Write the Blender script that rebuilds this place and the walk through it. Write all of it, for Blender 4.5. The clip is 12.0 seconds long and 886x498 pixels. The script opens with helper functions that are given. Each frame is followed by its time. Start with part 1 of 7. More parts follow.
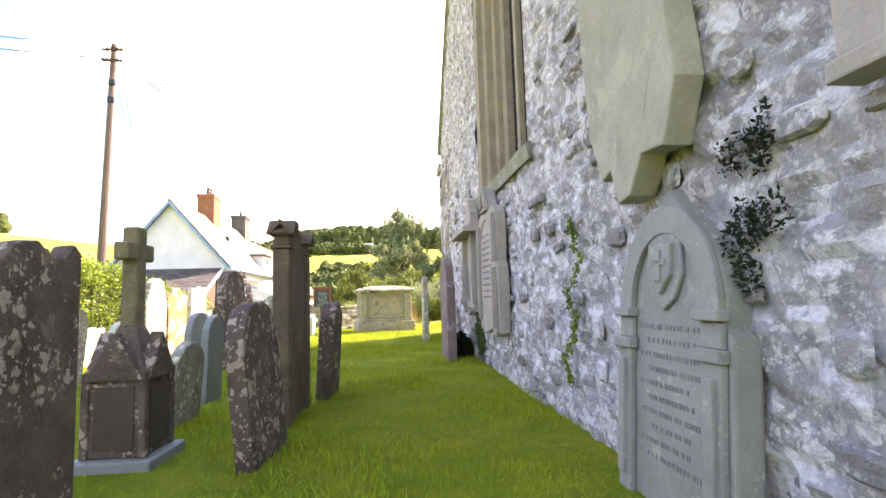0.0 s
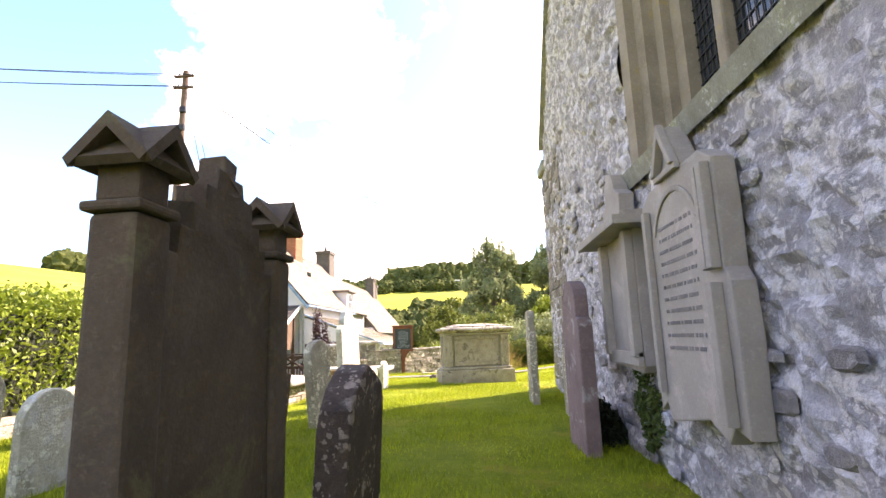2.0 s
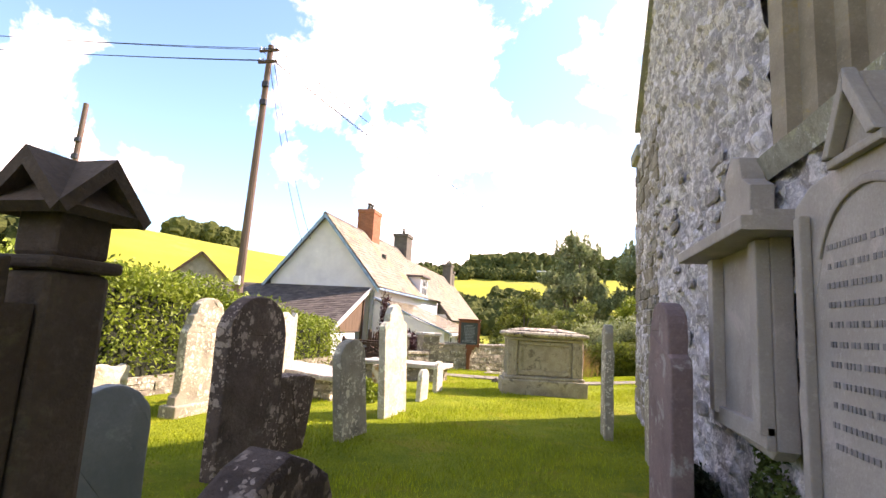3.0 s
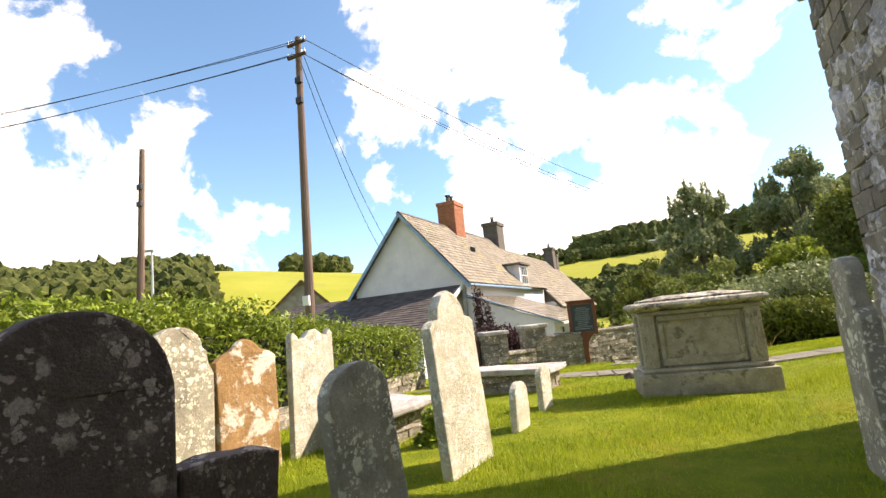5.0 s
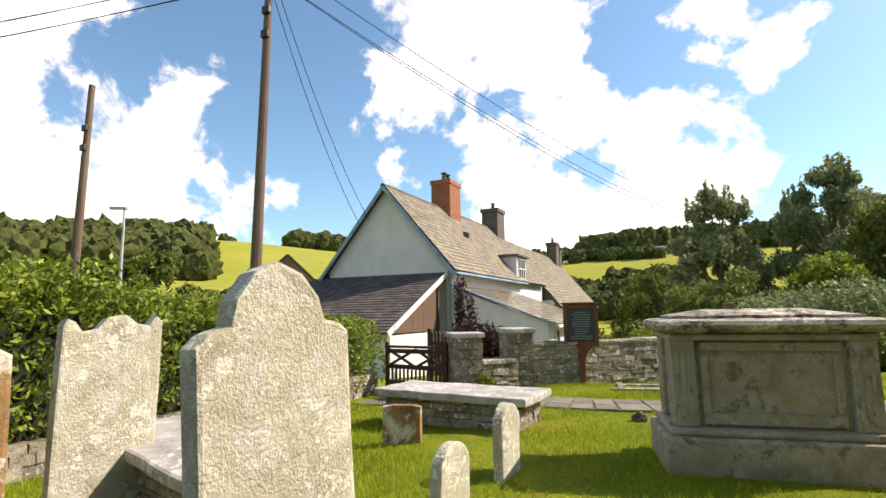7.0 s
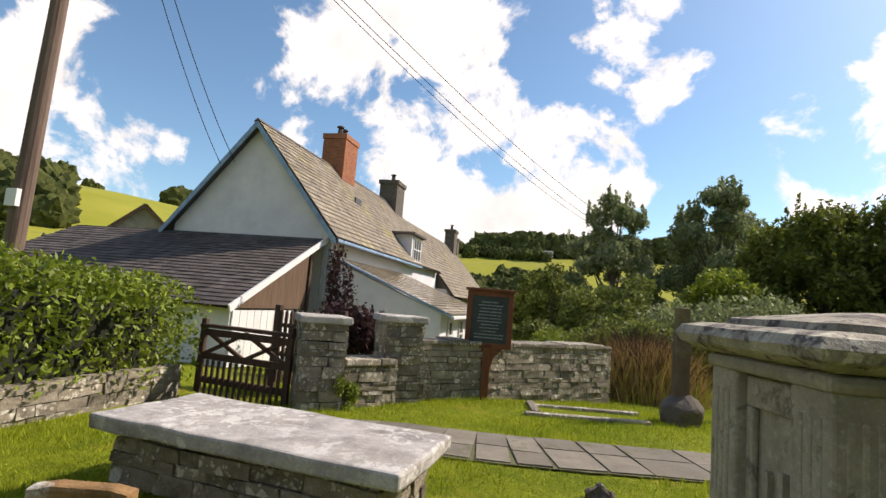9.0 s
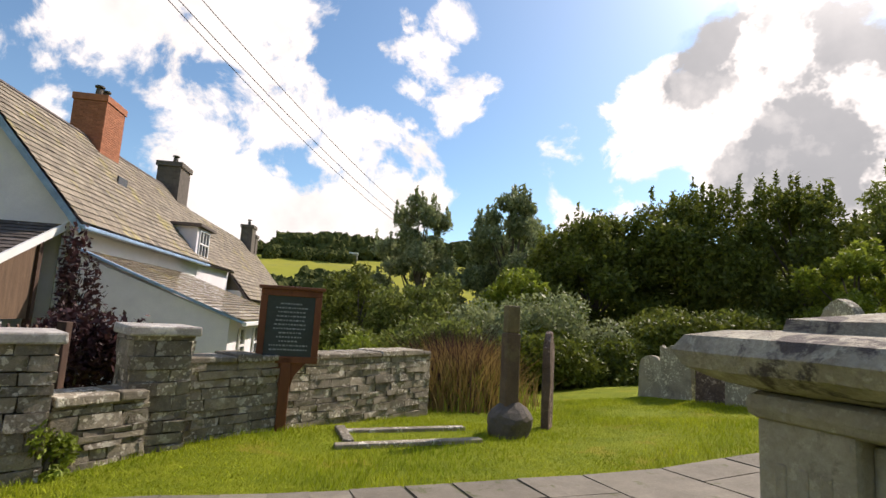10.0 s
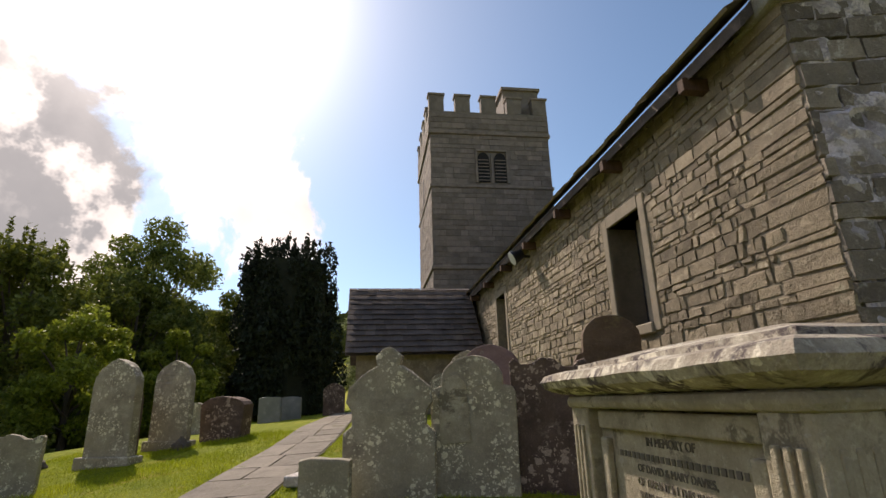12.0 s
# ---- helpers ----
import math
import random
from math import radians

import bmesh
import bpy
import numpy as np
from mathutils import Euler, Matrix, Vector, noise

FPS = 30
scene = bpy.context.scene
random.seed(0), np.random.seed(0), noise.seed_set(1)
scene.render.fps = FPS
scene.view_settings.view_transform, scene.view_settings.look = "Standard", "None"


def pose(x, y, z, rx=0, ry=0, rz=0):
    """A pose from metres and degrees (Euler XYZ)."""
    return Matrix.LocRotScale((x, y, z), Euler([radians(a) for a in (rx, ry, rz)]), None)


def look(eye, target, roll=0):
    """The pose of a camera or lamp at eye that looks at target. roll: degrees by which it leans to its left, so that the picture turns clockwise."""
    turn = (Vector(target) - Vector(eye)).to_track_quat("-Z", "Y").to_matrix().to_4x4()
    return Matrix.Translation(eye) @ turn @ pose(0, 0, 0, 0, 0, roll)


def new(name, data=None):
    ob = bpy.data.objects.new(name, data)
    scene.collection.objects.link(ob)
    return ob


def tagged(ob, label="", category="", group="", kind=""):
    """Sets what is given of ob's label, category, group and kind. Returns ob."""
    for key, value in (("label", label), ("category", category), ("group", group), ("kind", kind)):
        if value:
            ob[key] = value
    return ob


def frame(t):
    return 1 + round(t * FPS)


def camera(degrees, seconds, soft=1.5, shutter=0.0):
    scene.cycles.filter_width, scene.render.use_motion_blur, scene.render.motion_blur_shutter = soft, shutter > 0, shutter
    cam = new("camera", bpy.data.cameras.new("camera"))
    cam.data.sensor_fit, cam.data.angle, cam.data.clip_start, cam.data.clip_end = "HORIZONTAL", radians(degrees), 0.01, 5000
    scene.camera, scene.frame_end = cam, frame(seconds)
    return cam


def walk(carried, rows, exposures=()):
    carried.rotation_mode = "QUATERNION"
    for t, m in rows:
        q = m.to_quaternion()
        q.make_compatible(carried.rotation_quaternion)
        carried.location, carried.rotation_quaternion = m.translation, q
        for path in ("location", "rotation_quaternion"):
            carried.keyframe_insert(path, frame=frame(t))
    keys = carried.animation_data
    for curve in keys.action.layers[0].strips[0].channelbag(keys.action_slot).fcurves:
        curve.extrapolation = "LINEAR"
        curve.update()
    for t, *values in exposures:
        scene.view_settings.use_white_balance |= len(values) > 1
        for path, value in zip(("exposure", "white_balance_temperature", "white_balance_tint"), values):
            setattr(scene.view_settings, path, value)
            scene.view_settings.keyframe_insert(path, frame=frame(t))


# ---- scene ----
import colorsys
from functools import lru_cache

FOV = 82.0
cam = camera(FOV, 12.0, soft=1.5)
PATH = [
    (0, (4.523, 6.01, 1.096), (4.745, 7.988, 1.29), -1.7),
    (0.5, (4.524, 6.691, 1.16), (4.52, 8.681, 1.364), 1.3),
    (1, (4.513, 7.573, 1.146), (4.511, 9.557, 1.399), -0.6),
    (1.5, (4.526, 8.547, 1.149), (4.513, 10.518, 1.487), -5.0),
    (2, (4.538, 9.44, 1.223), (4.415, 11.407, 1.568), -2.0),
    (2.5, (4.66, 10.2, 1.38), (4.375, 12.154, 1.694), 0.4),
    (3, (4.74, 10.68, 1.52), (4.293, 12.608, 1.81), 3.3),
    (4.8, (4.292, 13.517, 1.441), (3.518, 15.342, 1.701), 0.0),
    (5, (4.348, 13.803, 1.458), (3.529, 15.604, 1.749), -5.9),
    (5.5, (4.303, 14.373, 1.438), (3.429, 16.153, 1.702), -2.6),
    (6, (4.206, 15.053, 1.526), (3.293, 16.819, 1.747), -0.1),
    (6.5, (4.092, 15.786, 1.556), (3.207, 17.563, 1.795), -0.7),
    (8.5, (3.03, 19.2, 1.47), (2.402, 21.086, 1.692), 3.2),
    (9, (2.91, 19.8, 1.45), (2.449, 21.735, 1.658), 4.8),
    (9.5, (2.8, 20.5, 1.45), (2.682, 22.487, 1.643), 4.6),
    (10, (2.72, 21.3, 1.45), (3.008, 23.261, 1.718), 3.3),
    (10.5, (2.68, 22.05, 1.45), (3.607, 23.77, 1.874), 0.8),
    (11, (2.6, 22.5, 1.42), (4.07, 23.738, 1.974), -5.5),
    (11.5, (2.42, 22.85, 1.36), (4.223, 23.476, 1.958), -1.1),
    (12, (2.25, 23.15, 1.33), (4.165, 23.242, 1.899), -1.7),
]
walk(cam, [(t, look(eye, target, roll)) for t, eye, target, roll in PATH],
     exposures=[(0.0, 2.4, 7400, 27), (1.5, 2.2, 7400, 28), (3.0, 1.5, 7450, 30), (4.8, 0.98, 7350, 20), (6.5, 0.65, 7200, 15), (9.0, 0.15, 7000, 17), (10.5, 0.15, 7000, 19), (12.0, -0.08, 7350, 22)])

# ---- world, sun, exposure ----
SUN_AZ, SUN_EL = 55.0, 41.0
sun_dir = Vector((math.sin(radians(SUN_AZ)) * math.cos(radians(SUN_EL)), math.cos(radians(SUN_AZ)) * math.cos(radians(SUN_EL)), math.sin(radians(SUN_EL))))
sun = new("sun", bpy.data.lights.new("sun", "SUN"))
sun.data.energy, sun.data.angle, sun.data.color = 5.0, radians(0.6), (1.0, 0.93, 0.82)
sun.matrix_world = look(tuple(sun_dir * 100), (0, 0, 0))


def direction(az, el):
    """Unit vector for an azimuth to the left of +y and an elevation, in degrees."""
    a, e = radians(az), radians(el)
    return (-math.sin(a) * math.cos(e), math.cos(a) * math.cos(e), math.sin(e))


def make_world():
    w = bpy.data.worlds.new("world")
    scene.world = w
    w.use_nodes = True
    nt = w.node_tree
    nt.nodes.clear()
    N = lambda kind, **kw: setup(nt.nodes.new(kind), kw)

    def setup(n, kw):
        for k, v in kw.items():
            if k == "op":
                n.operation = v
            elif k == "ins":
                for i, x in v.items():
                    n.inputs[i].default_value = x
        return n
    L = nt.links.new
    sky = nt.nodes.new("ShaderNodeTexSky")
    sky.sky_type, sky.sun_disc = "NISHITA", False
    sky.sun_elevation, sky.sun_rotation = radians(SUN_EL), radians(SUN_AZ)
    sky.air_density, sky.dust_density, sky.ozone_density = 1.0, 0.25, 1.6
    co = nt.nodes.new("ShaderNodeTexCoord")
    # broad banks of cumulus, given by their middle, width and strength
    banks = [(63, 16, 15, .9), (48, 11, 8, .75), (75, 26, 13, .7), (22, 32, 13, 1.0), (10, 38, 9, .8), (32, 25, 8, .6), (15, 15, 13, .95), (2, 12, 11, 1.0), (26, 14, 9, .7),
             (-5, 29, 6, .85), (-10, 24, 4.5, .8), (-3, 18, 5, .6), (-22, 20, 4, .8), (-32, 21, 8, 1.0), (-44, 20, 12, 1.35), (-50, 26, 8, 1.0), (-38, 17, 8, .9), (-60, 27, 9, 1.0), (-66, 18, 8, .9), (-30, 10, 10, .7), (-55, 37, 11, 1.1), (120, 30, 25, .7), (170, 40, 25, .7), (-140, 30, 20, .6)]
    total = None
    for az, el, size, amount in banks:
        d = N("ShaderNodeVectorMath", op="DOT_PRODUCT", ins={1: direction(az, el)})
        L(co.outputs["Generated"], d.inputs[0])
        m = nt.nodes.new("ShaderNodeMapRange")
        m.interpolation_type = "SMOOTHSTEP"
        m.inputs["From Min"].default_value, m.inputs["From Max"].default_value = math.cos(radians(size * 1.35)), math.cos(radians(size * .25))
        m.inputs["To Max"].default_value = amount
        L(d.outputs["Value"], m.inputs["Value"])
        if total is None:
            total = m.outputs[0]
        else:
            a = N("ShaderNodeMath", op="MAXIMUM")
            L(total, a.inputs[0]), L(m.outputs[0], a.inputs[1])
            total = a.outputs[0]
    n1 = N("ShaderNodeTexNoise", ins={"Scale": 6.5, "Detail": 9.0, "Roughness": .6, "Distortion": .25})
    L(co.outputs["Generated"], n1.inputs["Vector"])
    s = N("ShaderNodeMath", op="MULTIPLY_ADD", ins={1: 2.6, 2: -1.9})
    L(n1.outputs["Fac"], s.inputs[0])
    s2 = N("ShaderNodeMath", op="ADD")
    L(total, s2.inputs[0]), L(s.outputs[0], s2.inputs[1])
    ramp = nt.nodes.new("ShaderNodeMapRange")
    ramp.interpolation_type = "SMOOTHSTEP"
    ramp.inputs["From Min"].default_value, ramp.inputs["From Max"].default_value = 0.0, 0.26
    L(s2.outputs[0], ramp.inputs["Value"])
    # grey bellies: one heavy cloud below the sun, and soft shading elsewhere
    d = N("ShaderNodeVectorMath", op="DOT_PRODUCT", ins={1: direction(-48, 19)})
    wn = N("ShaderNodeTexNoise", ins={"Scale": 3.5, "Detail": 6.0, "Roughness": .6})
    wm = N("ShaderNodeVectorMath", op="MULTIPLY_ADD", ins={1: (.26, .26, .26), 2: (-.13, -.13, -.13)})
    wa = N("ShaderNodeVectorMath", op="ADD")
    L(co.outputs["Generated"], wn.inputs["Vector"]), L(wn.outputs["Color"], wm.inputs[0]), L(wm.outputs[0], wa.inputs[0]), L(co.outputs["Generated"], wa.inputs[1])
    L(wa.outputs[0], d.inputs[0])
    g = nt.nodes.new("ShaderNodeMapRange")
    g.interpolation_type = "SMOOTHSTEP"
    g.inputs["From Min"].default_value, g.inputs["From Max"].default_value = math.cos(radians(12)), math.cos(radians(5))
    L(d.outputs["Value"], g.inputs["Value"])
    n2 = N("ShaderNodeTexNoise", ins={"Scale": 9.0, "Detail": 6.0, "Roughness": .55})
    L(co.outputs["Generated"], n2.inputs["Vector"])
    gb = N("ShaderNodeMath", op="MULTIPLY")
    L(g.outputs[0], gb.inputs[0]), L(n2.outputs["Fac"], gb.inputs[1])
    soft = N("ShaderNodeMapRange", ins={"From Min": .45, "From Max": .72, "To Max": .3})
    L(n2.outputs["Fac"], soft.inputs["Value"])
    gm = N("ShaderNodeMath", op="MULTIPLY_ADD", ins={1: 2.0})
    L(gb.outputs[0], gm.inputs[0]), L(soft.outputs[0], gm.inputs[2])
    gm.use_clamp = True
    col = nt.nodes.new("ShaderNodeMixRGB")
    col.inputs[1].default_value, col.inputs[2].default_value = (1.0, .99, .97, 1), (.34, .37, .40, 1)
    L(gm.outputs[0], col.inputs[0])
    # brightness round the sun
    d = N("ShaderNodeVectorMath", op="DOT_PRODUCT", ins={1: tuple(sun_dir)})
    L(co.outputs["Generated"], d.inputs[0])
    pos = N("ShaderNodeMath", op="MAXIMUM", ins={1: 0.0})
    L(d.outputs["Value"], pos.inputs[0])
    narrow, wide = N("ShaderNodeMath", op="POWER", ins={1: 55.0}), N("ShaderNodeMath", op="POWER", ins={1: 9.0})
    L(pos.outputs[0], narrow.inputs[0]), L(pos.outputs[0], wide.inputs[0])
    w2 = N("ShaderNodeMath", op="MULTIPLY", ins={1: .42})
    L(wide.outputs[0], w2.inputs[0])
    g2 = N("ShaderNodeMath", op="MULTIPLY_ADD", ins={1: 2.2})
    L(narrow.outputs[0], g2.inputs[0]), L(w2.outputs[0], g2.inputs[2])
    veil = N("ShaderNodeMath", op="MULTIPLY_ADD", ins={1: -.85, 2: 1.0})
    L(gb.outputs[0], veil.inputs[0])
    glow = N("ShaderNodeMath", op="MULTIPLY")
    L(g2.outputs[0], glow.inputs[0]), L(veil.outputs[0], glow.inputs[1])
    bs, bc, bg = (nt.nodes.new("ShaderNodeBackground") for _ in range(3))
    bs.inputs["Strength"].default_value, bc.inputs["Strength"].default_value = 0.14, 1.05
    bg.inputs["Color"].default_value = (1, .97, .93, 1)
    tint = nt.nodes.new("ShaderNodeMixRGB")
    tint.blend_type = "MULTIPLY"
    tint.inputs[0].default_value, tint.inputs[2].default_value = 1.0, (.82, 1.03, 1.08, 1)
    L(sky.outputs[0], tint.inputs[1]), L(tint.outputs[0], bs.inputs["Color"]), L(col.outputs[0], bc.inputs["Color"]), L(glow.outputs[0], bg.inputs["Strength"])
    mix, add, out = nt.nodes.new("ShaderNodeMixShader"), nt.nodes.new("ShaderNodeAddShader"), nt.nodes.new("ShaderNodeOutputWorld")
    L(ramp.outputs[0], mix.inputs[0]), L(bs.outputs[0], mix.inputs[1]), L(bc.outputs[0], mix.inputs[2])
    L(mix.outputs[0], add.inputs[0]), L(bg.outputs[0], add.inputs[1]), L(add.outputs[0], out.inputs[0])


make_world()

# ---- materials ----


def mat(name, base, dark=None, light=None, scale=6.0, rough=.85, bump=.3, blotch=None, blotch_amount=.5, blotch_scale=4.0, fine=60.0, bump_scale=None,
        metal=0.0, spots=None, spots_scale=20.0, spots_amount=.4, vary=0.0, stretch=None, coord="Object", translucent=0.0, island=0.0, spec=.3):
    """A surface with large and small variation: base colour, a darker and a lighter tone, blotches (lichen, moss), round spots, and fine relief."""
    m = bpy.data.materials.new(name)
    m.use_nodes = True
    nt = m.node_tree
    nodes, L = nt.nodes, nt.links.new
    bsdf = nodes["Principled BSDF"]
    bsdf.inputs["Roughness"].default_value, bsdf.inputs["Metallic"].default_value = rough, metal
    bsdf.inputs["Specular IOR Level"].default_value = spec
    co = nodes.new("ShaderNodeTexCoord")
    vec = co.outputs[coord]
    info = nodes.new("ShaderNodeObjectInfo")
    if stretch:
        mp = nodes.new("ShaderNodeMapping")
        mp.inputs["Scale"].default_value = stretch
        L(vec, mp.inputs["Vector"])
        vec = mp.outputs[0]
    shift = nodes.new("ShaderNodeVectorMath")
    shift.operation = "ADD"
    sc = nodes.new("ShaderNodeVectorMath")
    sc.operation = "SCALE"
    sc.inputs[0].default_value = (37.0, 17.0, 53.0)
    L(info.outputs["Random"], sc.inputs["Scale"])
    L(vec, shift.inputs[0]), L(sc.outputs[0], shift.inputs[1])
    vec = shift.outputs[0]

    def noise_tex(s, detail=6.0, r=.6, dist=0.0):
        n = nodes.new("ShaderNodeTexNoise")
        n.inputs["Scale"].default_value, n.inputs["Detail"].default_value, n.inputs["Roughness"].default_value, n.inputs["Distortion"].default_value = s, detail, r, dist
        L(vec, n.inputs["Vector"])
        return n.outputs["Fac"]

    def rng(src, a, b, c=0.0, d=1.0):
        r = nodes.new("ShaderNodeMapRange")
        for k, v in zip(("From Min", "From Max", "To Min", "To Max"), (a, b, c, d)):
            r.inputs[k].default_value = v
        L(src, r.inputs["Value"])
        return r.outputs[0]

    def mixc(fac, a, b):
        x = nodes.new("ShaderNodeMixRGB")
        L(fac, x.inputs[0])
        for s, v in ((1, a), (2, b)):
            if isinstance(v, tuple):
                x.inputs[s].default_value = (*v, 1)
            else:
                L(v, x.inputs[s])
        return x.outputs[0]
    dark = dark or tuple(c * .55 for c in base)
    light = light or tuple(min(1, c * 1.35) for c in base)
    big = noise_tex(scale, 5.0, .65)
    c = mixc(rng(big, .3, .7), dark, light)
    c = mixc(rng(noise_tex(scale * .3, 3.0), .35, .65, 0.0, .6), c, base)
    if blotch:
        b = noise_tex(blotch_scale, 7.0, .7, .4)
        c = mixc(rng(b, .62 - .2 * blotch_amount, .66 - .2 * blotch_amount + .03), c, blotch)
    if spots:
        wn = nodes.new("ShaderNodeTexNoise")
        wn.inputs["Scale"].default_value, wn.inputs["Detail"].default_value = spots_scale * 1.3, 4.0
        L(vec, wn.inputs["Vector"])
        wm = nodes.new("ShaderNodeVectorMath")
        wm.operation = "MULTIPLY_ADD"
        wm.inputs[1].default_value = (1.3 / spots_scale,) * 3
        L(wn.outputs["Color"], wm.inputs[0]), L(vec, wm.inputs[2])
        for k, cut in ((1.0, .30), (2.6, .34)):
            v = nodes.new("ShaderNodeTexVoronoi")
            v.inputs["Scale"].default_value = spots_scale * k * .8
            L(wm.outputs[0], v.inputs["Vector"])
            sep = nodes.new("ShaderNodeSeparateColor")
            L(v.outputs["Color"], sep.inputs[0])
            size = nodes.new("ShaderNodeMath")
            size.operation = "MULTIPLY_ADD"
            size.inputs[1].default_value, size.inputs[2].default_value = .55 * (.6 + spots_amount), -.08
            L(sep.outputs[0], size.inputs[0])
            lt = nodes.new("ShaderNodeMath")
            lt.operation = "SUBTRACT"
            L(size.outputs[0], lt.inputs[0]), L(v.outputs["Distance"], lt.inputs[1])
            gate = nodes.new("ShaderNodeMath")
            gate.operation = "MULTIPLY"
            L(rng(lt.outputs[0], 0, .09, 0, .9), gate.inputs[0])
            L(rng(noise_tex(spots_scale * .16, 4.0), .60 - .22 * spots_amount, .66 - .22 * spots_amount), gate.inputs[1])
            c = mixc(gate.outputs[0], c, spots)
    tiny = noise_tex(fine, 4.0, .7)
    c = mixc(rng(tiny, .35, .75, 0.0, .5), c, dark)
    if bump > .2:
        c = mixc(rng(noise_tex(fine * .45, 5.0, .75), .56, .64, 0.0, .45), c, light)
    if vary or island:
        h = nodes.new("ShaderNodeHueSaturation")
        src = info.outputs["Random"]
        if island:
            geo = nodes.new("ShaderNodeNewGeometry")
            src = geo.outputs["Random Per Island"]
        L(rng(src, 0, 1, 1 - (vary or island), 1 + (vary or island)), h.inputs["Value"])
        L(c, h.inputs["Color"])
        c = h.outputs[0]
    L(c, bsdf.inputs["Base Color"])
    if bump:
        mx = nodes.new("ShaderNodeMath")
        mx.operation = "MULTIPLY_ADD"
        mx.inputs[1].default_value = .45
        L(tiny, mx.inputs[0]), L(noise_tex(bump_scale or scale * 3, 8.0, .65), mx.inputs[2])
        bp = nodes.new("ShaderNodeBump")
        bp.inputs["Strength"].default_value, bp.inputs["Distance"].default_value = min(1, bump * 1.6), .03 * bump + .004
        L(mx.outputs[0], bp.inputs["Height"]), L(bp.outputs[0], bsdf.inputs["Normal"])
    if translucent:
        tr, ms = nodes.new("ShaderNodeBsdfTranslucent"), nodes.new("ShaderNodeMixShader")
        ms.inputs[0].default_value = translucent
        L(c, tr.inputs["Color"]), L(bsdf.outputs[0], ms.inputs[1]), L(tr.outputs[0], ms.inputs[2])
        L(ms.outputs[0], nodes["Material Output"].inputs["Surface"])
    return m


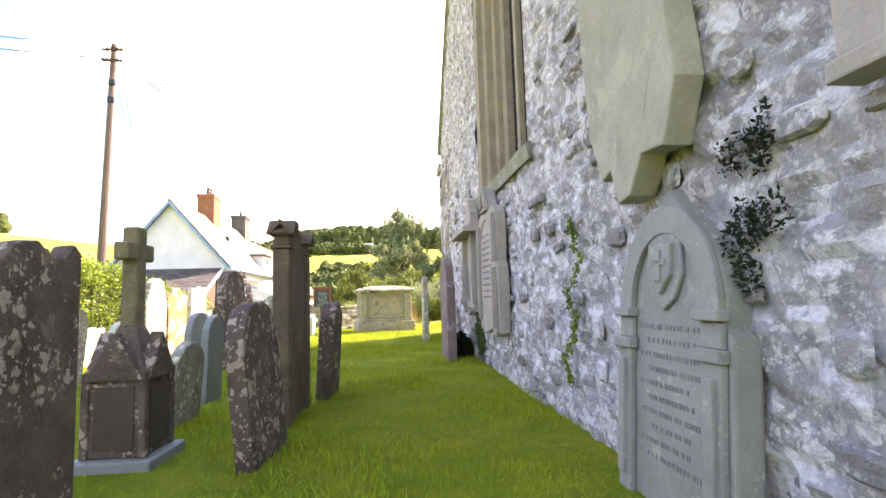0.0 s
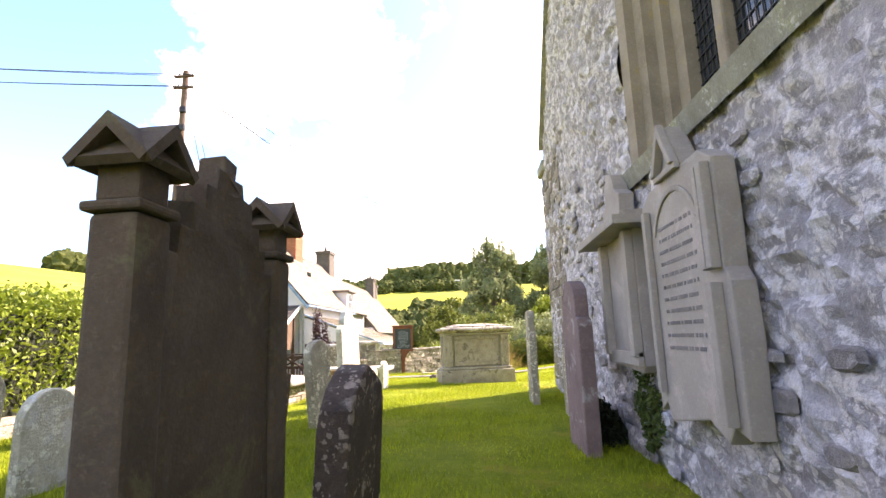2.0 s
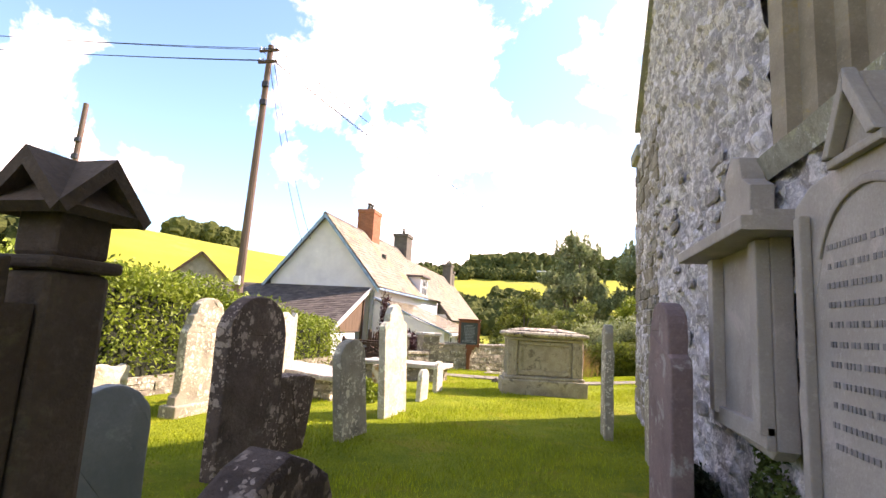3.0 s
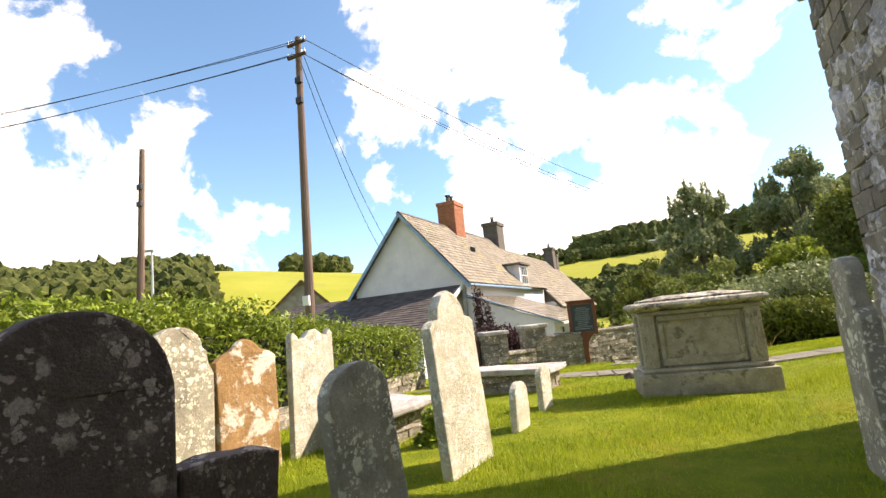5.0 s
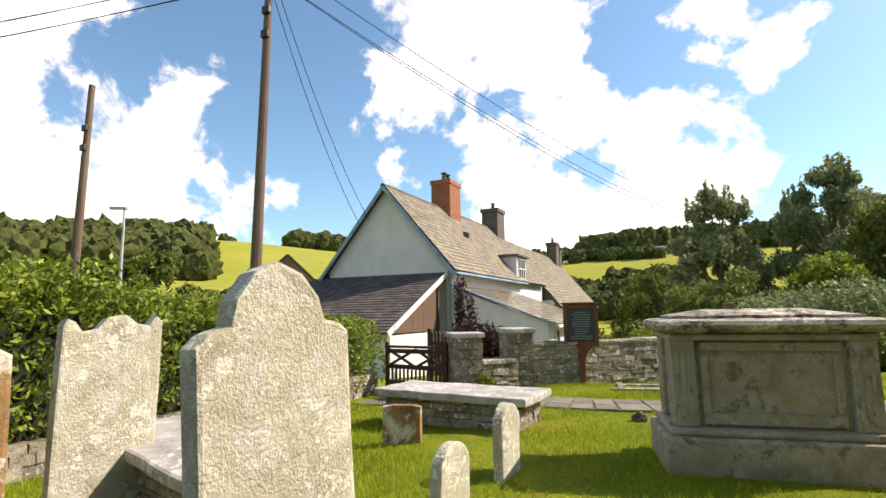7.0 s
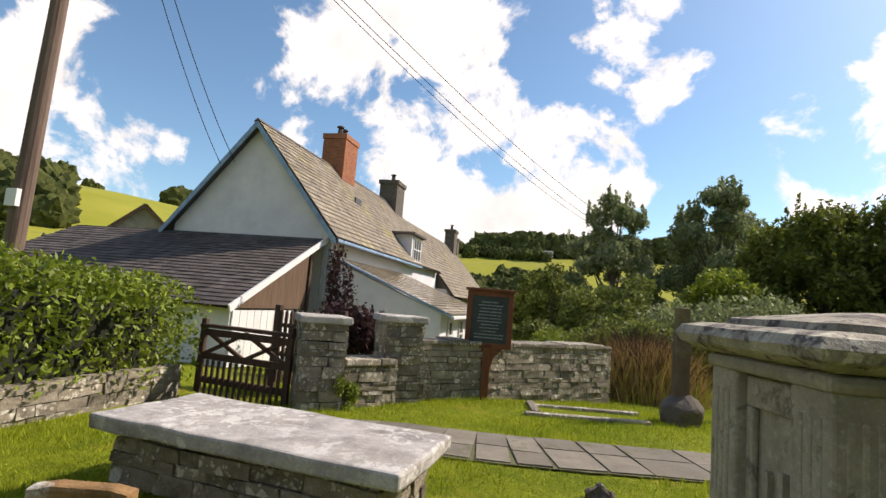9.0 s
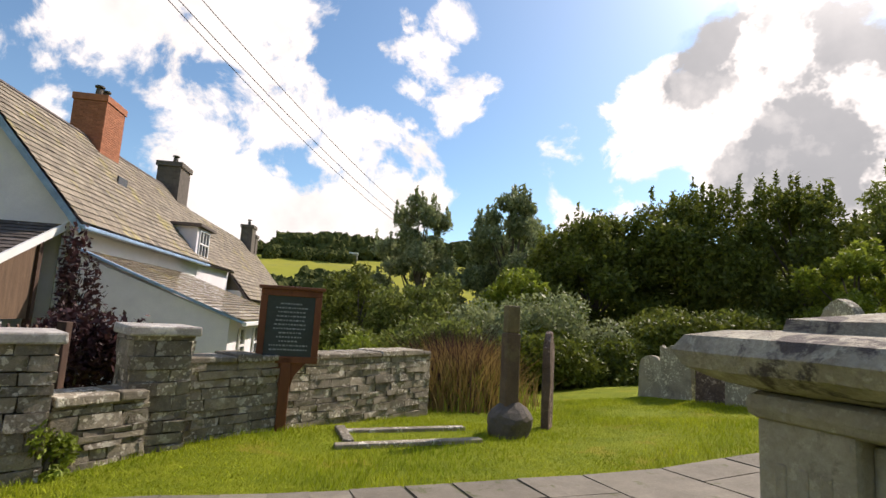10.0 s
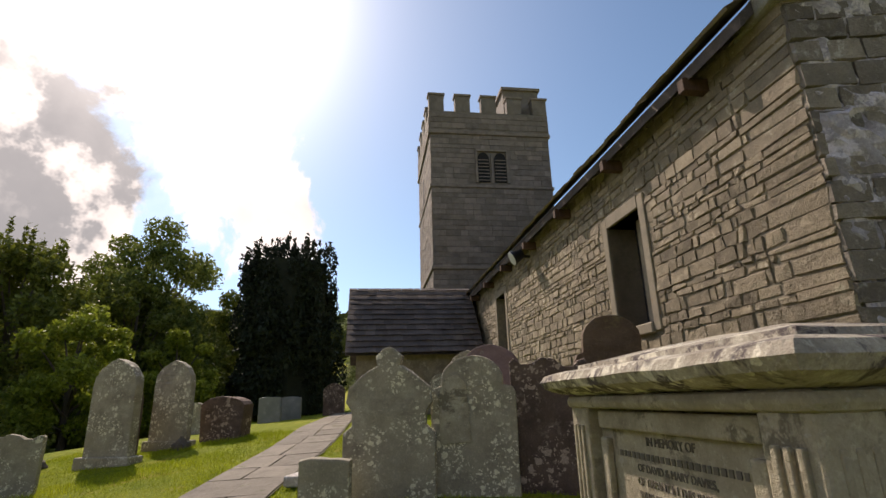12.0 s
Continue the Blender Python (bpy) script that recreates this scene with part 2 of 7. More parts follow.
M = dict(
    east=mat("limewashed_rubble", (0.345, 0.319, 0.33), (0.196, 0.179, 0.193), (0.575, 0.549, 0.583), scale=3.0, bump=.9, bump_scale=9, blotch=(0.759, 0.728, 0.77), blotch_amount=.55, blotch_scale=5.0, spots=(0.714, 0.67, 0.66), spots_scale=13, spots_amount=.65, fine=40),
    eaststone=mat("rubble_stone", (0.275, 0.252, 0.25), (0.165, 0.147, 0.15), (0.418, 0.389, 0.4), scale=5, bump=.8, blotch=(0.572, 0.536, 0.55), blotch_amount=.35, blotch_scale=7, vary=.25, fine=45),
    south=mat("sandstone_rubble", (0.25, 0.208, 0.142), (0.13, 0.107, 0.076), (0.385, 0.33, 0.232), scale=5, bump=.9, blotch=(0.396, 0.353, 0.256), blotch_amount=.25, blotch_scale=6, vary=.28, fine=50),
    mortar=mat("old_mortar", (.27, .235, .175), scale=8, bump=.6, fine=60),
    dressed=mat("dressed_stone", (0.324, 0.27, 0.209), (0.205, 0.17, 0.133), (0.41, 0.35, 0.285), scale=3, bump=.25, blotch=(0.389, 0.29, 0.133), blotch_amount=.2, blotch_scale=3),
    sill=mat("lichened_sill", (.30, .29, .22), (.18, .17, .14), (.42, .42, .36), scale=6, bump=.5, blotch=(.38, .38, .26), blotch_amount=.4, spots=(.6, .6, .56), spots_scale=25),
    tablet=mat("carved_tablet", (0.372, 0.333, 0.294), (0.276, 0.241, 0.221), (0.456, 0.414, 0.378), scale=2.5, bump=.25, blotch=(0.48, 0.414, 0.389), blotch_amount=.3, blotch_scale=2.5),
    tabletgreen=mat("greened_slab", (0.361, 0.343, 0.275), (0.257, 0.246, 0.189), (0.456, 0.431, 0.361), scale=2.2, bump=.35, blotch=(0.437, 0.422, 0.327), blotch_amount=.4, blotch_scale=2.0),
    grey=mat("grey_headstone", (0.33, 0.297, 0.219), (0.165, 0.145, 0.112), (0.495, 0.45, 0.338), scale=4, bump=.45, spots=(0.84, 0.797, 0.6), spots_scale=17, spots_amount=.62, blotch=(0.334, 0.306, 0.238), blotch_amount=.25, blotch_scale=5),
    dark=mat("dark_headstone", (0.119, 0.08, 0.063), (0.056, 0.039, 0.032), (0.213, 0.148, 0.117), scale=4, bump=.6, spots=(0.525, 0.408, 0.333), spots_scale=14, spots_amount=.6, blotch=(0.22, 0.168, 0.133), blotch_amount=.2, blotch_scale=5),
    brown=mat("brown_headstone", (0.138, 0.095, 0.064), (0.077, 0.053, 0.038), (0.198, 0.142, 0.098), scale=2.5, bump=.35, blotch=(0.187, 0.152, 0.085), blotch_amount=.25, blotch_scale=3),
    pale=mat("white_lichened_headstone", (0.552, 0.515, 0.378), (0.312, 0.281, 0.2), (0.768, 0.725, 0.578), scale=5, bump=.55, spots=(0.85, 0.85, 0.704), spots_scale=13, spots_amount=.6, blotch=(.66, .64, .58), blotch_amount=.5, blotch_scale=6),
    orange=mat("peeling_headstone", (0.345, 0.198, 0.075), (0.196, 0.11, 0.045), (0.46, 0.275, 0.12), scale=6, bump=.5, blotch=(0.759, 0.715, 0.6), blotch_amount=.62, blotch_scale=3.2, spots=(.15, .14, .12), spots_scale=16, spots_amount=.3),
    red=mat("red_sandstone", (.22, .15, .145), (.13, .09, .09), (.30, .22, .21), scale=3, bump=.35, blotch=(.36, .34, .32), blotch_amount=.2, blotch_scale=4),
    slate=mat("smooth_slate_headstone", (.235, .24, .23), (.17, .175, .17), (.29, .295, .28), scale=2, bump=.12, rough=.6, blotch=(.32, .33, .30), blotch_amount=.25),
    tomb=mat("limestone_tomb", (0.377, 0.338, 0.248), (0.195, 0.169, 0.121), (0.546, 0.5, 0.374), scale=3.5, bump=.45, blotch=(0.169, 0.15, 0.11), blotch_amount=.32, blotch_scale=3.5, spots=(0.425, 0.398, 0.328), spots_scale=22, spots_amount=.3),
    lid=mat("lichened_lid", (0.38, 0.336, 0.25), (0.149, 0.123, 0.1), (0.632, 0.594, 0.47), scale=4.5, bump=.5, spots=(0.759, 0.728, 0.58), spots_scale=10, spots_amount=.6, blotch=(.09, .075, .075), blotch_amount=.55, blotch_scale=7),
    slab=mat("white_lichened_slab", (.40, .37, .33), (.20, .175, .165), (.62, .59, .55), scale=3.5, bump=.4, spots=(.70, .68, .63), spots_scale=8, spots_amount=.6, blotch=(.60, .58, .54), blotch_amount=.35, blotch_scale=4),
    drystone=mat("dry_stone", (0.287, 0.248, 0.19), (0.127, 0.11, 0.085), (0.437, 0.385, 0.3), scale=6, bump=.7, spots=(0.713, 0.671, 0.57), spots_scale=12, spots_amount=.6, blotch=(0.102, 0.1, 0.048), blotch_amount=.25, blotch_scale=3, vary=.3),
    flag=mat("path_flagstone", (0.194, 0.171, 0.132), (0.122, 0.108, 0.083), (0.259, 0.231, 0.185), scale=3, bump=.35, blotch=(0.094, 0.105, 0.04), blotch_amount=.2, blotch_scale=5, vary=.15),
    soil=mat("path_bed", (0.168, 0.148, 0.091), (0.088, 0.078, 0.042), (0.16, 0.172, 0.063), scale=8, bump=.6),
    grass=mat("turf", (0.228, 0.28, 0.015), (0.123, 0.175, 0.011), (0.35, 0.378, 0.024), scale=2.2, bump=.9, bump_scale=45, fine=90, rough=.9, blotch=(0.333, 0.294, 0.033), blotch_amount=.3, blotch_scale=1.2, spec=.1),
    blade=mat("grass_blades", (0.298, 0.364, 0.018), (0.175, 0.252, 0.013), (0.473, 0.49, 0.033), scale=.9, bump=0, rough=.7, translucent=.35, island=.35, spec=.2),
    field=mat("hill_pasture", (0.312, 0.308, 0.04), (0.221, 0.242, 0.03), (0.39, 0.352, 0.07), scale=.02, bump=0, fine=1.0, blotch=(0.26, 0.253, 0.07), blotch_amount=.35, blotch_scale=.03, rough=.95, spec=.05),
    wood=mat("far_woodland", (0.07, 0.082, 0.026), (0.026, 0.034, 0.012), (0.145, 0.152, 0.045), scale=.6, bump=0, fine=2.5, rough=.95, spec=.05),
    hedge=mat("hedge_leaves", (0.195, 0.26, 0.022), (0.09, 0.143, 0.013), (0.345, 0.403, 0.05), scale=2, bump=0, rough=.5, translucent=.3, island=.45),
    leaf=mat("tree_leaves", (0.144, 0.175, 0.026), (0.072, 0.098, 0.017), (0.24, 0.266, 0.042), scale=1, bump=0, rough=.6, translucent=.3, island=.4),
    ashleaf=mat("ash_leaves", (0.165, 0.208, 0.042), (0.09, 0.124, 0.024), (0.27, 0.299, 0.072), scale=1, bump=0, rough=.6, translucent=.4, island=.35),
    willow=mat("willow_leaves", (0.264, 0.31, 0.143), (0.156, 0.196, 0.077), (0.396, 0.425, 0.22), scale=1, bump=0, rough=.55, translucent=.35, island=.35),
    bright=mat("bright_leaves", (0.237, 0.299, 0.03), (0.138, 0.184, 0.018), (0.35, 0.402, 0.06), scale=1, bump=0, rough=.6, translucent=.4, island=.35),
    yew=mat("yew_leaves", (.018, .03, .012), (.008, .014, .006), (.035, .05, .02), scale=1, bump=0, rough=.7, island=.3),
    purple=mat("purple_leaves", (.055, .022, .03), (.025, .01, .015), (.10, .045, .04), scale=2, bump=0, rough=.55, translucent=.3, island=.4),
    strawgrass=mat("dry_grass", (.34, .23, .07), (.18, .11, .04), (.45, .34, .14), scale=3, bump=0, rough=.8, translucent=.3, island=.3),
    moss=mat("ivy_green", (.07, .10, .02), scale=4, bump=.3, rough=.8, island=.3),
    # near-black: shade inside hedge and yew put into the colour; also dead ivy
    core=mat("inner_shade_dead_ivy", (.02, .025, .012), scale=3, bump=.5),
    bark=mat("bark", (.13, .11, .085), scale=6, bump=.7, stretch=(1, 1, .2)),
    pole=mat("creosoted_pole", (.14, .085, .06), (.07, .045, .035), (.26, .19, .15), scale=5, bump=.3, stretch=(1, 1, .06)),
    render=mat("white_render", (0.77, 0.75, 0.785), (0.645, 0.63, 0.673), (0.85, 0.83, 0.85), scale=1.5, bump=.15, fine=30, rough=.8),
    white=mat("white_paint", (.80, .80, .79), (.70, .70, .69), (.85, .85, .84), scale=2, bump=.05, rough=.45),
    blue=mat("blue_painted_barge", (.28, .42, .60), scale=3, bump=.05, rough=.5),
    roof=mat("mossy_roof_slates", (0.288, 0.24, 0.182), (0.163, 0.138, 0.11), (0.413, 0.36, 0.275), scale=3, bump=.6, blotch=(0.375, 0.324, 0.143), blotch_amount=.3, blotch_scale=1.2, island=.22, fine=35),
    roofdark=mat("dark_roof_slates", (0.11, 0.092, 0.085), (0.061, 0.053, 0.05), (0.176, 0.147, 0.13), scale=2.5, bump=.35, blotch=(0.187, 0.147, 0.12), blotch_amount=.2, island=.25),
    brick=mat("red_brick", (.40, .15, .075), (.26, .10, .055), (.50, .22, .12), scale=8, bump=.4, vary=.15),
    chimneystone=mat("dark_chimney_stone", (.14, .12, .10), scale=5, bump=.5),
    cladding=mat("brown_boards", (.15, .095, .06), (.08, .05, .035), (.21, .14, .09), scale=5, bump=.3, stretch=(3, 3, .3)),
    gatewood=mat("dark_gate_wood", (.09, .05, .035), (.04, .025, .02), (.14, .085, .06), scale=6, bump=.35, stretch=(1, 1, .3)),
    signwood=mat("varnished_sign_wood", (.19, .065, .03), (.10, .035, .02), (.27, .10, .05), scale=5, bump=.15, rough=.45, stretch=(1, 1, .2)),
    signboard=mat("sign_panel", (.05, .065, .07), scale=4, bump=.02, rough=.25),
    signtext=mat("sign_lettering", (.33, .38, .42), scale=8, bump=0),
    metal=mat("dark_metal", (.05, .05, .055), scale=8, bump=.05, rough=.4, metal=.6),
    steel=mat("galvanised_steel", (.5, .51, .52), scale=5, bump=.05, rough=.45, metal=.5),
    lead=mat("window_lead", (.04, .04, .045), scale=5, bump=0, rough=.5),
    redpaint=mat("red_kiosk_paint", (.55, .04, .03), scale=4, bump=.05, rough=.4),
    chapel=mat("grey_roughcast", (.33, .28, .24), scale=2, bump=.3),
    cable=mat("black_cable", (.03, .03, .03), scale=5, bump=0),
    dusk=mat("dark_interior", (.02, .02, .02), scale=2, bump=0),
)


def glass_material():
    m = bpy.data.materials.new("window_glass")
    m.use_nodes = True
    b = m.node_tree.nodes["Principled BSDF"]
    b.inputs["Base Color"].default_value = (.02, .025, .03, 1)
    b.inputs["Roughness"].default_value, b.inputs["Specular IOR Level"].default_value = .08, .6
    return m


M["glass"] = glass_material()

# ---- building blocks ----
R = random.Random(7)


def ground_z(x, y):
    """Height of the turf."""
    pts = ((-40, .0), (10, .0), (16, .05), (21, .17), (24, .15), (27.75, .03), (37.5, -.75), (60, -2.2), (100, -3.0))
    z = pts[0][1] if y < pts[0][0] else pts[-1][1]
    for (a, za), (b, zb) in zip(pts, pts[1:]):
        if a <= y <= b:
            z = za + (zb - za) * (y - a) / (b - a)
    if y > 19.5:
        fall = max(0.0, 1 - max(0, y - 34) / 30)
        z += min(1, (y - 19.5) / 3) * (.085 * min(max(x - 5.4, 0), 9) + .02 * min(max(0, x - 14.4), 30)) * fall
    if x < 1.5:
        z -= .067 * min(1.5 - x, 3) * min(max((y - 16) / 4.5, 0), 1)
    return z


def hill_z(x, y):
    """Height of the far country: a ring of hills round the valley."""
    dx, dy = x - 4, y - 15
    d = math.hypot(dx, dy)
    az = math.degrees(math.atan2(-dx, dy))
    top = .108 + .026 * min(max((az - 15) / 40, 0), 1)
    top += .012 * math.exp(-((az - 45) / 9) ** 2) - .012 * math.exp(-((az - 72) / 10) ** 2) - .012 * math.exp(-((az - 20) / 10) ** 2)
    t = min(max((d - 75) / (430 - 75), 0), 1)
    up = t * t * (3 - 2 * t) * 430 * top
    up += noise.noise(Vector((x * .008, y * .008, 3))) * 6 * t
    if d > 430:
        up += (d - 430) * .02
    return up


def terrain(x, y):
    d = math.hypot(x - 4, y - 15)
    return ground_z(x, y) + (hill_z(x, y) if d > 75 else 0)


def mesh_object(name, bm, material, parent=None, label=""):
    me = bpy.data.meshes.new(name)
    bm.to_mesh(me)
    bm.free()
    for m in (material if isinstance(material, (list, tuple)) else [material]):
        me.materials.append(m)
    ob = new(name, me)
    if parent is not None:
        ob.parent = parent
    if label:
        ob["label"] = label
    return ob


def part(name, bm, material, parent, label=""):
    return mesh_object(name, bm, material, parent, label)


def pydata(name, verts, faces, material, parent=None, smooth=False):
    me = bpy.data.meshes.new(name)
    me.from_pydata(verts, [], faces)
    me.materials.append(material)
    if smooth:
        me.polygons.foreach_set("use_smooth", [True] * len(me.polygons))
    me.update()
    ob = new(name, me)
    if parent is not None:
        ob.parent = parent
    return ob


def base(name, x, y, z, turn, label, category, group=""):
    """An empty at the foot of a thing, turned by that many degrees about z."""
    ob = new(name)
    ob.matrix_world = pose(x, y, z, 0, 0, turn)
    ob.empty_display_size = .1
    return tagged(ob, label, category, group)


def box(bm, x0, x1, y0, y1, z0, z1, bevel=0.0):
    vs = [bm.verts.new(p) for p in ((x0, y0, z0), (x1, y0, z0), (x1, y1, z0), (x0, y1, z0), (x0, y0, z1), (x1, y0, z1), (x1, y1, z1), (x0, y1, z1))]
    fs = [bm.faces.new([vs[i] for i in f]) for f in ((0, 3, 2, 1), (4, 5, 6, 7), (0, 1, 5, 4), (1, 2, 6, 5), (2, 3, 7, 6), (3, 0, 4, 7))]
    if bevel:
        es = list({e for f in fs for e in f.edges})
        bmesh.ops.bevel(bm, geom=es, offset=bevel, segments=2, affect="EDGES", profile=.5)
    return bm


def boxed(*a, **k):
    return box(bmesh.new(), *a, **k)


def rough_up(bm, amount, scale, seed=0.0):
    for v in bm.verts:
        n = noise.noise_vector(v.co * scale + Vector((seed, seed * 1.7, -seed)))
        v.co += n * amount
    return bm


def extrude_outline(pts, y0, y1, bevel=0.0, cuts=0):
    """Solid between y0 and y1 from an outline in x and z."""
    bm = bmesh.new()
    a = [bm.verts.new((x, y0, z)) for x, z in pts]
    b = [bm.verts.new((x, y1, z)) for x, z in pts]
    f = [bm.faces.new(a), bm.faces.new(b[::-1])]
    n = len(pts)
    for i in range(n):
        f.append(bm.faces.new((a[i], b[i], b[(i + 1) % n], a[(i + 1) % n])))
    bmesh.ops.recalc_face_normals(bm, faces=bm.faces)
    if bevel:
        es = [e for face in f[:2] for e in face.edges]
        bmesh.ops.bevel(bm, geom=es, offset=bevel, segments=2, affect="EDGES", profile=.6)
    return bm


def arc(cx, cz, r, a0, a1, n=10, ry=None):
    return [(cx + r * math.cos(radians(a0 + (a1 - a0) * i / n)), cz + (ry or r) * math.sin(radians(a0 + (a1 - a0) * i / n))) for i in range(n + 1)]


def outline(kind, w, h):
    """The front outline of a headstone, from the lower right round to the lower left."""
    a = w / 2
    if kind == "round":
        return [(-a, 0), (a, 0), *arc(0, h - a * .9, a, 0, 180, 14, a * .9)]
    if kind == "shoulder":
        s = a * .74
        return [(-a, 0), (a, 0), (a, h * .72), (a * .92, h * .76), (s, h * .775), *arc(0, h - s * .8, s, 0, 180, 12, s * .8), (-s, h * .775), (-a * .92, h * .76), (-a, h * .72)]
    if kind == "flat":
        return [(-a, 0), (a, 0), (a, h * .96), (a * .6, h), (-a * .5, h * .99), (-a, h * .95)]
    if kind == "ogee":
        return [(-a, 0), (a, 0), (a, h * .85), (a * .8, h * .89), (a * .5, h * .92), (a * .22, h * .98), (0, h), (-a * .22, h * .98), (-a * .5, h * .92), (-a * .8, h * .89), (-a, h * .85)]
    if kind == "scroll":
        return [(-a, 0), (a, 0), (a, h * .97), (a * .86, h), (a * .7, h * .95), (a * .45, h * .955), (a * .2, h), (-a * .15, h * .985), (-a * .35, h * .93), (-a * .6, h * .92), (-a * .75, h * .97), (-a * .92, h * .985), (-a, h * .95)]
    if kind == "point":
        s = a * .62
        return [(-a, 0), (a, 0), (a, h * .8), (a * .85, h * .83), (s, h * .84), (s * .9, h * .9), (s * .5, h * .97), (0, h), (-s * .5, h * .97), (-s * .9, h * .9), (-s, h * .84), (-a * .85, h * .83), (-a, h * .8)]
    if kind == "gothic":
        return [(-a, 0), (a, 0), (a, h * .72), (a * .93, h * .82), (a * .7, h * .91), (a * .35, h * .97), (0, h), (-a * .35, h * .97), (-a * .7, h * .91), (-a * .93, h * .82), (-a, h * .72)]
    if kind == "ornate":
        return [(-a, 0), (a, 0), (a, h * .42), (a * .82, h * .47), (a * .82, h * .56), (a * .95, h * .62), (a * .9, h * .72), (a * .5, h * .83), (a * .26, h * .87), (a * .3, h * .93), (a * .12, h * .985), (0, h), (-a * .12, h * .985),
                (-a * .3, h * .93), (-a * .26, h * .87), (-a * .5, h * .83), (-a * .9, h * .72), (-a * .95, h * .62), (-a * .82, h * .56), (-a * .82, h * .47), (-a, h * .42)]
    if kind == "shouldered_tall":
        return [(-a, 0), (a, 0), (a, h * .16), (a * .88, h * .19), (a * .88, h * .7), (a * .75, h * .76), (a * .72, h * .84), *arc(0, h * .86, a * .62, 0, 180, 10, h * .14), (-a * .72, h * .84), (-a * .75, h * .76), (-a * .88, h * .7), (-a * .88, h * .19), (-a, h * .16)]
    return [(-a, 0), (a, 0), (a, h), (-a, h)]


def headstone(name, label, x, y, turn, w, h, kind, material, thick=.1, lean=0.0, tip=0.0, plinth=0.0, group="gravestones in the churchyard", rough=.012):
    """A weathered upright stone. turn: the way its broad face runs; lean: sideways; tip: backwards, in degrees."""
    root = base(name, x, y, ground_z(x, y), turn, label, "gravestone", group)
    hold = pose(0, 0, 0, tip, lean, 0)
    bm = extrude_outline([(px, pz * (1 if pz else 1) - (.12 if pz == 0 else 0)) for px, pz in outline(kind, w, h)], -thick / 2, thick / 2, bevel=min(.02, thick * .2))
    bmesh.ops.triangulate(bm, faces=[f for f in bm.faces if len(f.verts) > 4])
    bmesh.ops.subdivide_edges(bm, edges=[e for e in bm.edges if e.calc_length() > .16], cuts=2, use_grid_fill=False)
    rough_up(bm, rough, 4.0, R.uniform(0, 50))
    rough_up(bm, rough * .5, 14.0, R.uniform(0, 50))
    bm.transform(hold)
    part("slab", bm, material, root)
    if plinth:
        part("plinth", rough_up(boxed(-w / 2 - plinth, w / 2 + plinth, -thick / 2 - .08, thick / 2 + .08, -.1, .16, bevel=.02), .006, 5), material, root)
    return root


def lettering(parent, material, lines, x0, x1, z0, dz, y, size=.03):
    """Rows of worn, unreadable letters as short bars."""
    rr = random.Random(int(x0 * 100 + z0 * 10) + lines)
    for i in range(lines):
        bm = bmesh.new()
        inset = rr.uniform(0, .18) * (x1 - x0)
        p = x0 + inset
        while p < x1 - inset - size:
            s = size * rr.uniform(.5, 1.1)
            box(bm, p, p + s * .7, y - .003, y + .003, z0 - i * dz, z0 - i * dz + size)
            p += s + (size * .8 if rr.random() < .18 else size * .15)
        part("inscription_line", bm, material, parent)

# ---- ground, path, hills ----


def make_ground():
    xs = sorted(set([round(-46 + i * 1.0, 2) for i in range(105)] + [round(-3 + i * .25, 2) for i in range(60)] + [-900, -700, -550, -450, -400, -350, -300, -260, -220, -180, -150, -120, -95, -80, -65, 70, 85, 100, 130, 160, 200, 250, 300, 350, 400, 450, 550, 700, 900]))
    ys = sorted(set([round(-20 + i * 1.0, 2) for i in range(85)] + [round(3 + i * .25, 2) for i in range(110)] + [-900, -600, -400, -300, -200, -120, -70, -40] + [75, 90, 105, 120, 140, 160, 185, 210, 240, 270, 300, 330, 360, 390, 420, 450, 500, 560, 650, 800, 1000]))
    vs = []
    for y in ys:
        for x in xs:
            n = noise.noise(Vector((x * .9, y * .9, 0))) * .02 if abs(x) < 40 and abs(y) < 60 else 0
            vs.append((x, y, terrain(x, y) + n))
    nx = len(xs)
    near, far = [], []
    for j in range(len(ys) - 1):
        for i in range(nx - 1):
            f = (j * nx + i, j * nx + i + 1, (j + 1) * nx + i + 1, (j + 1) * nx + i)
            d = math.hypot((xs[i] + xs[i + 1]) / 2 - 4, (ys[j] + ys[j + 1]) / 2 - 15)
            (near if d < 48 else far).append(f)
    me = bpy.data.meshes.new("ground")
    me.from_pydata(vs, [], near + far)
    me.materials.append(M["grass"]), me.materials.append(M["field"])
    me.polygons.foreach_set("material_index", [0] * len(near) + [1] * len(far))
    me.polygons.foreach_set("use_smooth", [True] * (len(near) + len(far)))
    tagged(new("ground", me), "closely mown sunlit green turf running out to sloping pasture", "ground", kind="structure")


make_ground()


def path_line(s):
    """Middle of the churchyard path: from the gate to the porch and beyond."""
    pts = ((-1.6, 25.0), (.2, 24.75), (2.2, 24.75), (4.2, 25.2), (7.9, 25.95), (12, 26.25), (17, 27.0), (24, 28.3))
    k = s * (len(pts) - 1)
    i = min(int(k), len(pts) - 2)
    t = k - i
    p = [Vector(pts[min(max(j, 0), len(pts) - 1)]) for j in (i - 1, i, i + 1, i + 2)]
    return .5 * ((2 * p[1]) + (p[2] - p[0]) * t + (2 * p[0] - 5 * p[1] + 4 * p[2] - p[3]) * t * t + (3 * p[1] - p[0] - 3 * p[2] + p[3]) * t ** 3)


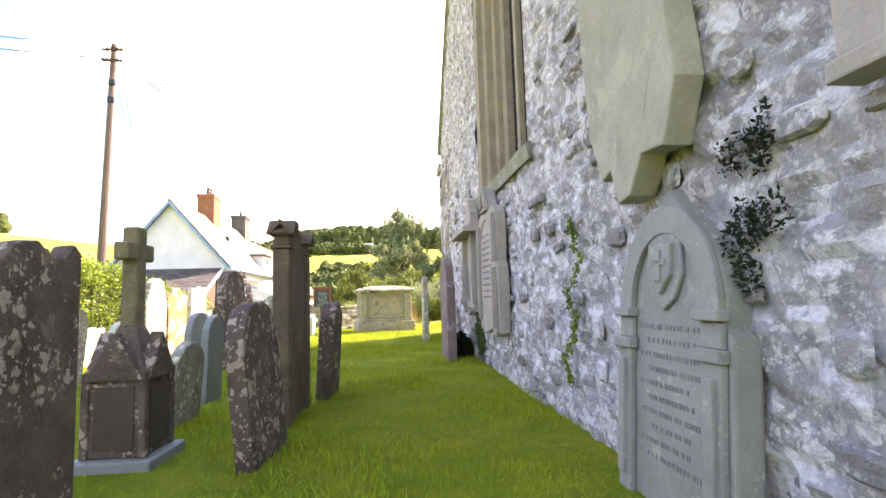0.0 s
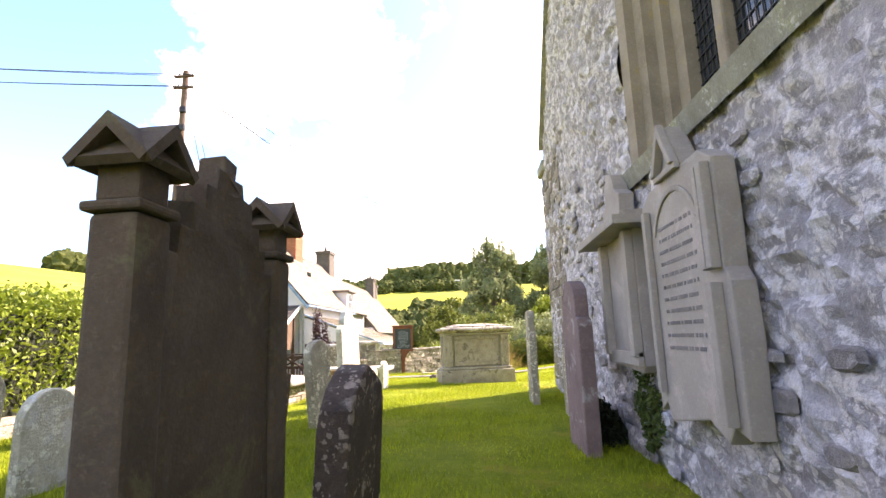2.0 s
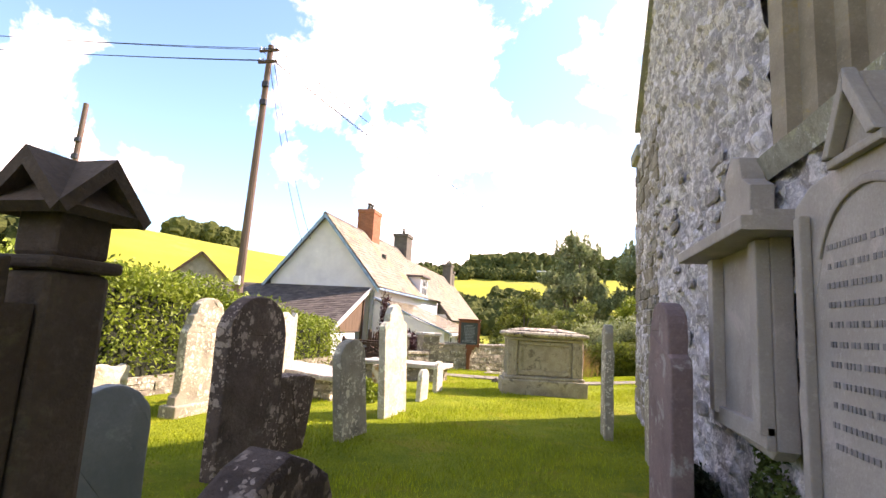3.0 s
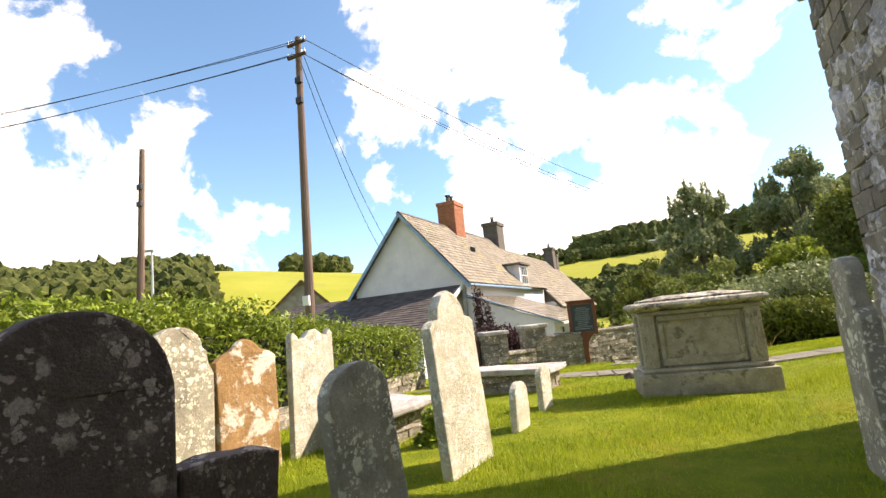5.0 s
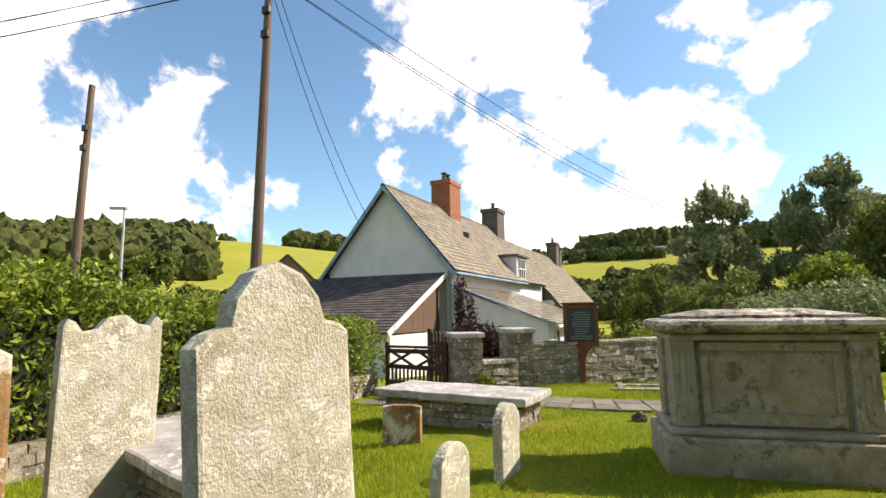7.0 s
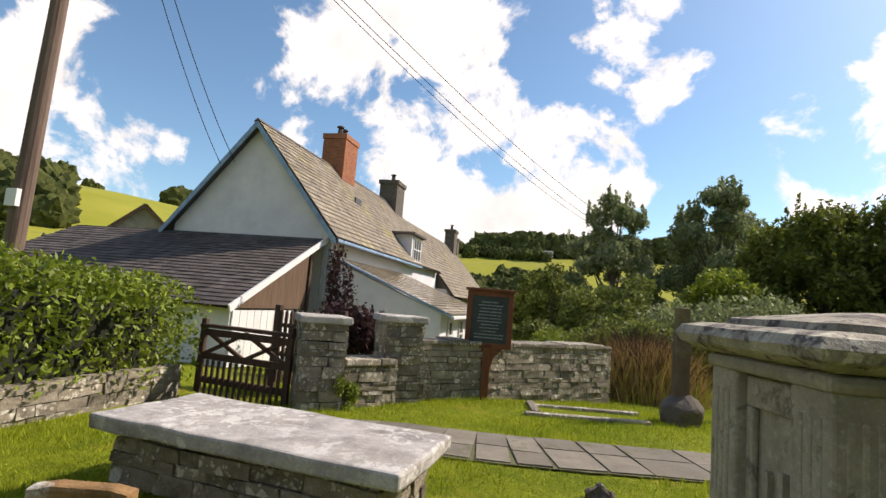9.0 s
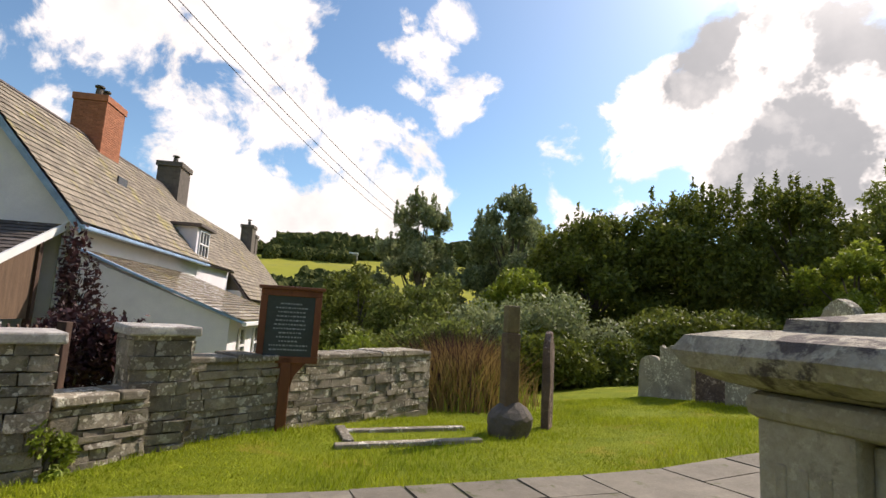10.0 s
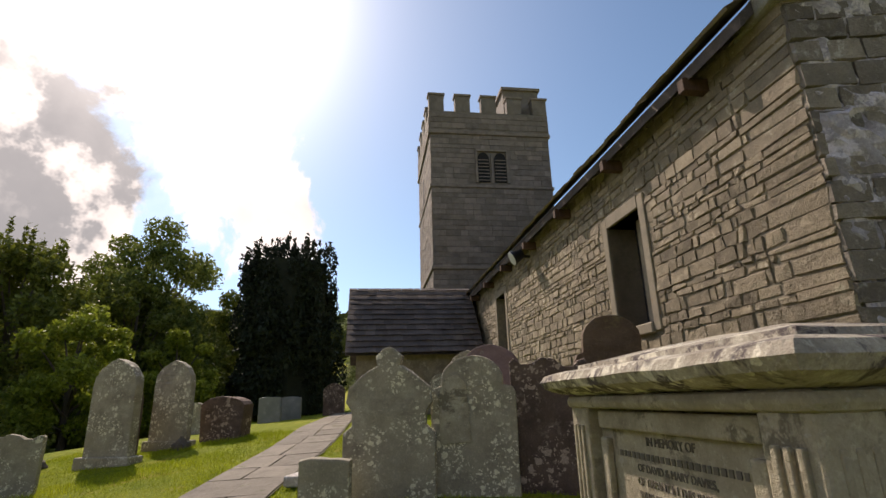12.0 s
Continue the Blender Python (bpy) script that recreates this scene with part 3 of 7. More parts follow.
def make_path():
    n = 90
    vs, fs = [], []
    for i in range(n + 1):
        c = path_line(i / n)
        d = (path_line(min(1, (i + .2) / n)) - path_line(max(0, (i - .2) / n))).normalized()
        s = Vector((-d.y, d.x))
        for k in (-1, 1):
            q = c + s * k * (.56 + .03 * noise.noise(Vector((i * .7, k, 0))))
            vs.append((q.x, q.y, ground_z(q.x, q.y) + .018))
    fs = [(2 * i, 2 * i + 2, 2 * i + 3, 2 * i + 1) for i in range(n)]
    bed = pydata("path", vs, fs, M["soil"])
    tagged(bed, "grey flagstone path with mossy joints across the turf", "path", kind="structure")
    rr = random.Random(3)
    s = 0.0
    while s < .985:
        step = rr.uniform(.62, .98) / 27.0
        a, b = path_line(s), path_line(min(1, s + step))
        d = (b - a).normalized()
        side = Vector((-d.y, d.x))
        split = rr.uniform(-.12, .12)
        for lo, hi in ((-.53, split - .012), (split + .012, .53)):
            bm = bmesh.new()
            vv = []
            for z in (-.03, .03):
                for p, q in ((a + d * .014, lo), (b - d * .014, lo), (b - d * .014, hi), (a + d * .014, hi)):
                    w = p + side * (q + rr.uniform(-.012, .012))
                    vv.append(bm.verts.new((w.x, w.y, ground_z(w.x, w.y) + z + rr.uniform(-.004, .004))))
            for f in ((4, 5, 6, 7), (0, 1, 5, 4), (1, 2, 6, 5), (2, 3, 7, 6), (3, 0, 4, 7)):
                bm.faces.new([vv[k] for k in f])
            bmesh.ops.recalc_face_normals(bm, faces=bm.faces)
            part("flagstone", bm, M["flag"], bed)
        s += step


make_path()

# ---- church ----
EX, CY, WS = 6.1, 20.3, .2      # east wall's face, its south corner, the south wall's run
EAVE = 4.7


def south_y(x):
    return CY + WS * (x - EX)



def slant(x, off, z):
    """A point at x along the south wall, off metres out from its face."""
    k = 1 / math.hypot(1, WS)
    return (x - off * WS * k, south_y(x) + off * k, z)


def slanted_box(bm, x0, x1, o0, o1, z0, z1, bevel=0.0):
    vs = [bm.verts.new(slant(*p)) for p in ((x0, o0, z0), (x1, o0, z0), (x1, o1, z0), (x0, o1, z0), (x0, o0, z1), (x1, o0, z1), (x1, o1, z1), (x0, o1, z1))]
    fs = [bm.faces.new([vs[i] for i in f]) for f in ((0, 3, 2, 1), (4, 5, 6, 7), (0, 1, 5, 4), (1, 2, 6, 5), (2, 3, 7, 6), (3, 0, 4, 7))]
    bmesh.ops.recalc_face_normals(bm, faces=fs)
    if bevel:
        bmesh.ops.bevel(bm, geom=list({e for f in fs for e in f.edges}), offset=bevel, segments=1, affect="EDGES")
    return bm


W0, W1, WSILL, WSPRING, WAPEX = 11.25, 14.25, 2.75, 5.9, 8.1   # east window
GN, GTOP = 6.4, 11.9      # north end and apex of the gable
GMID = (GN + CY) / 2


def window_top(y):
    """Height of the pointed arch over the east window at y."""
    c, h = (W0 + W1) / 2, (W1 - W0) / 2
    t = min(1, abs(y - c) / h)
    return WSPRING + (WAPEX - WSPRING) * (1 - t ** 1.9) ** .62


def gable_top(y):
    """Height of the east gable at y."""
    if y > CY - .35:
        return EAVE + .15
    t = (CY - .35 - y) / (CY - .35 - GMID) if y > GMID else (y - GN) / (GMID - GN)
    return EAVE + .5 + (GTOP - EAVE - .5) * min(1, max(0, t))


def make_east_wall():
    """The gable as a fine grid of rubble with the window cut through it."""
    step = .055
    ny, nz = int((CY - GN) / step), int((GTOP + .6) / step)
    vs, fs, idx = [], [], {}
    rel = lambda y, z: Vector((y * 4.2, z * 7.5, 1))

    def vert(i, j):
        if (i, j) in idx:
            return idx[i, j]
        y, z = GN + i * step, -.4 + j * step
        y = min(y, CY)
        zz = min(z, gable_top(y))
        c = noise.cell(Vector((y * 2.9 + .35 * noise.noise(Vector((y * 2, z * 2, 5))), z * 5.2 + .4 * noise.noise(Vector((y * 2, z * 2, 9))), 2)))
        v = noise.voronoi(rel(y, zz))[0]
        edge = min(1, (v[1] - v[0]) * 3.2)
        x = EX - .03 * edge - .022 * c - .02 * noise.noise(Vector((y * 9, zz * 9, 4))) - .025 * noise.noise(Vector((y * 1.1, zz * 1.1, 7)))
        if CY - y < .05 or i == 0:
            x = EX + 0.0
        idx[i, j] = len(vs)
        vs.append((x, y, zz))
        return idx[i, j]
    for i in range(ny):
        y = GN + (i + .5) * step
        top = gable_top(y)
        for j in range(nz):
            z = -.4 + (j + .5) * step
            if z > top + step:
                break
            if W0 < y < W1 and WSILL < z < window_top(y):
                continue
            fs.append((vert(i, j), vert(i, j + 1), vert(i + 1, j + 1), vert(i + 1, j)))
    ob = pydata("wall_east", vs, fs, M["east"], smooth=False)
    tagged(ob, "tall rubble gable wall with worn white limewash and lichen", "wall", kind="structure")
    # the wall's thickness behind the face, in blocks round the window
    bm = bmesh.new()
    box(bm, EX + .03, EX + .85, GN, W0, -.4, EAVE)
    box(bm, EX + .03, EX + .85, W1, CY - .01, -.4, EAVE)
    box(bm, EX + .03, EX + .85, W0, W1, -.4, WSILL - .02)
    box(bm, EX + .03, EX + .5, GN + 3.4, W0, EAVE, 8.4), box(bm, EX + .03, EX + .5, W1, CY - 2.6, EAVE, 7.3)
    box(bm, EX + .03, EX + .5, GN + 3.4, CY - 3.6, 8.4, 8.6)
    part("wall_core", bm, M["eaststone"], ob)
    return ob


east = make_east_wall()


def make_east_stones():
    """Rubble stones that stand proud of the worn limewash, nearest the walk."""
    rr = random.Random(11)
    shapes = []
    for k in range(10):
        w, h = rr.uniform(.16, .42), rr.uniform(.07, .17)
        bm = bmesh.new()
        vv = [bm.verts.new((0, w / 2 * math.cos(a) * (abs(math.cos(a)) ** -.35 if abs(math.cos(a)) > .2 else 1), h / 2 * math.sin(a) * (abs(math.sin(a)) ** -.35 if abs(math.sin(a)) > .2 else 1))) for a in [i * math.tau / 9 + rr.uniform(-.15, .15) for i in range(9)]]
        inner = [bm.verts.new((-.016 - rr.uniform(0, .01), v.co.y * .78, v.co.z * .74)) for v in vv]
        for i in range(9):
            bm.faces.new((vv[i], vv[(i + 1) % 9], inner[(i + 1) % 9], inner[i]))
        bm.faces.new(inner)
        bmesh.ops.recalc_face_normals(bm, faces=bm.faces)
        me = bpy.data.meshes.new("stone")
        bm.to_mesh(me), bm.free()
        me.materials.append(M["eaststone"] if k % 3 else M["east"])
        shapes.append(me)
    z = .12
    count = 0
    while z < 3.3:
        y = 6.9 + rr.uniform(0, .4)
        while y < CY - .4 and count < 300:
            if rr.random() < .36 and not (W0 - .4 < y < W1 + .4 and z > WSILL - .35):
                o = new("stone", shapes[rr.randrange(10)])
                o.matrix_world = pose(EX - .03, y, z + rr.uniform(-.03, .03), rr.uniform(-6, 6), 0, 0)
                o.parent = east
                count += 1
            y += rr.uniform(.3, .6)
        z += rr.uniform(.15, .22)


def make_corner_stones():
    """Coursed blocks at the wall's south corner, where no limewash is left, with longer quoins at the very edge."""
    rr = random.Random(31)
    z, row, count = .05, 0, 0
    while z < EAVE - .05:
        h = rr.uniform(.13, .26)
        y = CY + .012
        reach = CY - 1.5 - .5 * rr.random() - .25 * z / EAVE
        while y > reach and count < 300:
            w = rr.uniform(.4, .62) if y > CY else rr.uniform(.16, .46)
            if y > CY and row % 2:
                w = rr.uniform(.22, .32)
            out = rr.uniform(.012, .034)
            bm = bmesh.new()
            j = lambda q: rr.uniform(-q, q)
            lo = [bm.verts.new((EX + .02, py + j(.01), pz + j(.01))) for py, pz in ((y - .006, z + .006), (y - w + .006, z + .006), (y - w + .006, z + h - .006), (y - .006, z + h - .006))]
            hi = [bm.verts.new((EX - out + j(.008), py + j(.012), pz + j(.012))) for py, pz in ((y - .012, z + .014), (y - w + .018, z + .014), (y - w + .018, z + h - .014), (y - .012, z + h - .014))]
            bm.faces.new(hi)
            for i in range(4):
                bm.faces.new((lo[i], lo[(i + 1) % 4], hi[(i + 1) % 4], hi[i]))
            bmesh.ops.recalc_face_normals(bm, faces=bm.faces)
            part("quoin" if y > CY else "stone", bm, M["cornerstone"], east)
            count += 1
            y -= w
        z += h
        row += 1


def make_south_wall():
    """Coursed rubble: single stones near the corner, the rest joined."""
    holes = ((8.75, 9.65, 2.2, 3.72), (15.5, 16.4, 2.5, 4.0))
    bm = bmesh.new()
    xs = [EX + .02, 8.75, 9.65, 15.5, 16.4, 25.6]
    for a, b in zip(xs, xs[1:]):
        h = next((q for q in holes if abs(q[0] - a) < .01), None)
        if h:
            slanted_box(bm, a, b, -.8, 0, -.6, h[2]), slanted_box(bm, a, b, -.8, 0, h[3], EAVE)
            slanted_box(bm, a, b, -.8, -.62, h[2], h[3])
        else:
            slanted_box(bm, a, b, -.8, 0, -.6, EAVE)
    slanted_box(bm, EX + .4, 25.3, -.75, -.06, EAVE - .2, EAVE + .14)
    wall = mesh_object("wall_south", bm, M["mortar"])
    tagged(wall, "warm sunlit sandstone rubble wall with recessed lime mortar", "wall", kind="structure")
    rr = random.Random(5)
    rest = bmesh.new()
    count = 0
    z = -.35
    while z < EAVE - .05:
        h = rr.uniform(.065, .165)
        x = EX + .0
        corner = True
        while x < 25.5:
            w = rr.choice((rr.uniform(.08, .16), rr.uniform(.13, .3), rr.uniform(.2, .48))) if not corner else rr.uniform(.45, .8)
            corner = False
            x1 = min(x + w, 25.6)
            for q in holes:
                if q[2] - .14 < z + h / 2 < q[3] + .2 and x < q[1] + .16 and x1 > q[0] - .16:
                    if x < q[0] - .24:
                        x1 = q[0] - .16
                    else:
                        x = q[1] + .16
                        x1 = x + w
            out, g = rr.uniform(.008, .026), .008
            top = min(z + h - g, EAVE - .02)
            single = x < 10.8 and count < 300 and z > 1.3
            b = bmesh.new() if single else rest
            j = lambda s: rr.uniform(-s, s)
            lo = [b.verts.new(slant(px + j(.016), -.01, pz + j(.016))) for px, pz in ((x + g, z), (x1 - g, z), (x1 - g, top), (x + g, top))]
            hi = [b.verts.new(slant(px + j(.02), out + j(.007), pz + j(.016))) for px, pz in ((x + g + .01, z + .009), (x1 - g - .01, z + .009), (x1 - g - .01, top - .009), (x + g + .01, top - .009))]
            b.faces.new(hi[::-1])
            for i in range(4):
                b.faces.new((lo[(i + 1) % 4], lo[i], hi[i], hi[(i + 1) % 4]))
            if single:
                bmesh.ops.recalc_face_normals(b, faces=b.faces)
                part("stone", b, M["south"], wall)
                count += 1
            x = x1
        z += h
    bmesh.ops.recalc_face_normals(rest, faces=rest.faces)
    ob = part("stone_rest", rest, M["southfar"], wall)
    ob["kind"] = "stuff"
    return wall


M["cornerstone"] = mat("corner_rubble", (.235, .205, .165), (.135, .117, .098), (.34, .305, .25), scale=4, bump=.8, blotch=(.42, .40, .35), blotch_amount=.22, blotch_scale=6, vary=.3, fine=45)
M["southfar"] = mat("sandstone_rubble_far", (0.275, 0.231, 0.16), (0.163, 0.134, 0.096), (0.404, 0.349, 0.248), scale=4, bump=.6, blotch=(.46, .42, .32), blotch_amount=.25, blotch_scale=6, island=.28, fine=50)
make_south_wall()

# the other walls, which close the church
bm = bmesh.new()
box(bm, EX + .3, 25, GN - .01, GN + .7, -.4, EAVE)
tagged(mesh_object("wall_north", bm, M["eaststone"]), "plain grey rubble church wall", "wall", kind="structure")


def slate_slope(name, corner, along, up, length, rise, row, wide, material, parent=None, thick=.018, seed=1, lift=.05):
    """Courses of slates on a slope: corner, unit vectors along the eave and up the slope. One joined mesh."""
    rr = random.Random(seed)
    a, u, c = Vector(along), Vector(up), Vector(corner)
    n = a.cross(u).normalized()
    if n.z < 0:
        n = -n
    vs, fs = [], []
    k = 0
    s = 0.0
    while s < rise:
        x = -rr.uniform(0, wide) if k else 0
        sag = 0
        while x < length:
            w = wide * rr.uniform(.75, 1.25)
            x0, x1 = max(0, x) + .004, min(length, x + w) - .004
            if x1 - x0 > .03:
                s1 = min(rise, s + row * 1.25)
                b = len(vs)
                t = thick * rr.uniform(.7, 1.5)
                l0 = lift * rr.uniform(.75, 1.2)
                for px, ps, pn in ((x0, s - rr.uniform(0, .02), l0), (x1, s - rr.uniform(0, .02), l0), (x1, s1, .004), (x0, s1, .004)):
                    vs.append(tuple(c + a * px + u * ps + n * (pn + sag)))
                for px, ps in ((x0, s), (x1, s)):
                    vs.append(tuple(c + a * px + u * ps + n * (l0 - t)))
                fs += [(b, b + 1, b + 2, b + 3), (b + 4, b + 5, b + 1, b)]
            x += w
        s += row
        k += 1
    return pydata(name, vs, fs, material, parent)


def make_church_roof():
    k = 1 / math.hypot(1, WS)
    slope = math.atan2(GTOP - EAVE, CY - GMID)
    bm = bmesh.new()
    x0, x1 = EX + .2, 23.4
    pts = []
    for x in (x0, x1):
        e, r = Vector(slant(x, .24, EAVE - .06)), Vector(slant(x, -(CY - GMID), GTOP - .1))
        nn = Vector(slant(x, -2 * (CY - GMID), EAVE))
        pts.append((e, r, nn))
    vv = []
    for e, r, nn in pts:
        for q in (e, r, nn):
            vv += [bm.verts.new(q), bm.verts.new(q - Vector((0, 0, .14)))]
    for f in ((0, 2, 8, 6), (2, 4, 10, 8), (1, 7, 9, 3), (0, 6, 7, 1), (0, 1, 3, 2), (2, 3, 5, 4), (6, 8, 9, 7), (8, 10, 11, 9)):
        bm.faces.new([vv[i] for i in f])
    roof = mesh_object("roof", bm, M["roofdark"])
    tagged(roof, "mossy stone-slated church roof with a shadowed overhanging eave", "roof", kind="structure")
    e0, e1, r0 = Vector(slant(x0, .31, EAVE - .04)), Vector(slant(x1, .31, EAVE - .04)), Vector(slant(x0, -(CY - GMID), GTOP))
    along = (e1 - e0)
    up = (r0 - e0)
    up = up - along * (up.dot(along) / along.dot(along))
    st = slate_slope("slate_covering", e0, along.normalized(), up.normalized(), along.length, up.length, .26, .34, M["roof"], roof, thick=.03, lift=.07)
    st["kind"] = "stuff"
    # rafter feet and the corner corbel
    for x in [7.1 + i * 1.9 for i in range(9)]:
        part("rafter_foot", slanted_box(bmesh.new(), x, x + .11, 0, .3, EAVE - .32, EAVE - .16, .01), M["gatewood"], roof)
    # raking coping on the gable, and the kneeler
    for a, b in (((CY - .3, EAVE + .42), (GMID, GTOP)), ((GMID, GTOP), (GN + .1, EAVE + .45))):
        bm = bmesh.new()
        (ya, za), (yb, zb) = a, b
        vv = []
        for y, z in ((ya, za), (yb, zb)):
            for dx, dz in ((-.09, 0), (.5, 0), (.5, .12), (-.09, .12)):
                vv.append(bm.verts.new((EX + dx, y, z + dz)))
        for f in ((0, 1, 5, 4), (1, 2, 6, 5), (2, 3, 7, 6), (3, 0, 4, 7), (0, 3, 2, 1), (4, 5, 6, 7)):
            bm.faces.new([vv[i] for i in f])
        bmesh.ops.recalc_face_normals(bm, faces=bm.faces)
        part("gable_coping", bm, M["sill"], roof)
    part("kneeler", rough_up(boxed(EX - .1, EX + .6, CY - .55, CY + .12, EAVE - .1, EAVE + .14, bevel=.04), .01, 3), M["sill"], roof)


make_church_roof()


def frame_bar(bm, a, b, w, d):
    """A square bar from a to b."""
    a, b = Vector(a), Vector(b)
    t = (b - a)
    q = t.to_track_quat("Z", "Y").to_matrix().to_4x4()
    n = box(bmesh.new(), -w / 2, w / 2, -d / 2, d / 2, 0, t.length)
    n.transform(Matrix.Translation(a) @ q)
    me = bpy.data.meshes.new("tmp")
    n.to_mesh(me)
    n.free()
    bm.from_mesh(me)
    bpy.data.meshes.remove(me)


def make_east_window():
    """Deep moulded arch with three lights, mullions, leaded glass and a sloping sill."""
    root = base("window_1", EX, (W0 + W1) / 2, WSILL, 0, "tall pointed gothic window with moulded stone orders and leaded lights", "window")
    root["kind"] = "structure"
    h = (W1 - W0) / 2

    def arch_pts(inset):
        w = h - inset
        pts = [(-w, -.02)]
        for i in range(0, 25):
            t = -1 + 2 * i / 24
            z = (WSPRING - WSILL) + (WAPEX - WSPRING - inset * 1.1) * max(0, 1 - abs(t) ** 1.9) ** .62
            pts.append((w * t, z))
        pts.append((w, -.02))
        return pts
    orders = ((0, .14, -.02, .16), (.14, .27, .10, .34), (.27, .36, .24, .46), (.36, .50, .36, .66))
    for i0, i1, d0, d1 in orders:
        a, b = arch_pts(i0), arch_pts(i1)
        bm = bmesh.new()
        rows = []
        for pts, d in ((a, d0), (b, d0 + .03), (b, d1), (a, d1)):
            rows.append([bm.verts.new((d, y, z)) for y, z in pts])
        n = len(a)
        for r0, r1 in ((rows[0], rows[1]), (rows[1], rows[2]), (rows[2], rows[3]), (rows[3], rows[0])):
            for i in range(n - 1):
                bm.faces.new((r0[i], r0[i + 1], r1[i + 1], r1[i]))
        bmesh.ops.recalc_face_normals(bm, faces=bm.faces)
        part("moulded_order", bm, M["dressed"], root)
    # outer hood band flush on the wall
    for y in (-.43, .43):
        part("mullion", boxed(.40, .56, y - .07, y + .07, 0, 4.6, bevel=.025), M["dressed"], root)
    for y in (-.86, 0, .86):
        bm = bmesh.new()
        for s in (-1, 1):
            for i in range(6):
                t0, t1 = i / 6, (i + 1) / 6
                f = lambda t: (.48, y + s * .4 * (1 - t ** 1.6), 3.2 + .62 * t)
                frame_bar(bm, f(t0), f(t1), .09, .09)
        part("tracery", bm, M["dressed"], root)
    part("pane", boxed(.5, .512, -1.02, 1.02, .05, 4.9), M["glass"], root, "dark leaded glass")
    bm = bmesh.new()
    for i in range(-12, 13):
        frame_bar(bm, (.492, i * .085, .05), (.492, i * .085, 4.6), .008, .008)
    for i in range(38):
        frame_bar(bm, (.492, -1.0, .1 + i * .12), (.492, 1.0, .1 + i * .12), .008, .008)
    part("leading", bm, M["lead"], root)
    # sloping sill and its projecting string
    bm = bmesh.new()
    vv = [bm.verts.new(p) for p in ((.46, -h + .3, .28), (.46, h - .3, .28), (-.1, h + .12, -.04), (-.1, -h - .12, -.04), (.46, -h + .3, -.2), (.46, h - .3, -.2), (-.06, h + .12, -.2), (-.06, -h - .12, -.2))]
    for f in ((0, 1, 2, 3), (3, 2, 6, 7), (0, 3, 7, 4), (1, 5, 6, 2)):
        bm.faces.new([vv[i] for i in f])
    bmesh.ops.recalc_face_normals(bm, faces=bm.faces)
    bmesh.ops.subdivide_edges(bm, edges=bm.edges, cuts=9, use_grid_fill=True)
    rough_up(bm, .012, 4)
    part("window_sill", bm, M["sill"], root)


make_east_window()


def make_square_window(x0, x1, z0, z1, name):
    root = new(name)
    tagged(root, "square-headed two-light mullioned stone window in the rubble", "window", kind="structure")
    s = lambda *a, **k: slanted_box(bmesh.new(), *a, **k)
    part("jamb", s(x0 - .15, x0, -.5, .03, z0 - .12, z1 + .16, .01), M["dressedsun"], root)
    part("jamb", s(x1, x1 + .15, -.5, .03, z0 - .12, z1 + .16, .01), M["dressedsun"], root)
    part("lintel", s(x0, x1, -.5, .035, z1, z1 + .18, .01), M["dressedsun"], root)
    part("window_sill", s(x0, x1, -.5, .06, z0 - .14, z0, .015), M["dressedsun"], root)
    m = (x0 + x1) / 2
    part("mullion", s(m - .07, m + .07, -.5, -.22, z0, z1, .02), M["dressedsun"], root)
    for a, b in ((x0, m - .07), (m + .07, x1)):
        part("pane", s(a, b, -.44, -.43, z0, z1), M["glass"], root)
        bm = bmesh.new()
        k = a + .1
        while k < b:
            slanted_box(bm, k - .006, k + .006, -.43, -.415, z0, z1)
            k += .12
        z = z0 + .12
        while z < z1:
            slanted_box(bm, a, b, -.43, -.415, z - .006, z + .006)
            z += .13
        part("leading", bm, M["lead"], root)


M["dressedsun"] = mat("window_dressings", (.26, .225, .165), (.18, .155, .115), (.34, .30, .225), scale=4, bump=.25, blotch=(.26, .18, .09), blotch_amount=.2)
make_square_window(8.75, 9.65, 2.2, 3.72, "window_2")
make_square_window(15.5, 16.4, 2.5, 4.0, "window_3")


def make_floodlight():
    x, y, z = slant(13.3, 0, 4.3)
    root = base("floodlight", x, y, z, 8.5, "small dark floodlight with a white lens under the church eave", "floodlight")
    part("bracket", boxed(-.03, .03, 0, .22, .02, .08, bevel=.01), M["metal"], root)
    bm = bmesh.new()
    bmesh.ops.create_cone(bm, cap_ends=True, segments=16, radius1=.17, radius2=.10, depth=.26)
    bm.transform(pose(-.02, .3, .06, 62, 0, 0))
    part("housing", bm, M["metal"], root)
    bm = bmesh.new()
    bmesh.ops.create_cone(bm, cap_ends=True, segments=16, radius1=.155, radius2=.155, depth=.02)
    bm.transform(pose(-.02, .3, .06, 62, 0, 0) @ pose(0, 0, -.135))
    part("lens", bm, M["white"], root)


make_floodlight()


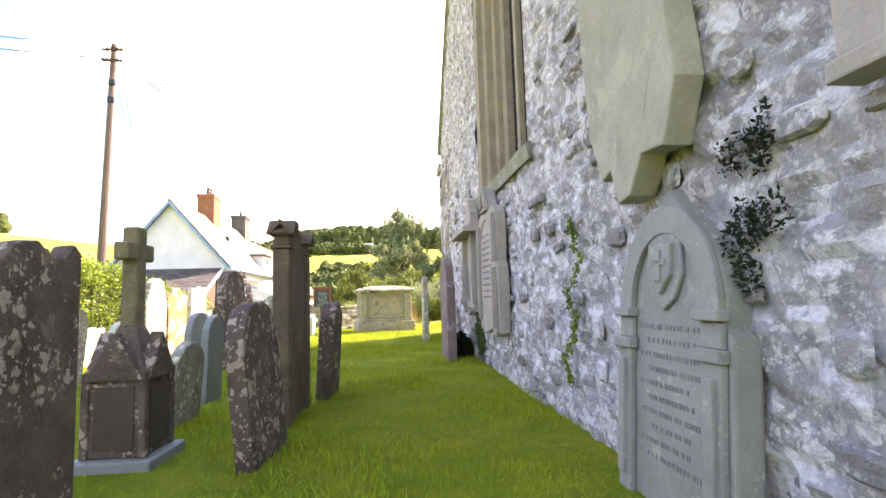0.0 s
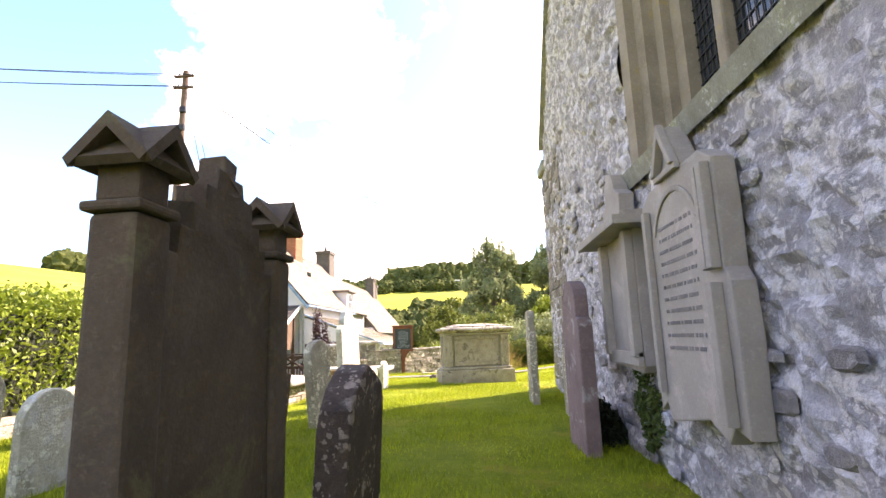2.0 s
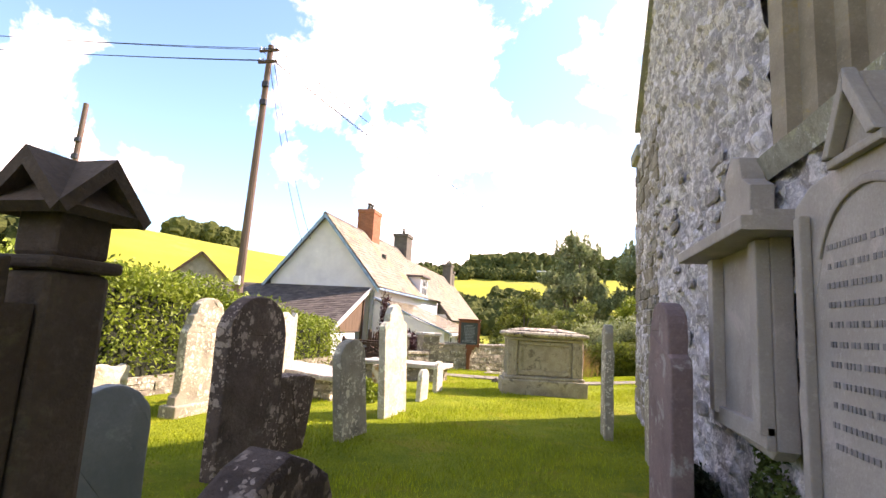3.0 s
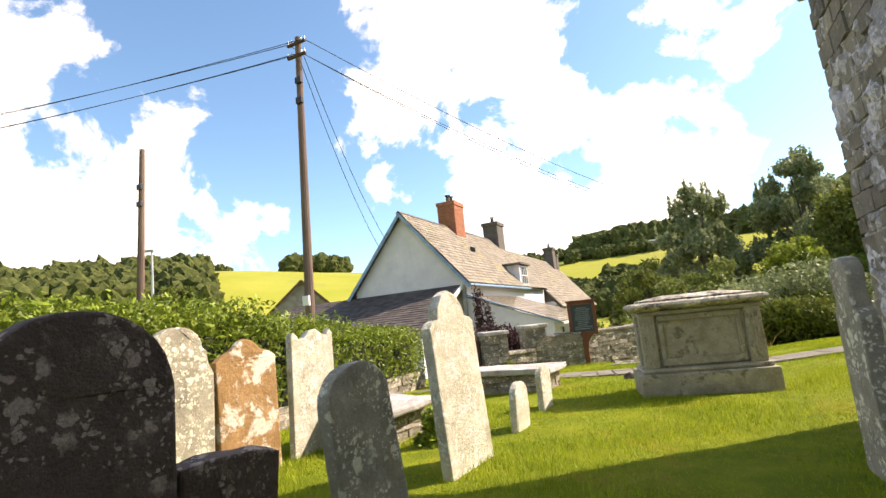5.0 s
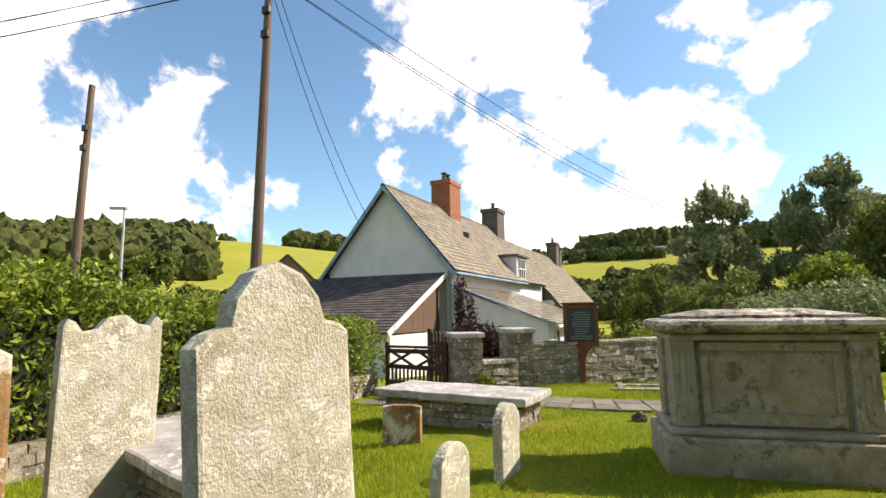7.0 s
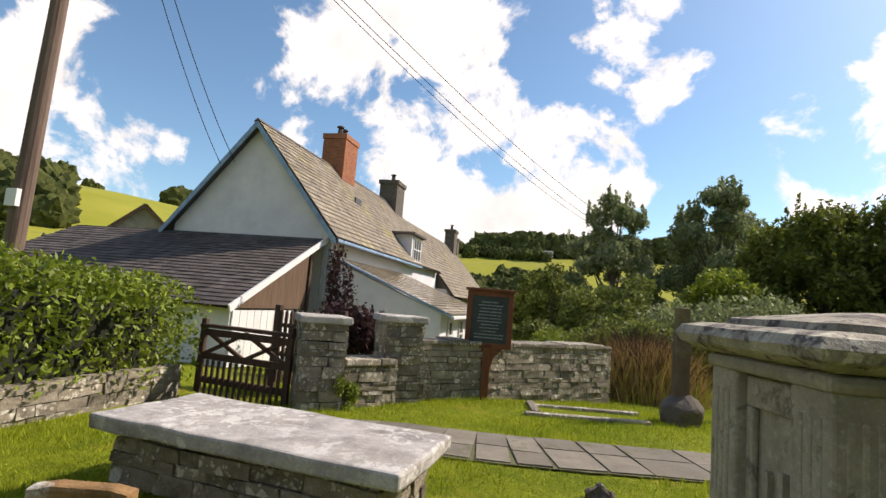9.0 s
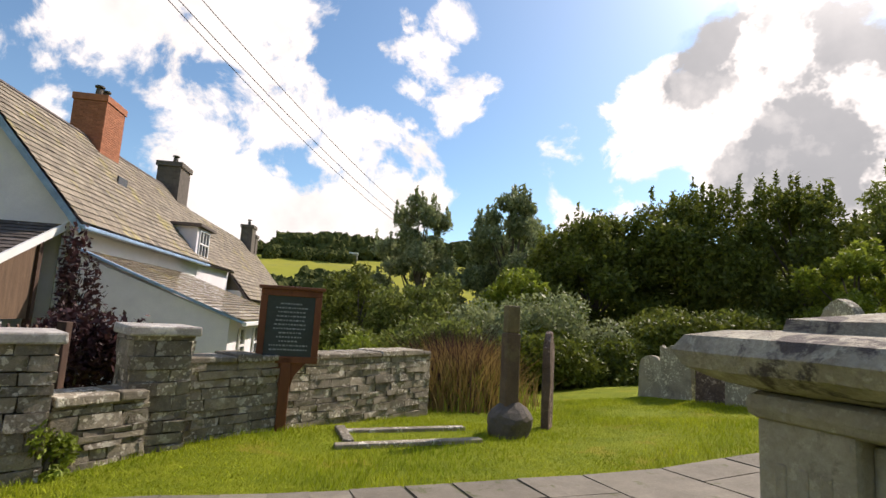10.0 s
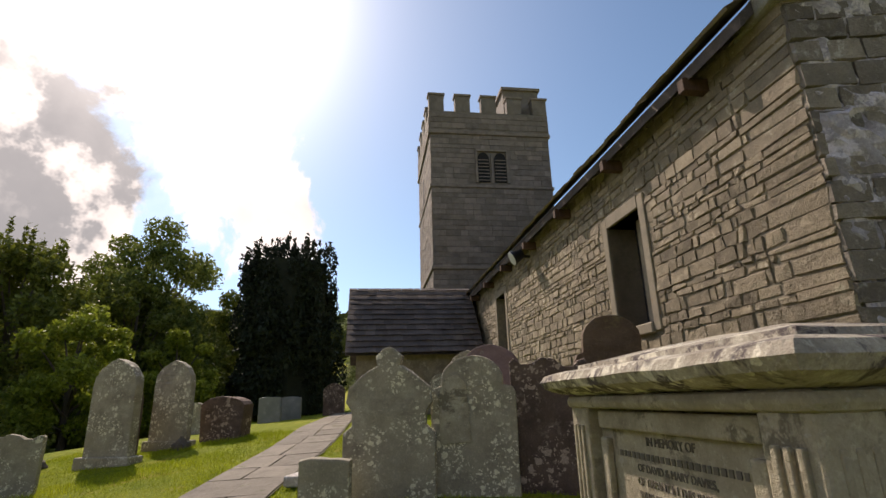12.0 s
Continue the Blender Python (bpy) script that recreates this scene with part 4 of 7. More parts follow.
def make_tower():
    """Square battlemented tower with string courses, louvred lights and a stair turret."""
    root = base("tower", 23.5, 24.6, -.85, 11, "square battlemented grey stone church tower with twin louvred belfry lights", "tower")
    root["kind"] = "structure"
    S = 5.7
    part("shaft", boxed(0, S, -S, 0, -.5, 15.0), M["towerstone"], root)
    for z, out, hgt in ((11.45, .07, .14), (14.15, .1, .18), (7.6, .09, .16)):
        part("string_course", boxed(-out, S + out, -S - out, out, z, z + hgt, bevel=.03), M["towerstring"], root)
    part("parapet", boxed(-.05, S + .05, -S - .05, .05, 14.33, 15.35), M["towerstone"], root)
    m = 5
    for side in range(4):
        for i in range(m):
            a = i * (S + .1 - .72) / (m - 1)
            if side == 0:
                b = (-.05, .35, -S - .05 + a, -S - .05 + a + .72)
            elif side == 1:
                b = (-.05 + a, -.05 + a + .72, -.35, .05)
            elif side == 2:
                b = (S - .35, S + .05, -S - .05 + a, -S - .05 + a + .72)
            else:
                b = (-.05 + a, -.05 + a + .72, -S - .05, -S + .35)
            if (side % 2 == 1) and i in (0, m - 1):
                continue
            part("merlon", boxed(b[0], b[1], b[2], b[3], 15.35, 16.2, bevel=.02), M["towerstone"], root)
            part("merlon_cap", boxed(b[0] - .05, b[1] + .05, b[2] - .05, b[3] + .05, 16.2, 16.3), M["towerstring"], root)
    part("stair_turret", boxed(.6, 2.2, -S + .1, -S + 1.9, 15, 17.1), M["towerstone"], root)
    part("turret_cap", boxed(.5, 2.3, -S, -S + 2.0, 17.1, 17.25), M["towerstring"], root)
    for yy in (-2.45, -3.25):
        bm = extrude_outline([(-.28, 11.75), (.28, 11.75), (.28, 12.9), *arc(0, 12.9, .28, 0, 180, 8, .35), (-.28, 12.9)], -.02, .04)
        bm.transform(pose(0, yy, 0, 0, 0, 90))
        part("belfry_light", bm, M["dusk"], root)
        for k in range(7):
            b = boxed(-.06, .02, yy - .26, yy + .26, 11.82 + k * .17, 11.86 + k * .17)
            part("louvre", b, M["towerstring"], root)
    bm = bmesh.new()
    for s in (-.32, .32):
        frame_bar(bm, (-.04, -2.85 + s * 2.3, 11.7), (-.04, -2.85 + s * 2.3, 13.3), .1, .1)
    frame_bar(bm, (-.04, -3.6, 13.35), (-.04, -2.1, 13.35), .12, .1)
    frame_bar(bm, (-.04, -2.85, 11.7), (-.04, -2.85, 13.1), .1, .1)
    part("light_surround", bm, M["towerstring"], root)
    bm = boxed(2.9, 3.5, -.03, .03, 11.8, 13.2)
    part("belfry_light", bm, M["dusk"], root)
    # coursed facing stones on the two faces in view
    rr = random.Random(9)
    bm = bmesh.new()
    z = 4.0
    while z < 15.2:
        h = rr.uniform(.2, .32)
        for face in (0, 1):
            x = 0
            while x < S:
                w = rr.uniform(.3, .75)
                x1 = min(S, x + w)
                o = rr.uniform(.012, .03)
                if not (face == 0 and 2.1 < x1 and x < 3.6 and z + h > 11.6 and z < 13.4):
                    if face == 0:
                        box(bm, -o - .05 * (z > 14.3), .01, -x1 + .012, -x - .012, z + .012, z + h - .012)
                    else:
                        box(bm, x + .012, x1 - .012, -.01, o + .05 * (z > 14.3), z + .012, z + h - .012)
                x = x1
        z += h
    ob = part("facing", bm, M["towerface"], root)
    ob["kind"] = "stuff"


M["towerstone"] = mat("tower_stone", (.20, .18, .155), scale=2, bump=.5)
M["towerstring"] = mat("tower_string", (.24, .21, .18), scale=3, bump=.3)
M["towerface"] = mat("tower_facing", (.215, .19, .165), (.14, .12, .10), (.29, .26, .23), scale=3, bump=.5, island=.22, fine=30)
make_tower()


def make_porch():
    root = base("porch", 17.6, 23.0, -.1, 11, "low stone porch with a stone-slated roof beside the church wall", "porch")
    root["kind"] = "structure"
    part("wall", boxed(0, 3.4, 0, 3.5, -.6, 3.0), M["southfar"], root)
    part("gable", extrude_outline([(0, 3.0), (3.4, 3.0), (1.7, 5.0)], 3.2, 3.5), M["southfar"], root)
    st = slate_slope("slate_covering", (-.3, -.2, 2.75), (0, 1, 0), Vector((2.0, 0, 2.3)).normalized(), 4.0, 3.05, .24, .32, M["roofdark"], root, thick=.03, lift=.06)
    st["kind"] = "stuff"
    bm = bmesh.new()
    vv = [bm.verts.new(p) for p in ((-.3, -.2, 2.7), (-.3, 3.8, 2.7), (1.7, 3.8, 5.0), (1.7, -.2, 5.0), (3.7, -.2, 2.7), (3.7, 3.8, 2.7))]
    bm.faces.new([vv[i] for i in (0, 1, 2, 3)]), bm.faces.new([vv[i] for i in (3, 2, 5, 4)])
    bmesh.ops.solidify(bm, geom=bm.faces[:], thickness=.06)
    part("roof", bm, M["roofdark"], root)


make_porch()

# ---- tablets and slabs on the east wall ----


def wall_tablet(name, label, y, z, pts, thick, material, extras=(), tilt=0.0, out=.0):
    """A tablet fixed flat on the east wall: outline in y (towards the corner) and z."""
    root = base(name, EX - .05 - out, y, z, 0, label, "memorial tablet", "memorials on the east wall")
    bm = extrude_outline([(a, b) for a, b in pts], 0, thick, bevel=.015)
    bmesh.ops.triangulate(bm, faces=[f for f in bm.faces if len(f.verts) > 4])
    bmesh.ops.subdivide_edges(bm, edges=[e for e in bm.edges if e.calc_length() > .2], cuts=2)
    rough_up(bm, .006, 5, y)
    turn = pose(0, 0, 0, 0, 0, 90) @ pose(0, 0, 0, tilt, 0, 0)
    bm.transform(turn)
    part("panel", bm, material, root)
    for pname, p, t0, t1 in extras:
        b = extrude_outline(list(p), t0, t1, bevel=.01)
        b.transform(turn)
        part(pname, b, material, root)
    return root, turn


M["tabletdark"] = mat("tablet_lettering", (.24, .22, .22), scale=5, bump=0)
rect = lambda a, b, c, d: [(a, c), (b, c), (b, d), (a, d)]
t1, turn = wall_tablet("wall_tablet", "large grey carved gabled memorial tablet with fluted pilasters on wall", 12.95, .58,
    [(-.66, .06), (-.5, .1), (-.42, 0), (-.2, .1), (.1, .05), (.42, .0), (.5, .12), (.62, .05), (.66, .7), (.62, .78), (.62, 1.62), (.45, 1.7), (.2, 1.72), (0, 2.06), (-.2, 1.72), (-.45, 1.72), (-.62, 1.62), (-.62, .98), (-.68, .9)], .14, M["tablet"],
    extras=[("pilaster", rect(-.60, -.53, .98, 1.6), .14, .2), ("pilaster", rect(-.50, -.45, .98, 1.6), .14, .19), ("pilaster", rect(.45, .52, .2, 1.55), .14, .19), ("pilaster", rect(-.58, -.50, .12, .9), .14, .21),
            ("moulding", [(-.2, 1.70), (.2, 1.70), (.2, 1.74), (-.2, 1.74)], .14, .18), ("gable_moulding", [(-.2, 1.74), (-.14, 1.74), (0, 1.98), (.0, 2.08)], .14, .2), ("gable_moulding", [(.2, 1.74), (0, 2.08), (0, 1.98), (.14, 1.74)], .14, .2),
            ("arch_moulding", arc(0, 1.2, .42, 20, 160, 12) + arc(0, 1.2, .38, 160, 20, 12), .14, .155)])
bm = bmesh.new()
for i in range(11):
    rr = random.Random(40 + i)
    k = -.3 + rr.uniform(0, .06)
    while k < .32:
        w = rr.uniform(.012, .03)
        box(bm, k, k + w, .138, .144, 1.36 - i * .085, 1.385 - i * .085)
        k += w + (.03 if rr.random() < .2 else .012)
bm.transform(turn)
part("inscription", bm, M["tabletdark"], t1)["kind"] = "stuff"
t2, turn2 = wall_tablet("wall_tablet", "tall narrow memorial tablet with moulded cornice and broken urn", 14.45, .93,
    [(-.5, 0), (-.42, -.06), (.46, -.02), (.5, .06), (.5, 1.2), (-.5, 1.2)], .12, M["tablet"],
    extras=[("cornice", rect(-.72, .8, 1.2, 1.28), 0, .34), ("cornice", rect(-.66, .72, 1.28, 1.33), 0, .26), ("pilaster", rect(-.5, -.38, .08, 1.18), .12, .2), ("pilaster", rect(.36, .48, .08, 1.18), .12, .2),
            ("urn", [(-.32, 1.33), (.3, 1.33), (.26, 1.5), (.12, 1.58), (.16, 1.7), (.02, 1.86), (-.14, 1.8), (-.2, 1.64), (-.34, 1.56)], .02, .16), ("base_band", rect(-.5, .5, .0, .12), .12, .17)])
t3, _ = wall_tablet("stone_slab", "very tall greenish weathered stone slab with a broken foot", 8.75, 1.62,
    [(-.42, .2), (-.2, .22), (-.05, .02), (.1, .0), (.18, .22), (.3, .18), (.46, .5), (.52, 1.2), (.56, 2.0), (.5, 2.7), (.1, 2.9), (-.4, 2.8), (-.52, 2.2), (-.5, 1.0), (-.56, .5)], .16, M["tabletgreen"])
t4, turn4 = wall_tablet("wall_tablet", "small grey tablet let into the rubble near the big slab", 7.0, 1.78,
    [(-.45, .0), (.44, .04), (.47, .75), (-.43, .78)], .07, M["tablet"], extras=[("ledge", rect(-.5, .42, -.05, .02), 0, .14)])
rb = wall_tablet("ledge_stone", "row of ledge stones leaning in the joint of the wall", 10.9, 2.0, rect(-.2, .25, 0, .08), .05, M["eaststone"])


def make_leaning_headstone():
    """Big round-headed headstone with a carved shield, leaning on the east wall."""
    root = base("leaning_headstone", 5.94, 8.52, -.02, 90, "round-headed grey headstone with carved shield leaning on the church wall", "gravestone", "memorials on the east wall")
    lean = pose(0, 0, 0, 4, 0, 0) @ pose(0, 0, 0, 0, 0, 0)
    prof = [(-.5, -.1), (.5, -.1), (.5, .92), (.46, .95), *arc(0, 1.02, .46, 0, 72, 7, .5), (.12, 1.55), (0, 1.66), (-.12, 1.55), *arc(0, 1.02, .46, 108, 180, 7, .5), (-.46, .95), (-.5, .92)]
    bm = extrude_outline(prof, -.09, .05, bevel=.02)
    rough_up(bm, .005, 5)
    bm.transform(lean)
    part("slab", bm, M["headlean"], root)
    band = arc(0, 1.02, .46, 0, 180, 16, .54)
    inner = arc(0, 1.02, .33, 180, 0, 16, .40)
    b = extrude_outline(band + inner, .05, .085, bevel=.008)
    b.transform(lean)
    part("arch_moulding", b, M["headlean"], root)
    for s in (-1, 1):
        for (a, c, z0, z1, o) in ((.33, .47, 0, .8, .085), (.30, .49, .8, .86, .11), (.32, .47, .86, .98, .08), (.30, .49, .98, 1.03, .115), (.37, .44, .1, .74, .11)):
            x0, x1 = sorted((s * a, s * c))
            b = boxed(x0, x1, .05, o, z0, z1, bevel=.008)
            b.transform(lean)
            part("pilaster", b, M["headlean"], root)
    b = extrude_outline([(-.1, 1.2), (0, 1.1), (.1, 1.2), (.11, 1.36), (-.11, 1.36)], .05, .10, bevel=.012)
    b.transform(lean)
    part("shield", b, M["headlean"], root)
    b = extrude_outline([(-.17, 1.2), (-.1, 1.08), (0, 1.02), (.1, 1.08), (.17, 1.2), (.15, 1.4), (.06, 1.44), (-.06, 1.44), (-.15, 1.4)], .05, .075, bevel=.012)
    b.transform(lean)
    part("mantling", b, M["headlean"], root)
    bm = boxed(-.03, .03, .1, .112, 1.17, 1.33)
    box(bm, -.07, .07, .1, .112, 1.25, 1.28)
    bm.transform(lean)
    part("shield_charge", bm, M["headlean"], root)
    bm = bmesh.new()
    for i in range(10):
        rr = random.Random(70 + i)
        k = -.27 + (rr.uniform(0, .1) if i % 3 else .0)
        while k < .27 - (.08 if i % 2 else 0):
            w = rr.uniform(.012, .028)
            box(bm, k, k + w, .05, .053, .92 - i * .075, .945 - i * .075)
            k += w + (.028 if rr.random() < .2 else .009)
    bm.transform(lean)
    part("inscription", bm, M["tabletdark"], root)["kind"] = "stuff"


M["headlean"] = mat("leaning_headstone_grey", (.27, .265, .25), (.19, .19, .18), (.34, .335, .31), scale=2.2, bump=.25, blotch=(.38, .38, .30), blotch_amount=.25, spots=(.5, .5, .44), spots_scale=30, spots_amount=.25)
make_leaning_headstone()

# ---- gravestones: (label, x, y, turn, width, height, outline, stone, thickness, lean, tip, plinth) ----
STONES = (
    ("dark brown lichened headstone with a scrolled shouldered top", 2.77, 8.62, 86, .80, 1.44, "scroll", "dark", .13, 0, 0, 0),
    ("leaning dark round-headed headstone with white lichen spots", 3.62, 9.95, 84, .74, 1.12, "round", "dark", .13, -2, -5, 0),
    ("small leaning dark grey headstone with a cut corner", 2.59, 11.15, 87, .60, .76, "gothic", "grey", .10, -4, 5, 0),
    ("plain smooth blue-grey headstone with a low pointed top", 2.50, 12.2, 85, .42, .98, "gothic", "slate", .09, 0, 2, 0),
    ("smooth blue-grey round-headed headstone in the church's shade", 1.9, 13.55, 85, .66, .98, "round", "slate", .09, 0, 0, 0),
    ("grey headstone with a moulded gothic head behind the pillared stone", 3.82, 12.2, 86, .66, 1.08, "gothic", "dark", .16, 0, 3, 0),
    ("whitened lichen-covered headstone leaning in the sun", -.08, 12.25, 92, .85, .95, "round", "pale", .12, 5, -4, 0),
    ("grey and white mottled headstone with a rounded top", .12, 13.6, 86, .60, 1.1, "round", "grey", .12, 3, 3, 0),
    ("white lichened round-topped headstone", .70, 13.9, 85, .56, .87, "round", "pale", .10, 0, 0, 0),
    ("big dark round-shouldered headstone spotted with white lichen", 1.85, 15.2, 84, .84, 1.64, "round", "dark", .16, 0, 0, 0),
    ("tall tan headstone with moulded shoulders on a wide plinth", -.35, 17.35, 84, .88, 1.66, "shouldered_tall", "grey", .14, 0, 1, .06),
    ("low pale yellowish broad headstone", -1.0, 16.25, 84, .84, .70, "scroll", "pale", .12, 0, 0, 0),
    ("low dark weathered block of a headstone", 1.85, 15.9, 80, .6, .84, "flat", "dark", .16, 5, 4, 0),
    ("leaning dark headstone with a scalloped top, half in the sun", 2.26, 16.9, 82, .62, 1.2, "round", "grey", .12, -6, -3, 0),
    ("orange and white peeling headstone with a wavy top", -.2, 18.15, 82, .76, 1.48, "ogee", "orange", .11, -1, 0, 0),
    ("white-lichened headstone with a broken scrolled top", -.1, 19.1, 82, .70, 1.52, "scroll", "pale", .11, 1, 0, 0),
    ("tall leaning white-lichened headstone with a pointed head", 2.3, 18.42, 83, .80, 1.68, "point", "pale", .11, -3, -2, 0),
    ("small white stone marker in the turf", 2.38, 19.85, 84, .40, .55, "round", "pale", .09, 3, 0, 0),
    ("small white-spotted headstone by the low slab", 2.40, 21.0, 85, .40, .60, "gothic", "pale", .09, 0, 0, 0),
    ("reddish stone headstone leaning against the church wall", 5.60, 15.1, 92, .78, 1.75, "shoulder", "red", .15, 0, 0, 0),
    ("narrow grey headstone near the church corner", 5.43, 18.35, 92, .50, 1.53, "shoulder", "grey", .12, 0, 0, 0),
    ("pale low stone propped beside the church wall", 5.82, 17.1, 90, .55, .95, "round", "grey", .10, 0, 0, 0),
    ("small dark square headstone beside the path", 7.5, 24.6, 88, .50, .52, "flat", "grey", .13, 0, 0, 0),
    ("big ornate shaped grey headstone with a trefoil top", 7.95, 24.05, 88, .98, 1.55, "ornate", "grey", .14, 0, 0, 0),
    ("broad brown round-headed headstone with white lichen at its foot", 8.05, 23.15, 85, .92, 1.42, "shoulder", "grey", .13, 0, 0, 0),
    ("dark headstone with a carved scrolled head in the row", 8.10, 22.3, 86, .86, 1.38, "scroll", "dark", .13, 0, 0, 0),
    ("red-brown round headstone behind the row", 9.3, 22.9, 86, .80, 1.55, "round", "red", .12, 0, 0, 0),
    ("dark shouldered headstone close under the church window", 8.8, 21.4, 88, .95, 1.95, "shoulder", "brown", .14, 0, 0, 0),
    ("grey headstone further along the south wall", 10.9, 23.2, 86, .7, 1.5, "gothic", "grey", .12, 0, 0, 0),
    ("grey headstone with a round head in the row of four", 9.05, 31.9, 106, .66, .90, "round", "grey", .12, -3, 0, 0),
    ("mottled scrolled headstone in the row of four", 9.2, 31.15, 106, .76, 1.08, "scroll", "grey", .12, 3, 0, 0),
    ("low grey headstone in the row of four", 9.3, 30.2, 108, .72, .80, "scroll", "dark", .12, 0, 0, 0),
    ("low mottled headstone at the end of the row of four", 9.35, 29.45, 108, .70, .82, "scroll", "grey", .12, -2, 0, 0),
    ("tall gothic headstone with white lichen streaks on a plinth", 11.4, 29.5, 84, .86, 1.82, "gothic", "grey", .2, 0, 0, .1),
    ("brown headstone between two tall ones", 12.4, 30.0, 84, .7, 1.45, "gothic", "brown", .12, 0, 0, 0),
    ("tall pointed grey headstone with rounded shoulders", 12.95, 29.35, 84, .84, 1.76, "gothic", "grey", .16, 0, 0, .08),
    ("distant low grey headstone", 18.0, 31.5, 84, .7, .9, "round", "grey", .12, 0, 0, 0),
    ("distant pale headstone near the yew", 22.5, 31.0, 88, .9, .95, "flat", "slate", .14, 0, 0, 0),
    ("distant pale flat headstone near the yew", 23.8, 30.6, 88, .8, .9, "flat", "slate", .14, 0, 0, 0),
    ("dark pointed headstone under the yew", 24.0, 28.9, 88, .9, 1.25, "gothic", "dark", .14, 0, 0, 0),
    ("brown headstone far along the path", 20.0, 24.8, 88, .8, 1.2, "gothic", "brown", .12, 0, 0, 0),
    ("grey headstone far along the path", 17.2, 24.0, 88, .7, 1.1, "round", "grey", .12, 0, 0, 0),
    ("small pale headstone stained orange beside the low slab", .96, 21.7, 14, .44, .42, "flat", "orange", .1, 0, 0, 0),
    ("thin mottled headstone behind the broken cross", 5.45, 28.6, 62, .46, 1.38, "gothic", "dark", .11, 0, 0, 0),
)
for label, x, y, turn_, w, h, kind, m, th, ln, tp, pl in STONES:
    stone = headstone("headstone", label, x, y, turn_, w, h, kind, M[m], th, ln, tp, pl)
    if label.startswith("broad brown"):
        part("smooth_face", rough_up(extrude_outline([(.03, .52), (.36, .50), (.37, 1.02), (.30, 1.17), (.17, 1.22), (.06, 1.12)], th / 2 - .01, th / 2 + .016, bevel=.004), .004, 8), M["tomb"], stone)


def make_pillared_stone():
    """Tall headstone between two square pillars with little gabled caps."""
    root = base("pillared_headstone", 3.60, 11.20, ground_z(3.5, 11), 88, "tall brown headstone between two square pillars with gabled caps", "gravestone", "gravestones in the churchyard")
    for x in (-.43, .43):
        part("pillar", rough_up(boxed(x - .075, x + .075, -.075, .075, -.1, 1.58, bevel=.02), .004, 5), M["brown"], root)
        part("pillar_neck", boxed(x - .09, x + .09, -.09, .09, 1.58, 1.61, bevel=.01), M["brown"], root)
        part("pillar_head", boxed(x - .065, x + .065, -.065, .065, 1.61, 1.74, bevel=.01), M["brown"], root)
        bm = bmesh.new()
        for g in (0, 90):
            n = extrude_outline([(-.12, 1.72), (-.1, 1.70), (0, 1.80), (.1, 1.70), (.12, 1.72), (0, 1.845)], -.12, .12)
            n.transform(pose(x, 0, 0, 0, 0, g))
            me = bpy.data.meshes.new("tmp")
            n.to_mesh(me), n.free()
            bm.from_mesh(me)
            bpy.data.meshes.remove(me)
        part("gabled_cap", bm, M["brown"], root)
    half = [(.35, -.1), (.35, 1.50), (.29, 1.50), (.29, 1.59), (.23, 1.59), (.23, 1.68), (.165, 1.68), (.165, 1.76), (.10, 1.76), (.10, 1.83), (.045, 1.83), (.045, 1.89)]
    steps = half + [(-x, z) for x, z in reversed(half)]
    bm = extrude_outline(steps, -.055, .055, bevel=.008)
    bmesh.ops.triangulate(bm, faces=[f for f in bm.faces if len(f.verts) > 4])
    bmesh.ops.subdivide_edges(bm, edges=[e for e in bm.edges if e.calc_length() > .12], cuts=3)
    rough_up(rough_up(bm, .014, 6), .008, 17)
    part("slab", bm, M["brown"], root)


make_pillared_stone()


def make_cross_monument():
    """Stone cross on a hipped, gabled pedestal with a slate plinth."""
    root = base("cross_monument", 2.67, 10.0, ground_z(2.6, 10), 87, "short mossy stone cross on a dark gabled pedestal", "grave monument")
    part("plinth", boxed(-.42, .42, -.42, .42, -.05, .08, bevel=.02), M["slate"], root)
    part("pedestal", rough_up(boxed(-.30, .30, -.30, .30, .08, .62, bevel=.02), .004, 5), M["dark"], root)
    for a in range(4):
        bm = boxed(-.2, .2, .30, .315, .14, .56)
        bm.transform(pose(0, 0, 0, 0, 0, 90 * a))
        part("panel", bm, M["darkpanel"], root)
        bm = extrude_outline([(-.30, .60), (.30, .60), (0, .92)], .2, .34, bevel=.01)
        bm.transform(pose(0, 0, 0, 0, 0, 90 * a))
        part("gablet", bm, M["dark"], root)
        bm = boxed(.25, .33, .25, .33, .08, .66, bevel=.015)
        bm.transform(pose(0, 0, 0, 0, 0, 90 * a))
        part("corner_shaft", bm, M["dark"], root)
    bm = bmesh.new()
    bmesh.ops.create_cone(bm, cap_ends=True, segments=4, radius1=.40, radius2=.10, depth=.36)
    bm.transform(pose(0, 0, .82, 0, 0, 45))
    part("hipped_top", rough_up(bm, .006, 6), M["dark"], root)
    for piece in root.children:
        piece.data.transform(Matrix.Diagonal((.66, .66, 1, 1)))
    part("shaft", boxed(-.065, .065, -.06, .06, .95, 1.69, bevel=.02), M["crossstone"], root)
    part("crossbar", boxed(-.185, .185, -.055, .055, 1.44, 1.57, bevel=.018), M["crossstone"], root)


M["darkpanel"] = mat("slate_panel", (.085, .06, .05), scale=2, bump=.1, rough=.5)
M["crossstone"] = mat("mossy_cross_stone", (.20, .16, .08), (.10, .08, .05), (.30, .25, .13), scale=6, bump=.4, spots=(.45, .43, .33), spots_scale=22, spots_amount=.3)
make_cross_monument()


